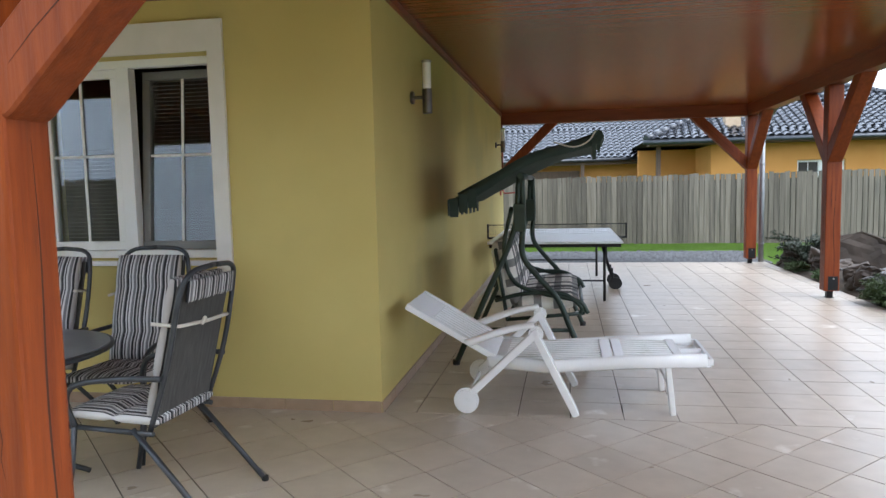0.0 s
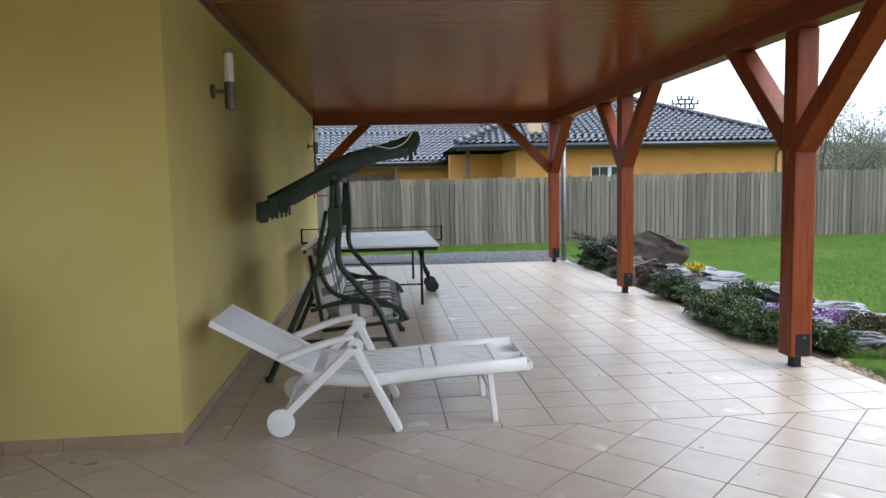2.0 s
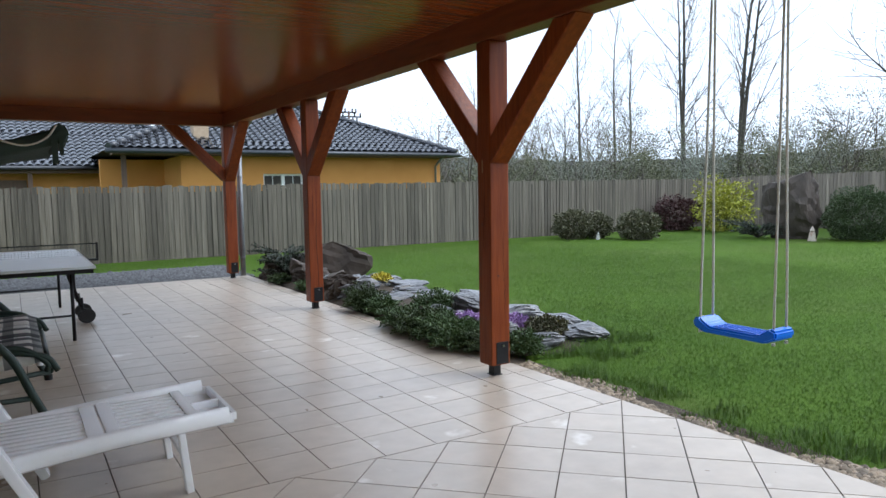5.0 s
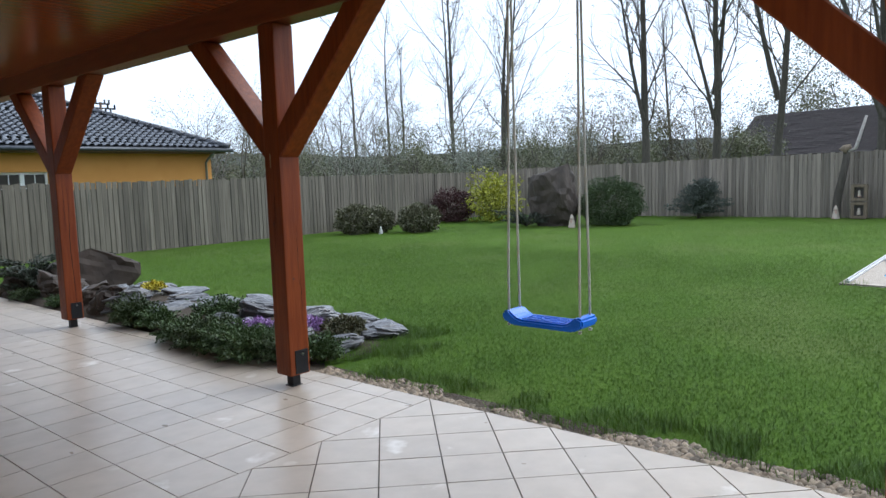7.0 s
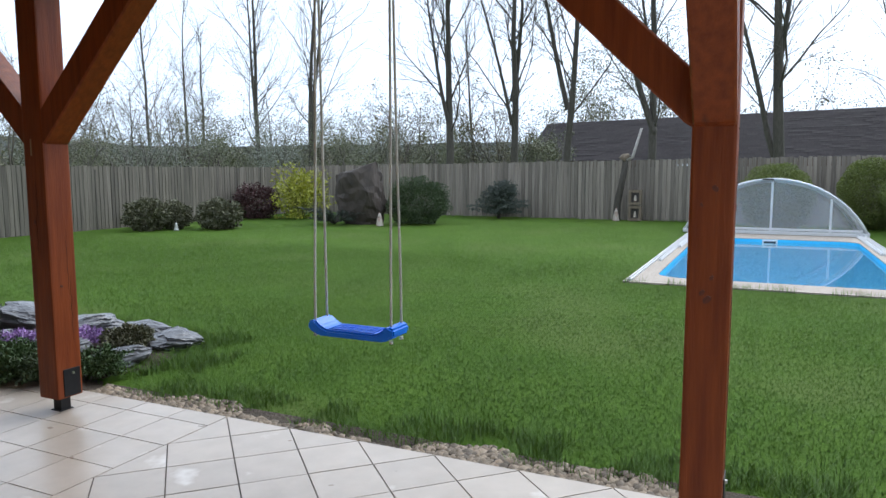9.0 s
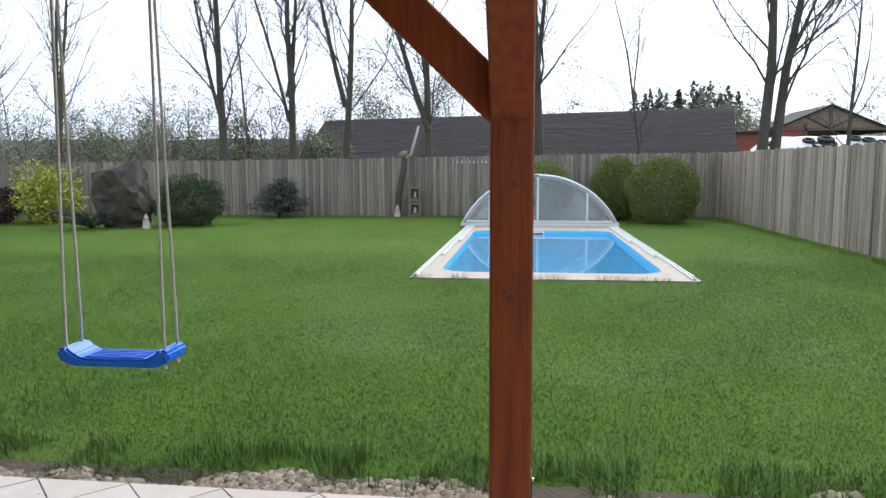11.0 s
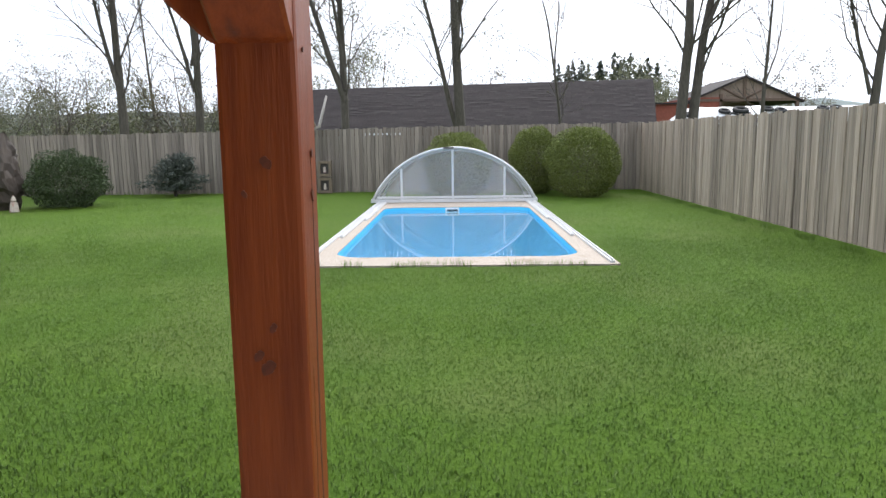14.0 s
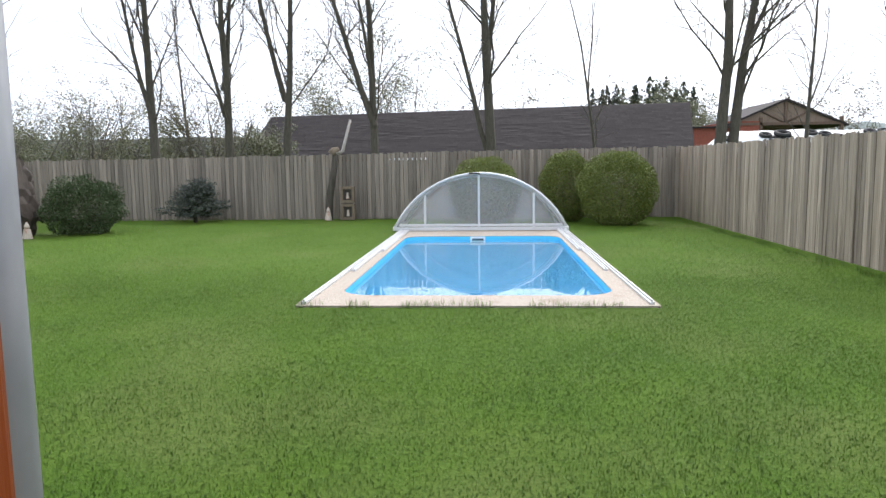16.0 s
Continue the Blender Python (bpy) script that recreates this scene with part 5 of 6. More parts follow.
shrub("heath_shrub", 15.9, 11.75, (0.45, 0.5, 0.40), LEAF_HEATH, 3000, 0.045, "low brownish heath shrub before the fence", group="heath shrubs")
shrub("heath_shrub", 16.4, 10.55, (0.60, 0.60, 0.42), LEAF_HEATH, 4500, 0.045, "low round olive heath shrub on the lawn", group="heath shrubs")
shrub("barberry_shrub", 20.4, 12.6, (0.75, 0.75, 0.58), LEAF_RED, 5500, 0.045, "dark red barberry shrub before the fence", lumps=0.25)
shrub("forsythia", 21.0, 11.2, (0.95, 0.95, 0.88), FORSYTHIA, 4200, 0.055, "yellow-green blossoming forsythia with arching twigs", shell=0.8, lumps=0.35)
shrub("garden_conifer", 19.6, 13.0, (0.5, 0.35, 0.3), LEAF_DARK, 1500, 0.05, "low dark green plant before the fence", lumps=0.3)


def spruce(x, y, h, r):
    """A squat garden spruce: flat tiers of branches above a short bare stem."""
    t = thing("blue_spruce", x, y, -0.04, "small broad grey-green spruce with flat tiers before the fence", "spruce")
    rg = np.random.default_rng(5)
    part("trunk", tube(bmesh.new(), [(0, 0, 0), (0.02, 0, h * 0.4), (0, -0.12, h * 0.75), (0, -0.2, h)], 0.06, 7, 0.008), BARK, t)
    bm, pts, dirs = bmesh.new(), [], []
    for k in range(58):
        u = (k + 0.5) / 58
        z = h * (0.16 + 0.76 * u)
        ln = r * min(1.0, 0.6 + 2.2 * u) * (1 - u ** 1.6) ** 0.6 * rg.uniform(0.6, 1.12) + 0.04
        a = k * 2.399
        e = Vector((ln * math.cos(a), ln * math.sin(a), 0.02 + 0.16 * u + 0.10 * rg.random()))
        base = Vector((0, -0.2 * max(0, u - 0.25), z))
        tube(bm, [base, base + e * 0.5 + Vector((0, 0, -0.04)), base + e], 0.012, 4, 0.004)
        for q in range(190):
            s = rg.uniform(0.12, 1.0)
            w = 0.13 * (1.1 - s) + 0.04
            pts.append(base + e * s + Vector((rg.normal() * w, rg.normal() * w, rg.normal() * 0.03 - 0.02)))
            dirs.append(e.normalized())
    part("branches", bm, BARK, t)
    v, f = leaf_cloud(np.array(pts), 0.026, rg, long=1.7, out=np.array(dirs))
    mesh_from("needles", v, f, LEAF_BLUE, t)


spruce(23.6, 5.08, 1.12, 1.0)


def juniper(x, y, z, r, h, seed, label):
    """Arching branches that spread from one foot, with feathery sprays towards their ends."""
    t = thing("juniper", x, y, z, label, "juniper")
    rg = np.random.default_rng(seed)
    bm, pts, dirs = bmesh.new(), [], []
    for k in range(46):
        a = k * 2.399 + rg.normal() * 0.2
        ln, up = r * rg.uniform(0.55, 1.15), h * rg.uniform(0.25, 1.0)
        line = curve_pts([(0, 0, 0.02), (ln * 0.45 * math.cos(a), ln * 0.45 * math.sin(a), up * 0.75), (ln * math.cos(a), ln * math.sin(a), up * rg.uniform(0.75, 1.05))], 5)
        tube(bm, line, 0.012, 4, 0.003)
        for q in range(95):
            i = min(int(rg.uniform(0.3, 1.0) * (len(line) - 1)), len(line) - 2)
            d = (line[i + 1] - line[i]).normalized()
            c = line[i].lerp(line[i + 1], rg.random())
            pts.append(c + Vector((rg.normal() * 0.03, rg.normal() * 0.03, rg.normal() * 0.018)))
            dirs.append(d)
    part("branches", bm, BARK, t)
    v, f = leaf_cloud(np.array(pts), 0.019, rg, long=2.0, out=np.array(dirs) * 1.4)
    mesh_from("needles", v, f, LEAF_JUNIPER, t)


def rock(name, x, y, z, sx, sy, sz, mt, label, seed, cat="rock", group="", rz=0.0, rough=0.25, sharp=1.0, tilt=(0, 0)):
    """A stone whose faces are broken along flat planes."""
    bm = bmesh.new()
    bmesh.ops.create_icosphere(bm, subdivisions=4, radius=1)
    rg = random.Random(seed)
    planes = []
    for k in range(18):
        d = Vector((rg.gauss(0, 1), rg.gauss(0, 1), rg.gauss(0, 0.8))).normalized()
        planes.append((d, rg.uniform(0.42, 0.8)))
    for v in bm.verts:
        p = v.co.copy()
        for d, c in planes:
            over = p.dot(d) - c
            if over > 0:
                p -= d * over * 0.92
        k = noise.noise(p * 2.2 + Vector((seed, 0, 0))) * 0.2 + noise.noise(p * 6 + Vector((0, seed, 0))) * 0.10
        step = math.floor((p.z + 0.25 * p.x) * 9 + 0.6 * noise.noise(p * 2 + Vector((0, 0, seed)))) / 7
        ledge = (0.30 if sz < 0.3 else 0.10) * noise.noise(Vector((step * 9 + seed, p.x * 1.3, p.y * 1.3)))
        p *= 1.25 + k * rough * 3
        p.x *= 1 + ledge
        p.y *= 1 + ledge
        v.co = Vector((p.x * sx, p.y * sy, p.z * sz))
    lo = min(v.co.z for v in bm.verts)
    for v in bm.verts:
        v.co.z -= lo * 0.8
    ob = part(name, bm, mt)
    ob.matrix_world = pose(x, y, z, tilt[0], tilt[1], rz)
    return tagged(ob, label, cat, group)


juniper(19.1, 8.65, -0.04, 0.95, 0.6, 33, "low spreading dark juniper at the foot of a rock")
rock("standing_rock", 19.6, 8.05, -0.1, 0.75, 0.95, 1.05, BROWNROCK, "large upright brown rock on the lawn", 3, rough=0.3)
rg0 = random.Random(21)
# rockery: soil bed, slabs, boulder
bm = bmesh.new()
bed = ((4.79, 8.9), (4.79, 1.15), (5.1, 1.2), (5.8, 1.4), (6.15, 1.8), (6.2, 3.0), (6.25, 5.5), (6.5, 7.4), (6.3, 8.4), (5.9, 8.9), (5.2, 9.1))
cx, cy = 5.55, 5.0
rings = []
for s, z in ((1.0, -0.05), (0.86, 0.02), (0.6, 0.08), (0.25, 0.12)):
    rings.append([bm.verts.new((cx + (x - cx) * s, cy + (y - cy) * s, z + 0.03 * math.sin(x * 5 + y * 3))) for x, y in bed])
nb = len(bed)
for r0, r1 in zip(rings, rings[1:]):
    for i in range(nb):
        bm.faces.new((r0[i], r0[(i + 1) % nb], r1[(i + 1) % nb], r1[i]))
bm.faces.new(rings[-1])
bmesh.ops.recalc_face_normals(bm, faces=bm.faces[:])
tagged(part("rockery_bed", bm, EARTH), "low dark earth mound of the rockery", "earth", kind="structure")
SLABS = (("s", 5.35, 6.4, 0.03, 0.20, 0.22, 0.13, 10), ("s", 5.27, 5.12, 0.02, 0.34, 0.28, 0.24, 35), ("s", 6.1, 6.5, 0.0, 0.27, 0.22, 0.13, 20), ("s", 5.92, 5.15, 0.04, 0.32, 0.26, 0.15, -30), ("s", 5.62, 4.62, 0.05, 0.30, 0.25, 0.12, -20),
         ("s", 5.3, 4.25, 0.02, 0.38, 0.25, 0.14, -35), ("s", 6.1, 4.5, 0.0, 0.18, 0.18, 0.13, 0), ("s", 5.62, 3.08, 0.02, 0.26, 0.26, 0.23, 50), ("s", 5.92, 2.52, 0.03, 0.29, 0.25, 0.15, -30), ("s", 6.08, 2.05, 0.0, 0.24, 0.2, 0.12, -50),
         ("s", 6.0, 1.65, -0.05, 0.32, 0.24, 0.13, -35), ("s", 5.42, 1.58, -0.04, 0.26, 0.2, 0.14, -40), ("s", 5.3, 3.3, 0.03, 0.27, 0.2, 0.09, -30), ("s", 6.02, 3.4, 0.0, 0.28, 0.24, 0.14, 20), ("s", 5.8, 5.8, 0.03, 0.3, 0.25, 0.15, -15), ("s", 5.65, 3.9, 0.05, 0.28, 0.24, 0.13, 15),
         ("b", 4.98, 8.35, -0.04, 0.22, 0.2, 0.20, 0), ("b", 5.08, 7.2, -0.03, 0.22, 0.2, 0.22, 70), ("b", 5.02, 5.3, -0.04, 0.24, 0.22, 0.24, 30), ("b", 5.3, 6.9, 0.0, 0.25, 0.22, 0.2, 10), ("b", 5.12, 5.9, -0.03, 0.22, 0.2, 0.2, 45))
for k in range(16):                               # smaller stones between the slabs
    y, x, s = rg0.uniform(1.9, 6.6), rg0.uniform(5.25, 6.0), rg0.uniform(0.07, 0.14)
    rock("slate_rock", x, y, 0.02, s * 1.3, s, s * 0.6, SLATE, "small wet grey slate rock in the rockery", 90 + k, group="rockery stones", rz=rg0.uniform(0, 180), rough=0.28, tilt=(rg0.uniform(-20, 20), rg0.uniform(-20, 20)))
for k, (kind, x, y, z, sx, sy, sz, rz) in enumerate(SLABS):
    sz *= 0.72 if kind == "s" else 1.0
    rock("slate_rock", x, y, z, sx, sy, sz, SLATE if kind == "s" else BROWNROCK, "wet layered grey slate rock in the rockery" if kind == "s" else "rounded brown rock in the rockery", 40 + k, group="rockery stones", rz=rz, rough=0.3, tilt=(rg0.uniform(-9, 9), rg0.uniform(-9, 9)))
rock("boulder", 5.92, 7.75, -0.06, 0.66, 0.44, 0.46, BROWNROCK, "large slanting brown boulder in the rockery", 9, rz=-33, rough=0.2, tilt=(0, 20))
juniper(5.22, 8.1, 0.0, 0.58, 0.60, 31, "dark spreading juniper beside the boulder")
juniper(6.2, 8.45, 0.0, 0.34, 0.46, 32, "dark spreading juniper behind the boulder")
for k, (x, y, rx, ry, rz) in enumerate(((4.86, 4.32, 0.24, 0.25, 0.18), (4.93, 3.95, 0.2, 0.22, 0.12), (4.78, 3.1, 0.26, 0.30, 0.13), (4.74, 2.7, 0.27, 0.28, 0.14), (4.74, 2.3, 0.27, 0.28, 0.15), (4.72, 1.95, 0.26, 0.26, 0.15), (4.86, 1.62, 0.24, 0.22, 0.13), (5.06, 1.38, 0.17, 0.15, 0.12),
                                        (5.45, 3.55, 0.27, 0.25, 0.16), (5.05, 2.9, 0.22, 0.22, 0.12), (5.1, 2.1, 0.2, 0.22, 0.11), (4.9, 6.45, 0.13, 0.18, 0.08), (4.9, 7.55, 0.18, 0.34, 0.08), (5.05, 4.65, 0.15, 0.16, 0.10), (5.5, 4.35, 0.12, 0.12, 0.09))):
    shrub("rockery_plant", x, y, (rx * 0.95, ry * 0.95, rz * 0.88), LEAF if k % 3 else LEAF_DARK, int(42000 * rx * ry * 2) + 1500, 0.0145, "low leafy green rockery plant at the terrace edge", "plant", lumps=0.4, shell=0.7, group="rockery plants", z=0.0)
shrub("phlox", 5.24, 2.6, (0.17, 0.2, 0.06), FLOWER_PURPLE, 900, 0.02, "mat of pale purple flowers between rocks", "flowers", lumps=0.3, z=0.07, twigs=False)
shrub("phlox", 5.5, 2.1, (0.16, 0.18, 0.07), FLOWER_PURPLE, 800, 0.02, "mat of pale purple flowers between rocks", "flowers", lumps=0.3, z=0.07, twigs=False)
shrub("alyssum", 5.62, 5.32, (0.13, 0.16, 0.06), FLOWER_YELLOW, 800, 0.02, "clump of bright yellow flowers between rocks", "flowers", lumps=0.3, z=0.2, twigs=False)
shrub("moss_cushion", 5.68, 1.82, (0.22, 0.2, 0.10), LEAF_HEATH, 3200, 0.018, "brownish green moss cushion between rocks", "moss", z=0.02, twigs=False)

# garden ornaments by the fence
# White plates in place of the bright sky showing through gaps in the fence.
t = thing("fence_gap_marks", FENCE_E - 0.05, -0.5, 1.70, "short row of white plates standing for bright gaps in the fence", "clips")
for k in range(9):
    part("clip", boxes((-0.02, -0.13 * k - 0.012 * (k % 3), -0.02, 0.02, -0.13 * k + 0.012, 0.05), bevel=0.003), ALU, t)
t = thing("wooden_shrine", 24.15, 0.85, -0.04, "carved weathered wooden post with two framed boxes before the fence", "ornament")
part("stump", tube(bmesh.new(), curve_pts([(0, 0.45, 0), (0.02, 0.42, 0.6), (-0.03, 0.30, 1.2), (0.02, 0.22, 1.8), (0, 0.26, 2.02)], 5), 0.12, 9, 0.08), BARK, t)
part("branch", tube(bmesh.new(), [(0, 0.24, 1.9), (0.05, 0.0, 2.0), (0.05, -0.25, 2.9)], 0.06, 7, 0.035), BIRCH, t, "pale birch branch")
part("burl", tube(bmesh.new(), [(0, 0.3, 1.92), (0, 0.24, 2.02), (0.02, 0.1, 2.06)], 0.14, 8, 0.07), OLDWOOD, t)
for z in (0.02, 0.52):
    bx = part("framed_box", rim(-0.20, z, 0.20, z + 0.46, 0.08, -0.10, 0.1), OLDWOOD, t)
    bx.matrix_basis = pose(-0.1, -0.15, 0, 0, 0, 90)
    part("figure_panel", boxes((-0.12, 0.0, z + 0.08, 0.12, 0.03, z + 0.38)), OPENING_SHADE, bx)
    part("carving", cyl(bmesh.new(), (0, 0.04, z + 0.2), 0.05, 0.18, 10, r2=0.03), FIGURE, bx)
for nm, x, y, s, mt, lab in (("garden_figurine", 19.05, 7.05, 0.36, FIGURE, "small painted clay garden figurine by the rock"), ("garden_figurine", 24.0, 1.28, 0.36, FIGURE, "small clay garden figurine by the fence"), ("garden_figurine", 15.55, 11.3, 0.2, CLAYWHITE, "small white clay ornament between shrubs")):
    bm = bmesh.new()
    bmesh.ops.create_cone(bm, cap_ends=True, segments=12, radius1=s * 0.3, radius2=s * 0.2, depth=s * 0.62, matrix=Matrix.Translation((0, 0, s * 0.31)))
    bmesh.ops.create_icosphere(bm, subdivisions=2, radius=s * 0.17, matrix=Matrix.Translation((0, 0, s * 0.74)))
    bmesh.ops.create_cone(bm, cap_ends=True, segments=10, radius1=s * 0.17, radius2=0.01, depth=s * 0.28, matrix=Matrix.Translation((0, 0, s * 0.93)))
    ob = part(nm, bm, mt)
    ob.matrix_world = pose(x, y, -0.03)
    tagged(ob, lab, "figurine", "garden figurines")

# ---- trees beyond the fence ----


def grow(bm, tips, rg, p, d, ln, r, level, spread, up):
    """Adds one limb and the limbs that leave it."""
    n = (6, 4, 2, 1, 1)[min(level, 4)]
    pts, q, dd = [p.copy()], p.copy(), d.copy()
    for k in range(n):
        dd = (dd + Vector((rg.gauss(0, 0.05 + 0.11 * min(level, 2)), rg.gauss(0, 0.05 + 0.11 * min(level, 2)), rg.gauss(0, 0.07) + up * (0.07 if level != 1 else 0.10)))).normalized()
        q = q + dd * ln / n
        pts.append(q.copy())
    tube(bm, pts, r, (8, 5, 3, 3, 3)[min(level, 4)], r * (0.16 if level == 0 else 0.3), cap=False)
    if level >= 4:
        tips.extend(pts[1:])
        return
    kids = (17, 9, 5, 2)[level]
    for k in range(kids):
        s = (0.2 + 0.78 * (k + rg.random()) / kids) if level == 0 else (0.2 + 0.8 * (k + rg.random()) / kids)
        i = min(int(s * n), n - 1)
        b = pts[i].lerp(pts[i + 1], s * n - i)
        axis = (pts[i + 1] - pts[i]).normalized()
        side = axis.cross(Vector((rg.gauss(0, 1), rg.gauss(0, 1), rg.gauss(0, 1)))).normalized()
        sp = spread * rg.uniform(0.7, 1.35) * (1.05 if level == 0 else 1.0)
        nd = (axis * math.cos(sp) + side * math.sin(sp)).normalized()
        grow(bm, tips, rg, b, nd, ln * (rg.uniform(0.17, 0.40) if level == 0 else rg.uniform(0.3, 0.52)) * (1.15 - 0.5 * s if level == 0 else 1), r * (0.22 if level == 0 else 0.42) * (1.15 - 0.5 * s), level + 1, spread * 1.02, up)


def bare_tree(x, y, h, r, seed, label, lean=0.0, stems=(), bud=0.05, z=-0.3):
    """stems: (height at which it leaves the trunk, lean, share of the height, share of the radius)."""
    t = thing("bare_tree", x, y, z, label, "tree", group="bare trees behind the fence")
    rg = random.Random(seed)
    bm, tips = bmesh.new(), []
    grow(bm, tips, rg, Vector((0, 0, 0)), Vector((0, lean, 1)).normalized(), h, r, 0, 0.62, 1.0)
    for z0, ln, hs, rs in stems:
        grow(bm, tips, rg, Vector((0, lean * z0, z0)), Vector((rg.gauss(0, 0.06), ln, 1)).normalized(), h * hs, r * rs, 0, 0.62, 1.0)
    part("trunk", bm, BARK, t, "dark bark trunk with fine bare limbs")
    tips = tips[::3]
    nr = np.random.default_rng(seed)
    tp = np.array([list(q) for q in tips])
    tp = tp[nr.random(len(tp)) < 0.7]
    tp = tp + nr.normal(size=tp.shape) * 0.10
    v, f = leaf_cloud(tp, bud, nr, long=1.1)
    mesh_from("crown", v, f, BUDS, t, "sparse opening spring buds")
    return t


TREES = ((42, 40.6, 17, 0.17, 0, ()), (43, 37.6, 16, 0.15, 0, ()), (42, 30.0, 19, 0.22, 0.02, ((3.5, 0.16, 0.7, 0.7),)), (42, 25.4, 19, 0.23, 0.08, ((3.0, -0.16, 0.75, 0.8),)), (42, 15.1, 20, 0.34, 0.03, ((5.0, 0.18, 0.5, 0.5),)),
         (42, 10.95, 19, 0.31, 0.02, ((4.6, 0.22, 0.6, 0.45), (6.0, -0.10, 0.55, 0.6))), (42, 7.75, 19, 0.28, -0.02, ((5.4, 0.18, 0.6, 0.7),)), (42, 2.85, 19, 0.30, -0.02, ((4.0, 0.34, 0.65, 0.75), (4.6, 0.14, 0.55, 0.5))), (42, -3.65, 21, 0.36, 0.05, ((1.6, 0.36, 0.62, 0.55), (7.0, -0.12, 0.5, 0.5))),
         (42, -9.25, 12, 0.12, 0.12, ((5.5, -0.1, 0.5, 0.5),)), (42, -15.3, 22, 0.40, 0.03, ()), (42.1, -15.95, 21, 0.38, -0.09, ((7.4, -0.55, 0.35, 0.4),)), (42, -19.95, 13, 0.17, 0.01, ((4.6, -0.35, 0.4, 0.4),)), (42, -25.6, 19, 0.34, 0, ((4.0, 0.3, 0.5, 0.4),)), (52, 45, 15, 0.2, 0, ()), (30, 37.5, 9, 0.12, 0.1, ()), (60, 20.5, 15, 0.2, 0, ()))
for k, (x, y, h, r, lean, stems) in enumerate(TREES):
    bare_tree(x, y, h, r * 0.85, 100 + 7 * k, "tall bare dark tree with sparse spring buds behind the fence" if not stems else "tall forked bare dark tree with sparse spring buds", lean, stems)


def bushy_tree(name, x, y, h, rad, mt, n, leaf, label, seed, stems=7, shell=0.8, group="low trees behind the fence"):
    t = thing(name, x, y, -0.3, label, "tree", group)
    rg, nr = random.Random(seed), np.random.default_rng(seed)
    bm, tips = bmesh.new(), []
    for k in range(stems):
        a = 2.4 * k + rg.random()
        tl = rg.uniform(0.15, 0.5)
        grow(bm, tips, rg, Vector((0.2 * math.cos(a), 0.2 * math.sin(a), 0)), Vector((tl * math.cos(a), tl * math.sin(a), 1)).normalized(), h * rg.uniform(0.7, 1.0), 0.08, 2, 0.6, 0.5)
    part("stem", bm, TWIG, t)
    tp = np.array([list(q) for q in tips])
    p = tp[nr.integers(0, len(tp), n)] + nr.normal(size=(n, 3)) * rad * 0.13
    p = p[p[:, 2] > 0.5]
    v, f = leaf_cloud(p, leaf, nr, long=1.0)
    mesh_from("crown", v, f, mt, t)
    return t


TALL = (0.86, 1.0, 1.35)
KINDS = ((BLOSSOM, "low tree in white blossom behind the fence", "blossom_tree"), (LEAF_SPRING, "low tree in pale spring leaf behind the fence", "spring_tree"), (BUDS, "low bare brownish tree behind the fence", "budding_tree"))
LOW = ((31, 29, 5.0, 0), (33, 33, 5.2, 2), (36, 28, 4.6, 1), (38, 33.5, 5.5, 2), (37, 24.0, 5.2, 0), (40, 21.5, 4.8, 1), (44, 20, 5.0, 2), (46, 22.5, 5.4, 0), (47, 18, 4.6, 1), (50, 15, 5.0, 2), (52, 11.5, 4.8, 1), (48, 13.2, 5.4, 2), (27, 31, 4.2, 1), (24, 30, 5.0, 2), (29, 35, 5.6, 0), (21, 30, 4.6, 2),
       (55, 25, 6.5, 2), (56, 31, 6.0, 1), (50, 35, 6.5, 2), (45, 38, 6.5, 1), (40, 44, 6.5, 2), (34, 40, 6, 1), (72, 8.0, 13.5, 1), (73, 4.6, 13.0, 1), (71, 11.0, 11.0, 1), (74, -6, 7.8, 2), (82, -22.5, 9.0, 1), (90, -27, 8, 1), (100, -42, 8, 2), (100, -50, 8, 2))
for k, (x, y, h, kind) in enumerate(LOW):
    mt, lab, nm = KINDS[kind]
    bushy_tree(nm, x, y, h * TALL[kind], h * 0.42, mt, 6500 if kind != 2 else 4000, (0.05 if kind != 2 else 0.045) * max(1.0, x / 32), lab, 300 + k)

# hedge-like scrub belt and far woods, which nobody could count
nr = np.random.default_rng(3)
pts = []
for k in range(420):
    a = nr.uniform(radians(-2), radians(78))
    dist = nr.uniform(58, 95)
    x, y = 2 + dist * math.cos(a), -3 + dist * math.sin(a)
    if y < 20 and x < 75:
        continue
    h = nr.uniform(3.2, 6.0)
    q = nr.normal(size=(330, 3)) * np.array([1.5, 1.5, h * 0.22]) + np.array([x, y, h * 0.40])
    pts.append(q)
pts = np.concatenate(pts)
v, f = leaf_cloud(pts, 0.14, nr, long=1.0)
tagged(mesh_from("far_scrub", v, f, LEAF_HEATH), "brownish green belt of scrub and young woods", "woods", kind="stuff")

rg = random.Random(8)
for k in range(15):
    x, y, h = 150 + rg.uniform(-4, 4), -24.5 - k * 1.45 + rg.uniform(-0.6, 0.6), rg.uniform(16.2, 19.0)
    t = thing("far_spruce", x, y, 0, "distant dark spruce on the skyline", "spruce", group="distant spruces")
    part("trunk", tube(bmesh.new(), [(0, 0, 0), (0, 0, h)], 0.25, 6, 0.05), BARK, t)
    nr2 = np.random.default_rng(k)
    u = nr2.random(1100) ** 0.6
    z = h * (1 - u * 0.9)
    rr = 8.5 * u * np.sqrt(nr2.random(1100)) * (0.75 + 0.35 * np.sin(z * 4))
    a = nr2.random(1100) * 6.283
    v, f = leaf_cloud(np.stack([rr * np.cos(a), rr * np.sin(a), z], 1), 0.5, nr2, long=1.0)
    mesh_from("needles", v, f, NEEDLES, t)

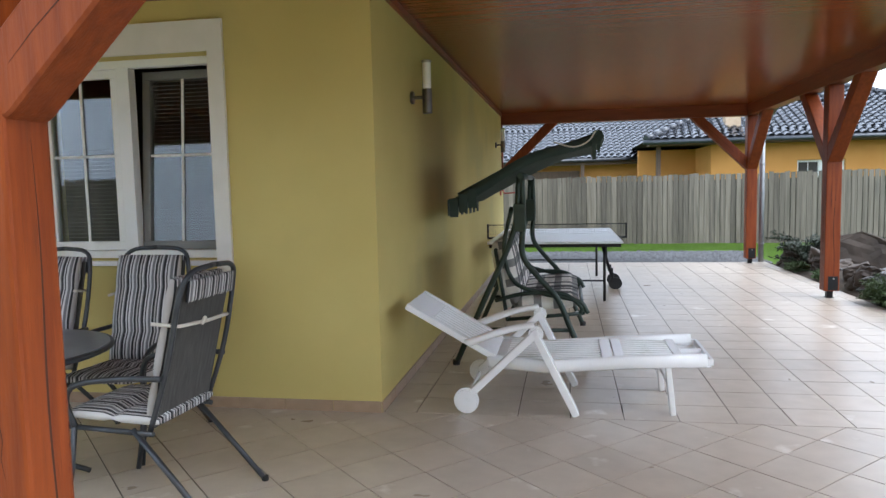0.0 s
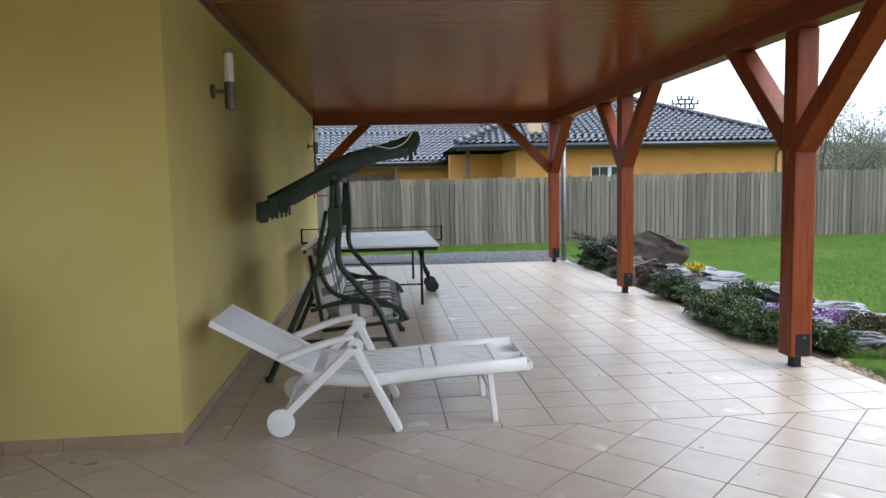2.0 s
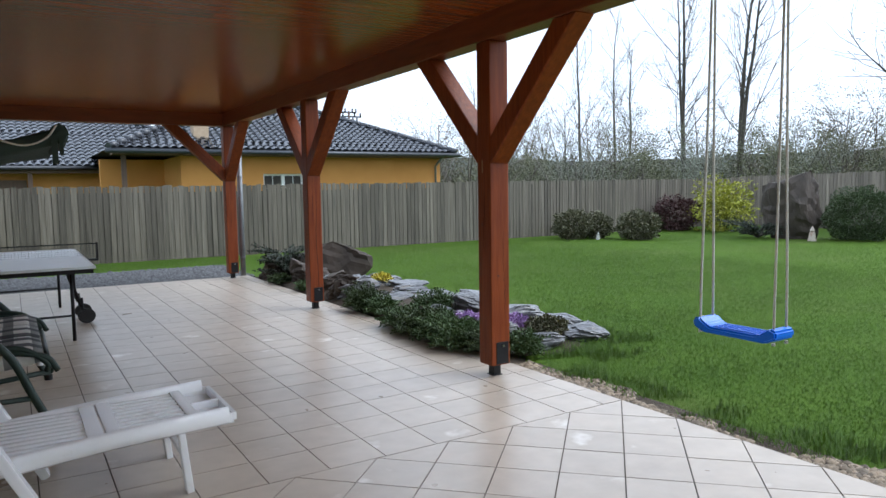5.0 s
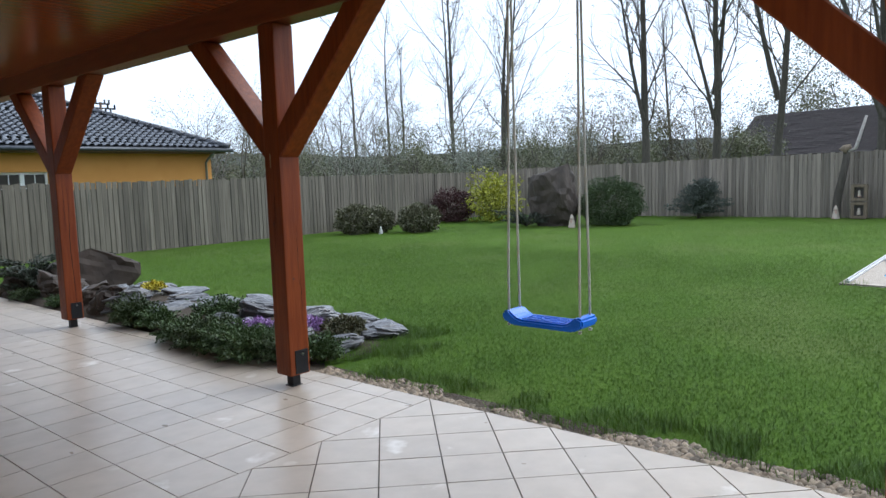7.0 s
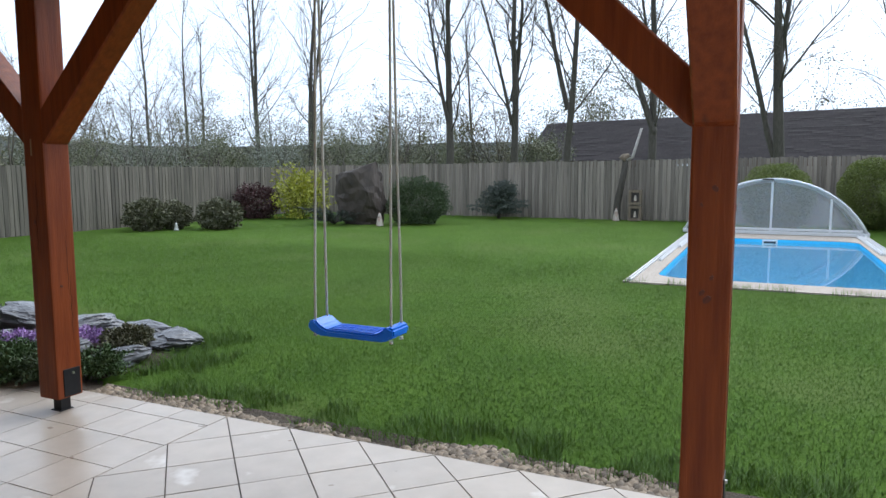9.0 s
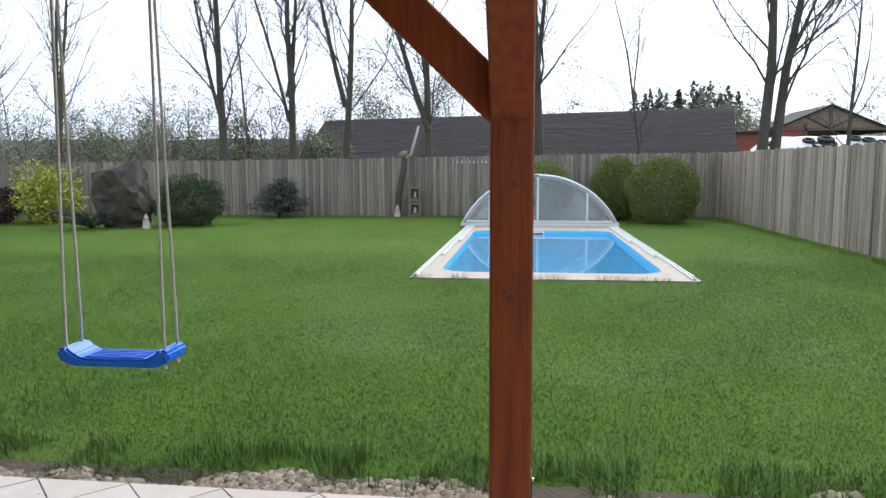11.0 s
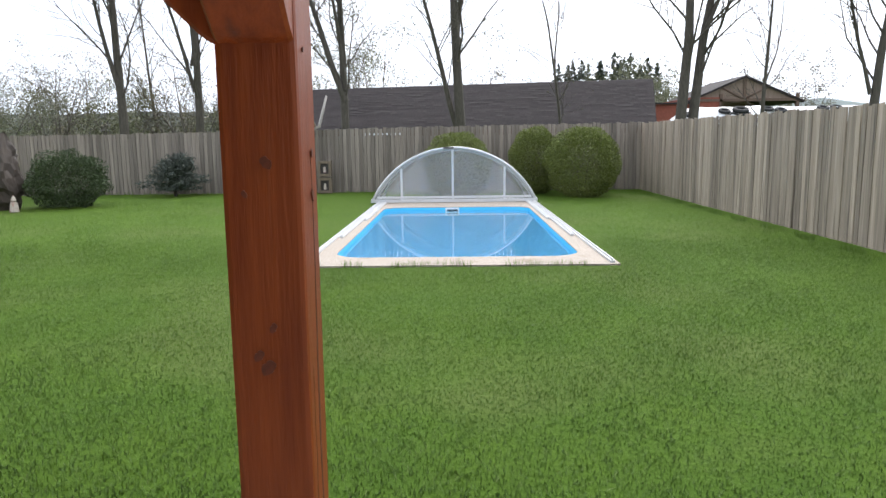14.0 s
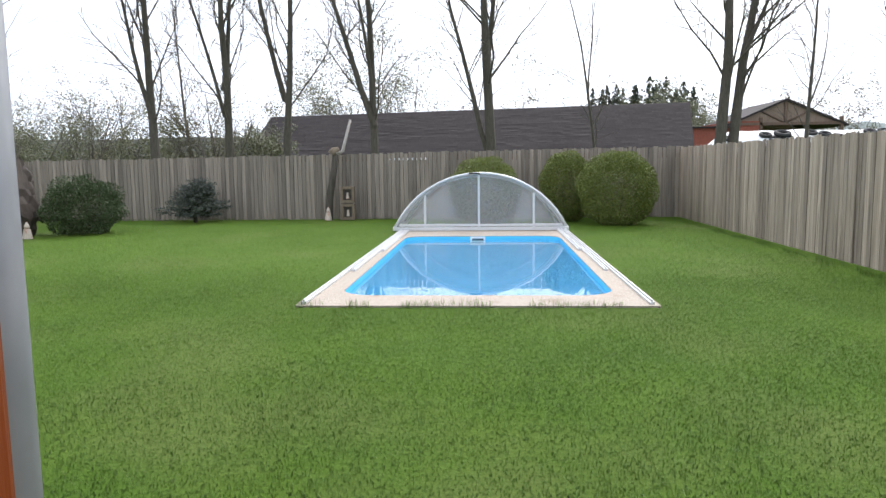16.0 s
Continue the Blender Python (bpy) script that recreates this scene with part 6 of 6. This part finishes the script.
bm = bmesh.new()                                  # wooded hills on the horizon
for q, (dist, hh, seed) in enumerate(((420, 22, 0.0), (520, 32, 9.0))):
    lo, hi = [], []
    for k in range(121):
        a = radians(-60 + 170 * k / 120)
        x, y = dist * math.cos(a), dist * math.sin(a)
        bump = 0.75 + 0.5 * noise.noise(Vector((k * 0.06 + seed, 0, 0))) + 0.05 * noise.noise(Vector((k * 0.9, seed, 0)))
        if a > radians(48):
            bump *= 1 + 0.3 * min(1, (a - radians(48)) / 0.3)
        lo.append(bm.verts.new((x, y, -1)))
        hi.append(bm.verts.new((x * 1.12, y * 1.12, max(3, hh * bump))))
    for k in range(120):
        bm.faces.new((lo[k], lo[k + 1], hi[k + 1], hi[k]))
tagged(part("backdrop", bm, HILL), "far wooded hills on the horizon", "hills", kind="structure")

# ---- barn, shed, silage heap ----
barn = thing("barn", 62, -2.0, 0, "long old barn with a dark shingled roof", "barn")
Y0, Y1, XF, XR, ZE, ZR = -16.6, 16.6, -4.5, 1.0, 2.4, 6.3
bm = bmesh.new()
v = [bm.verts.new(p) for p in ((XF, Y0, ZE), (XF, Y1 + 0.9, ZE), (XR, Y1 + 0.4, ZR - 0.5), (XR, Y0 - 1.1, ZR + 0.1), (XR + 6, Y0 - 1.1, ZE), (XR + 6, Y1 + 0.4, ZE))]
for q in ((0, 1, 2, 3), (3, 2, 5, 4), (0, 3, 4), (1, 5, 2)):
    bm.faces.new([v[i] for i in q])
bmesh.ops.recalc_face_normals(bm, faces=bm.faces[:])
part("roof", bm, BARNROOF, barn, "dark worn shingle roof")
bm = bmesh.new()
rg = random.Random(4)
nrow = 24
for i in range(nrow):
    u0, u1 = i / nrow, (i + 1.08) / nrow
    y, y_end = Y0 - 1.1 * u0 + 0.05, Y1 + 0.4 * u0 - 0.05
    while y < y_end - 0.3:
        yy = min(y + rg.uniform(0.5, 0.9), y_end)
        q = []
        for u, dz in ((u0, 0.015 + rg.uniform(0, 0.025)), (u1, 0.008)):
            for yq in (y, yy - 0.02):
                top = ZR - 0.2 - 0.3 * yq / 17
                q.append(bm.verts.new((XF + (XR - XF) * u - dz, yq, ZE + (top - ZE) * u + dz)))
        bm.faces.new((q[0], q[2], q[3], q[1]))
        y = yy
tagged(part("shingle_field", bm, BARNROOF, barn), kind="stuff")
part("barn_wall", boxes((XF + 0.4, Y0 + 0.4, -0.3, XR + 5.6, Y1 - 0.4, ZE + 0.1)), BARNWOOD, barn)

shed = thing("open_shed", 74, -30.6, 0, "open red farm shed with a dark gabled roof", "shed")
bm = bmesh.new()
v = [bm.verts.new(p) for p in ((-3, 5.6, 4.9), (-3, 0, 7.3), (-3, -5.6, 4.9), (7, 5.6, 4.9), (7, 0, 7.3), (7, -5.6, 4.9))]
bm.faces.new((v[0], v[1], v[4], v[3]))
bm.faces.new((v[1], v[2], v[5], v[4]))
thicken(bm, 0.18)
part("roof", bm, BARNROOF, shed)
for xx in (-2.62, 6.5):
    bm = bmesh.new()
    bm.faces.new([bm.verts.new(p) for p in ((xx, 5.3, 5.0), (xx, 0, 7.25), (xx, -5.3, 5.0))])
    thicken(bm, 0.08)
    part("gable_boarding", bm, GABLEWOOD, shed, "weathered brown gable boarding")
part("lean_to_roof", boxes((-3.2, 4.6, 4.7, 6.8, 8.6, 4.85)), BARNROOF, shed)
part("lean_to_wall", boxes((-2.9, 5.3, 0, -2.7, 8.3, 4.7)), REDBRICK, shed, "red lean-to wall")
part("side_wall", boxes((-2.8, 2.3, 0, 6.8, 5.2, 5.3)), REDBRICK, shed)
part("back_wall", boxes((6.6, -5.2, 0, 6.8, 2.3, 5.3)), BARNWOOD, shed)
for y in (-5.0, 2.2):
    part("shed_post", boxes((-2.9, y - 0.13, 0, -2.6, y + 0.13, 5.6)), BARNWOOD, shed)
part("tie_beam", boxes((-2.9, -5.2, 4.9, -2.65, 5.2, 5.15)), BARNWOOD, shed)
part("king_post", boxes((-2.85, -0.12, 5.15, -2.65, 0.12, 7.0)), BARNWOOD, shed)
for s in (-1, 1):
    part("strut", tube(bmesh.new(), [(-2.75, s * 0.2, 5.2), (-2.75, s * 2.2, 6.2)], 0.1, 6), BARNWOOD, shed)

heap = thing("silage_heap", 54, -27, -0.3, "long silage heap under a white sheet weighted with tyres", "silage heap")
bm = bmesh.new()
nx, ny, vs = 8, 44, []
for j in range(ny + 1):
    y = 10 - 38 * j / ny
    row = []
    for i in range(nx + 1):
        u = i / nx * 2 - 1
        hgt2 = 3.95 * (1 - u * u) ** 0.7 * min(1, 0.25 + 0.28 * j) + 0.18 * noise.noise(Vector((u * 3, y * 0.6, 0)))
        row.append(bm.verts.new((u * 3.2, y, max(hgt2, 0))))
    vs.append(row)
for j in range(ny):
    for i in range(nx):
        bm.faces.new((vs[j][i], vs[j][i + 1], vs[j + 1][i + 1], vs[j + 1][i]))
part("white_sheet", bm, TARP_W, heap, "wrinkled white plastic sheet", smooth=True)
tyre = bmesh.new()
tube(tyre, [(0.42 * math.cos(k * math.pi / 8), 0.42 * math.sin(k * math.pi / 8), 0) for k in range(17)], 0.15, 7, cap=False)
ty = part("tyre", tyre, RUBBER, heap, "old black tyre")
ty.matrix_basis = pose(-1.2, 4.0, 3.7, 0, -20, 0)
rg = random.Random(12)
for k in range(26):
    o = new("tyre", ty.data)
    o.parent = heap
    y = 7.5 - k * 0.75 + rg.uniform(-0.3, 0.3)
    u = rg.uniform(-0.9, -0.25)
    o.matrix_basis = pose(u * 3.2, y, 3.95 * (1 - u * u) ** 0.7 + 0.08, 0, -35 * -u - 10, 0) @ Matrix.Diagonal((0.75, 0.75, 0.75, 1))

hall = thing("far_hall", 130, -70, 0, "distant pale sheet-metal hall", "hall")
part("hall_wall", boxes((0, -9, 0, 20, 14, 6.6)), FARWALL, hall)
bm = bmesh.new()
v = [bm.verts.new(p) for p in ((-0.5, -9.5, 6.6), (-0.5, 2.5, 8.3), (-0.5, 14.5, 6.6), (20, -9.5, 6.6), (20, 2.5, 8.3), (20, 14.5, 6.6))]
for q in ((0, 1, 4, 3), (1, 2, 5, 4), (0, 2, 1)):
    bm.faces.new([v[i] for i in q])
part("hall_roof", bm, FARWALL, hall)

# ---- neighbour's house ----
house = thing("neighbour_house", 0, 20, 0, "orange bungalow with a dark tiled hip roof behind the fence", "house")


def hip_roof(x0, x1, y0, y1, ze, zr, parent, rows, label):
    """A hip roof covered with overlapping pan tiles on the slope that faces the terrace."""
    d = (y1 - y0) / 2
    v = ((x0, y0, ze), (x1, y0, ze), (x1, y1, ze), (x0, y1, ze), (x0 + d, y0 + d, zr), (x1 - d, y0 + d, zr))
    bm = bmesh.new()
    w = [bm.verts.new(p) for p in v]
    for q in ((0, 1, 5, 4), (1, 2, 5), (2, 3, 4, 5), (3, 0, 4), (3, 2, 1, 0)):
        bm.faces.new([w[i] for i in q])
    sk2 = part("roof", bm, ROOFDARK, parent, label)
    V, F = [], []
    pitch = 0.25
    for side in (0, 1):
        for i in range(rows):
            u0, u1 = i / rows, (i + 1.12) / rows
            zz0, zz1 = ze + (zr - ze) * u0, ze + (zr - ze) * min(u1, 1.0)
            q0, q1 = d * u0, d * min(u1, 1.0)
            a, b = (x0 + q0, x1 - q0) if side == 0 else (y0 + q0, y1 - q0)
            n = max(1, int((b - a) / pitch))
            for k in range(n):
                c = a + (b - a) * (k + 0.5) / n
                prof = ((-0.5, 0.0), (-0.2, 0.055), (0.12, 0.05), (0.32, 0.0), (0.5, 0.0))
                o = len(V)
                for dx, dz in prof:
                    for qq, zq, l2 in ((q0, zz0, 0.05), (q1, zz1, 0.015)):
                        if side == 0:
                            V.append((c + dx * pitch, y0 + qq, zq + dz + l2))
                        else:
                            V.append((x1 - qq, c + dx * pitch, zq + dz + l2))
                for s in range(4):
                    F.append((o + 2 * s, o + 2 * s + 2, o + 2 * s + 3, o + 2 * s + 1))
    tl = mesh_from("roof_tiles", V, F, ROOFTILE, sk2)
    tagged(tl, kind="stuff")
    bm = bmesh.new()
    for p, q in ((v[0], v[4]), (v[1], v[5]), (v[4], v[5])):
        p, q = Vector(p), Vector(q)
        n = int((q - p).length / 0.4)
        for k in range(n):
            tube(bm, [p.lerp(q, k / n) + Vector((0, 0, 0.07)), p.lerp(q, (k + 1.1) / n) + Vector((0, 0, 0.05))], 0.11, 7)
    part("ridge_tiles", bm, ROOFTILE, sk2)
    return sk2


hip_roof(3.8, 16.1, -0.4, 9.6, 2.85, 5.0, house, 19, "dark grey glazed pantile hip roof")
part("gutter", tube(bmesh.new(), [(3.7, -0.47, 2.78), (16.2, -0.47, 2.78)], 0.075, 8), FRAME_GREY, house, "dark gutter")
part("soffit", boxes((3.9, -0.35, 2.68, 16.0, 0.3, 2.74)), BARNWOOD, house)


def holed_wall(x0, x1, y, z1, holes, parent):
    rows, at = [], x0
    for a, b, c, d in holes:
        rows += [(at, y, 0, a, y + 0.35, z1), (a, y, 0, b, y + 0.35, c), (a, y, d, b, y + 0.35, z1)]
        at = b
    rows.append((at, y, 0, x1, y + 0.35, z1))
    return part("wall", boxes(*rows), ORANGE, parent, "orange rendered wall")


holed_wall(5.97, 15.75, 0.3, 2.68, ((8.66, 10.12, 1.1, 2.1),), house)
part("side_wall", boxes((5.97, 0.65, 0, 6.27, 9.2, 2.68)), ORANGE, house)
part("side_wall", boxes((15.45, 0.65, 0, 15.75, 9.2, 2.68)), ORANGE, house)
wn = part("window", rim(8.66, 1.1, 10.12, 2.1, 0.07, 0.42, 0.5), WHITE, house, "white window with glazing bars")
part("window_bar", boxes((9.33, 0.41, 1.17, 9.45, 0.5, 2.03), (9.02, 0.44, 1.17, 9.04, 0.47, 2.03), (9.75, 0.44, 1.17, 9.77, 0.47, 2.03), (8.73, 0.44, 1.6, 10.05, 0.47, 1.62)), WHITE, wn)
# Near-black sheet for the pane: the dim room is painted into its colour.
part("pane", boxes((8.71, 0.48, 1.15, 10.07, 0.49, 2.05)), OPENING_SHADE, wn)
part("porch_post", boxes((4.2, 0.15, 0, 4.34, 0.29, 2.68)), BARNWOOD, house)
part("porch_wall", boxes((3.9, 3.2, 0, 5.97, 3.5, 2.68)), ORANGE, house, "shaded orange porch wall")
ch = part("chimney", boxes((6.46, 0.5, 2.9, 6.94, 0.95, 4.4)), BRICKCHIM, house, "pale chimney")
part("chimney_flashing", boxes((6.38, 0.4, 2.85, 7.02, 1.05, 3.2)), ZINC, ch)
part("downpipe", tube(bmesh.new(), [(15.5, -0.42, 2.76), (15.5, 0.1, 2.46), (15.5, 0.22, 2.36), (15.5, 0.22, 0)], 0.045, 8), ZINC, house)
wing = thing("neighbour_wing", 0, 25, 0, "long wing of the orange bungalow with dark pantiles", "house")
hip_roof(-16, 9.5, -0.6, 9.4, 2.46, 5.05, wing, 19, "dark grey glazed pantile hip roof")
part("gutter", tube(bmesh.new(), [(-16, -0.67, 2.42), (4.5, -0.67, 2.42)], 0.075, 8), FRAME_GREY, wing, "dark gutter")
part("wall", boxes((-15, 0.25, 0, 5.5, 0.55, 2.5)), ORANGE, wing, "orange rendered wall")
part("porch_beam", boxes((-15.8, -0.5, 2.24, 4.4, -0.34, 2.38)), BARNWOOD, wing, "brown timber beam under the eaves")
for xx in (-9.0, -5.0, -2.0, 1.85):
    part("porch_post", boxes((xx - 0.07, -0.49, 0, xx + 0.07, -0.35, 2.24)), BARNWOOD, wing)
part("shutter", boxes((-1.9, 0.05, 0.2, 1.75, 0.14, 2.02)), BARNWOOD, wing, "brown timber gate")

# power pole beyond the roofs
t = thing("power_pole", 29.8, 60.2, 0, "power line pole with cross arms beyond the roofs", "pole")
part("pole", tube(bmesh.new(), [(0, 0, 0), (0, 0, 9.2)], 0.16, 8, 0.11), BARNWOOD, t)
for z, wdt in ((8.15, 0.9), (8.6, 1.3), (9.0, 0.8)):
    part("cross_arm", boxes((-wdt, -0.06, z, wdt, 0.06, z + 0.13)), STEEL_BLACK, t)
    for s in (-1, -0.5, 0.5, 1):
        part("insulator", cyl(bmesh.new(), (s * wdt * 0.95, 0, z + 0.28), 0.08, 0.32, 8), STEEL_BLACK, t)

# ---- gravel, pebbles, grass ----


def stones(name, n, area, size, mt, label, keep=None, z=-0.03, seed=1):
    """Loose stones scattered over a stretch, joined into one object."""
    nr = np.random.default_rng(seed)
    c = np.stack([nr.uniform(area[0], area[1], n), nr.uniform(area[2], area[3], n), np.full(n, z)], 1)
    if keep is not None:
        c = c[keep(c)]
    n = len(c)
    unit = np.array([(1, 0, 0), (-1, 0, 0), (0, 1, 0), (0, -1, 0), (0, 0, 1), (0.65, 0.65, 0.35), (-0.65, 0.65, 0.4), (-0.65, -0.65, 0.35), (0.65, -0.65, 0.4)])
    faces = np.array([(4, 0, 5), (4, 5, 2), (4, 2, 6), (4, 6, 1), (4, 1, 7), (4, 7, 3), (4, 3, 8), (4, 8, 0)])
    s = size * nr.uniform(0.5, 1.3, (n, 1, 1)) * nr.uniform(0.7, 1.2, (n, 1, 3)) * np.array([1, 1, 0.75])
    a = nr.uniform(0, 6.283, n)
    p = unit[None] * (1 + nr.normal(size=(n, 9, 3)) * 0.12) * s
    x = p[..., 0] * np.cos(a)[:, None] - p[..., 1] * np.sin(a)[:, None]
    y = p[..., 0] * np.sin(a)[:, None] + p[..., 1] * np.cos(a)[:, None]
    V = np.stack([x, y, p[..., 2]], -1) + c[:, None]
    F = (faces[None] + 9 * np.arange(n)[:, None, None]).reshape(-1, 3)
    return tagged(mesh_from(name, V.reshape(-1, 3), F, mt), label, "gravel", kind="stuff")


def lawn_edge(y):
    """Where the grass begins beyond the pebbles."""
    return 4.885 + 0.08 * np.sin(y * 2.6 + 0.6) + 0.06 * np.sin(y * 6.9) + 0.03 * np.sin(y * 17)


part_bed = boxes((EDGE, -5.6, -0.3, 5.0, 1.2, -0.02))
tagged(part("gravel_strip", part_bed, EARTH), "narrow earth strip under pebbles beside the terrace", "gravel", kind="structure")
stones("pebble_strip", 5200, (EDGE + 0.005, 5.15, -5.5, 1.2), 0.024, PEBBLE, "light brown pebbles along the terrace edge", keep=lambda c: c[:, 0] < lawn_edge(c[:, 1]) + 0.03, z=-0.018, seed=4)
tagged(part("gravel_bed", boxes((-6, 8.95, -0.3, 4.9, 11.3, -0.025)), SLATEGRAVEL), "dark grey gravel bed behind the terrace", "gravel", kind="structure")
stones("gravel_stones", 9000, (-2, 4.9, 8.97, 11.3), 0.035, GRAVELSTONE, "dark grey crushed stones behind the terrace", z=-0.028, seed=5)


def blades(n, area, height, width, nr, keep):
    """Bent grass blades, two faces each: corners and triangles."""
    x, y = nr.uniform(area[0], area[1], n), nr.uniform(area[2], area[3], n)
    if height < 0.05:                                # one stretch fades into the next
        x = x + nr.normal(size=len(x)) * 0.55
        y = y + nr.normal(size=len(y)) * 0.4
    k = keep(x, y)
    x, y = x[k], y[k]
    n = len(x)
    a, lean = nr.uniform(0, 6.283, n), nr.normal(0, 0.8, n)
    tuft = np.array(np.sin(x * 1.7 + np.sin(y * 1.3) * 2) * np.sin(y * 1.9 + np.sin(x * 0.7) * 2))
    h = height * nr.uniform(0.55, 1.35, n) * (1 + 0.25 * tuft)
    w = width * nr.uniform(0.7, 1.3, n)
    dx, dy = np.cos(a), np.sin(a)
    lx, ly = -dy * lean * h, dx * lean * h
    z = np.full(n, -0.04)
    P = [np.stack(q, 1) for q in ((x - dx * w, y - dy * w, z), (x + dx * w, y + dy * w, z), (x + dx * w * 0.7 + lx * 0.4, y + dy * w * 0.7 + ly * 0.4, z + h * 0.6), (x - dx * w * 0.7 + lx * 0.4, y - dy * w * 0.7 + ly * 0.4, z + h * 0.6), (x + lx, y + ly, z + h))]
    V = np.stack(P, 1).reshape(-1, 3)
    if width > 0.003:
        return np.stack((P[0], P[1], P[4]), 1).reshape(-1, 3), np.arange(3 * n).reshape(-1, 3)
    b = 5 * np.arange(n)[:, None]
    return V, np.concatenate([b + [0, 1, 2], b + [0, 2, 3], b + [3, 2, 4]])


def lawn_ok(x, y):
    pool_in = (x > 11.4) & (x < 20.4) & (y > -5.25) & (y < -1.22)
    bed_in = (x < np.interp(y, (1.1, 1.4, 1.8, 3.0, 5.5, 7.4, 8.5, 9.1), (4.9, 5.6, 6.05, 6.1, 6.15, 6.4, 6.1, 5.2))) & (y > 1.1) & (y < 9.1)
    terrace = (x < lawn_edge(y) - 0.03) & (y < 11.4)
    return ~(pool_in | bed_in | terrace) & (y < FENCE_N - 0.05) & (y > FENCE_S + 0.05) & (x < FENCE_E - 0.05)


nr = np.random.default_rng(11)
lawn_parts = []
for n, area, h, w in ((205000, (4.4, 8.5, -8.6, 3.2), 0.018, 0.0025), (380000, (8.5, 13.5, -8.6, 8), 0.013, 0.0036), (300000, (13.5, 24.5, -8.6, 13.5), 0.011, 0.006), (52000, (4.85, 8.5, 3.2, 13.5), 0.022, 0.005), (40000, (8.5, 13.5, 8, 13.5), 0.022, 0.005), (20000, (-3, 5.2, 11.2, 13.5), 0.035, 0.006)):
    lawn_parts.append(blades(n, area, h, w, nr, lawn_ok))
# longer tufts at the terrace edge, the pool and the fence
for n, area in ((9000, (4.85, 5.35, -5.6, 1.3)), (900, (11.30, 11.47, -5.3, -1.2)), (3500, (5.0, 6.6, 0.9, 1.6)), (3500, (6.1, 6.6, 1.5, 8.5)), (3000, (24.2, 24.45, -8.6, 13.4)), (3500, (10, 24.4, -8.6, -8.4))):
    lawn_parts.append(blades(n, area, 0.075, 0.0029, nr, lambda x, y: (np.sin(x * 5 + y * 4.1) + np.sin(y * 9.3 + 1) > -0.4) & (x > lawn_edge(y) - 0.10)))
for k, (V, F) in enumerate(lawn_parts):
    tagged(mesh_from("grass", V, F, GRASS), "short wet green lawn grass", "grass", kind="stuff")

# ---- terrace tiles ----


def clip(poly, nx, ny, c):
    """Keeps the part of an outline where nx * x + ny * y <= c."""
    out = []
    for p, q in zip(poly, poly[1:] + poly[:1]):
        dp, dq = nx * p[0] + ny * p[1] - c, nx * q[0] + ny * q[1] - c
        if dp <= 0:
            out.append(p)
        if dp * dq < 0:
            s = dp / (dp - dq)
            out.append((p[0] + s * (q[0] - p[0]), p[1] + s * (q[1] - p[1])))
    return out


G, TH = 0.0034, 0.008
outlines = []
X0, Y0T = 4.27, SEAM
for i in range(-14, 3):
    for j in range(28):
        x0, y0 = X0 + i * T, Y0T + j * T
        q = [(x0 + G, y0 + G), (x0 + T - G, y0 + G), (x0 + T - G, y0 + T - G), (x0 + G, y0 + T - G)]
        for c in ((1, 0, EDGE), (-1, 0, -WX - 0.011), (0, 1, 8.95)):
            q = clip(q, *c)
            if len(q) < 3:
                break
        else:
            outlines.append(q)
D = T / math.sqrt(2)
for i in range(-46, 12):
    for j in range(-46, 34):
        cx, cy = 4.295 + (i - j) * D, SEAM - (i + j) * D - D
        if cy > SEAM + 0.3 or cy < -5.9 or cx > EDGE + 0.3 or cx < -6.2:
            continue
        g = G * 1.5
        q = [(cx - D + g, cy), (cx, cy - D + g), (cx + D - g, cy), (cx, cy + D - g)]
        for c in ((1, 0, EDGE), (0, 1, SEAM - G), (0, -1, 5.6), (-1, 0, 6.0)):
            q = clip(q, *c)
            if len(q) < 3:
                break
        else:
            outlines.append(q)


def tile_bm(q, mx, my):
    bm = bmesh.new()
    prism(bm, [(x - mx, y - my) for x, y in q], -TH, 0.0)
    return bm


shared, rest, count = {}, [], 0
for q in outlines:
    mx, my = sum(p[0] for p in q) / len(q), sum(p[1] for p in q) / len(q)
    if 1.9 < mx < EDGE and -2.6 < my < 3.6 and count < 300:
        key = tuple(round(v - m, 3) for p in q for v, m in zip(p, (mx, my)))
        if key not in shared:
            me = bpy.data.meshes.new("tile")
            b2 = tile_bm(q, mx, my)
            b2.to_mesh(me)
            b2.free()
            me.materials.append(TILE)
            shared[key] = me
        o = new("tile", shared[key])
        o.parent, o.matrix_basis = floor, pose(mx, my, random.uniform(-0.0006, 0.0006))
        count += 1
    else:
        rest.append(q)
bm = bmesh.new()
for q in rest:
    prism(bm, q, -TH, 0.0)
tagged(part("tile_field", bm, TILE_J, floor, "beige glazed floor tiles"), kind="stuff")
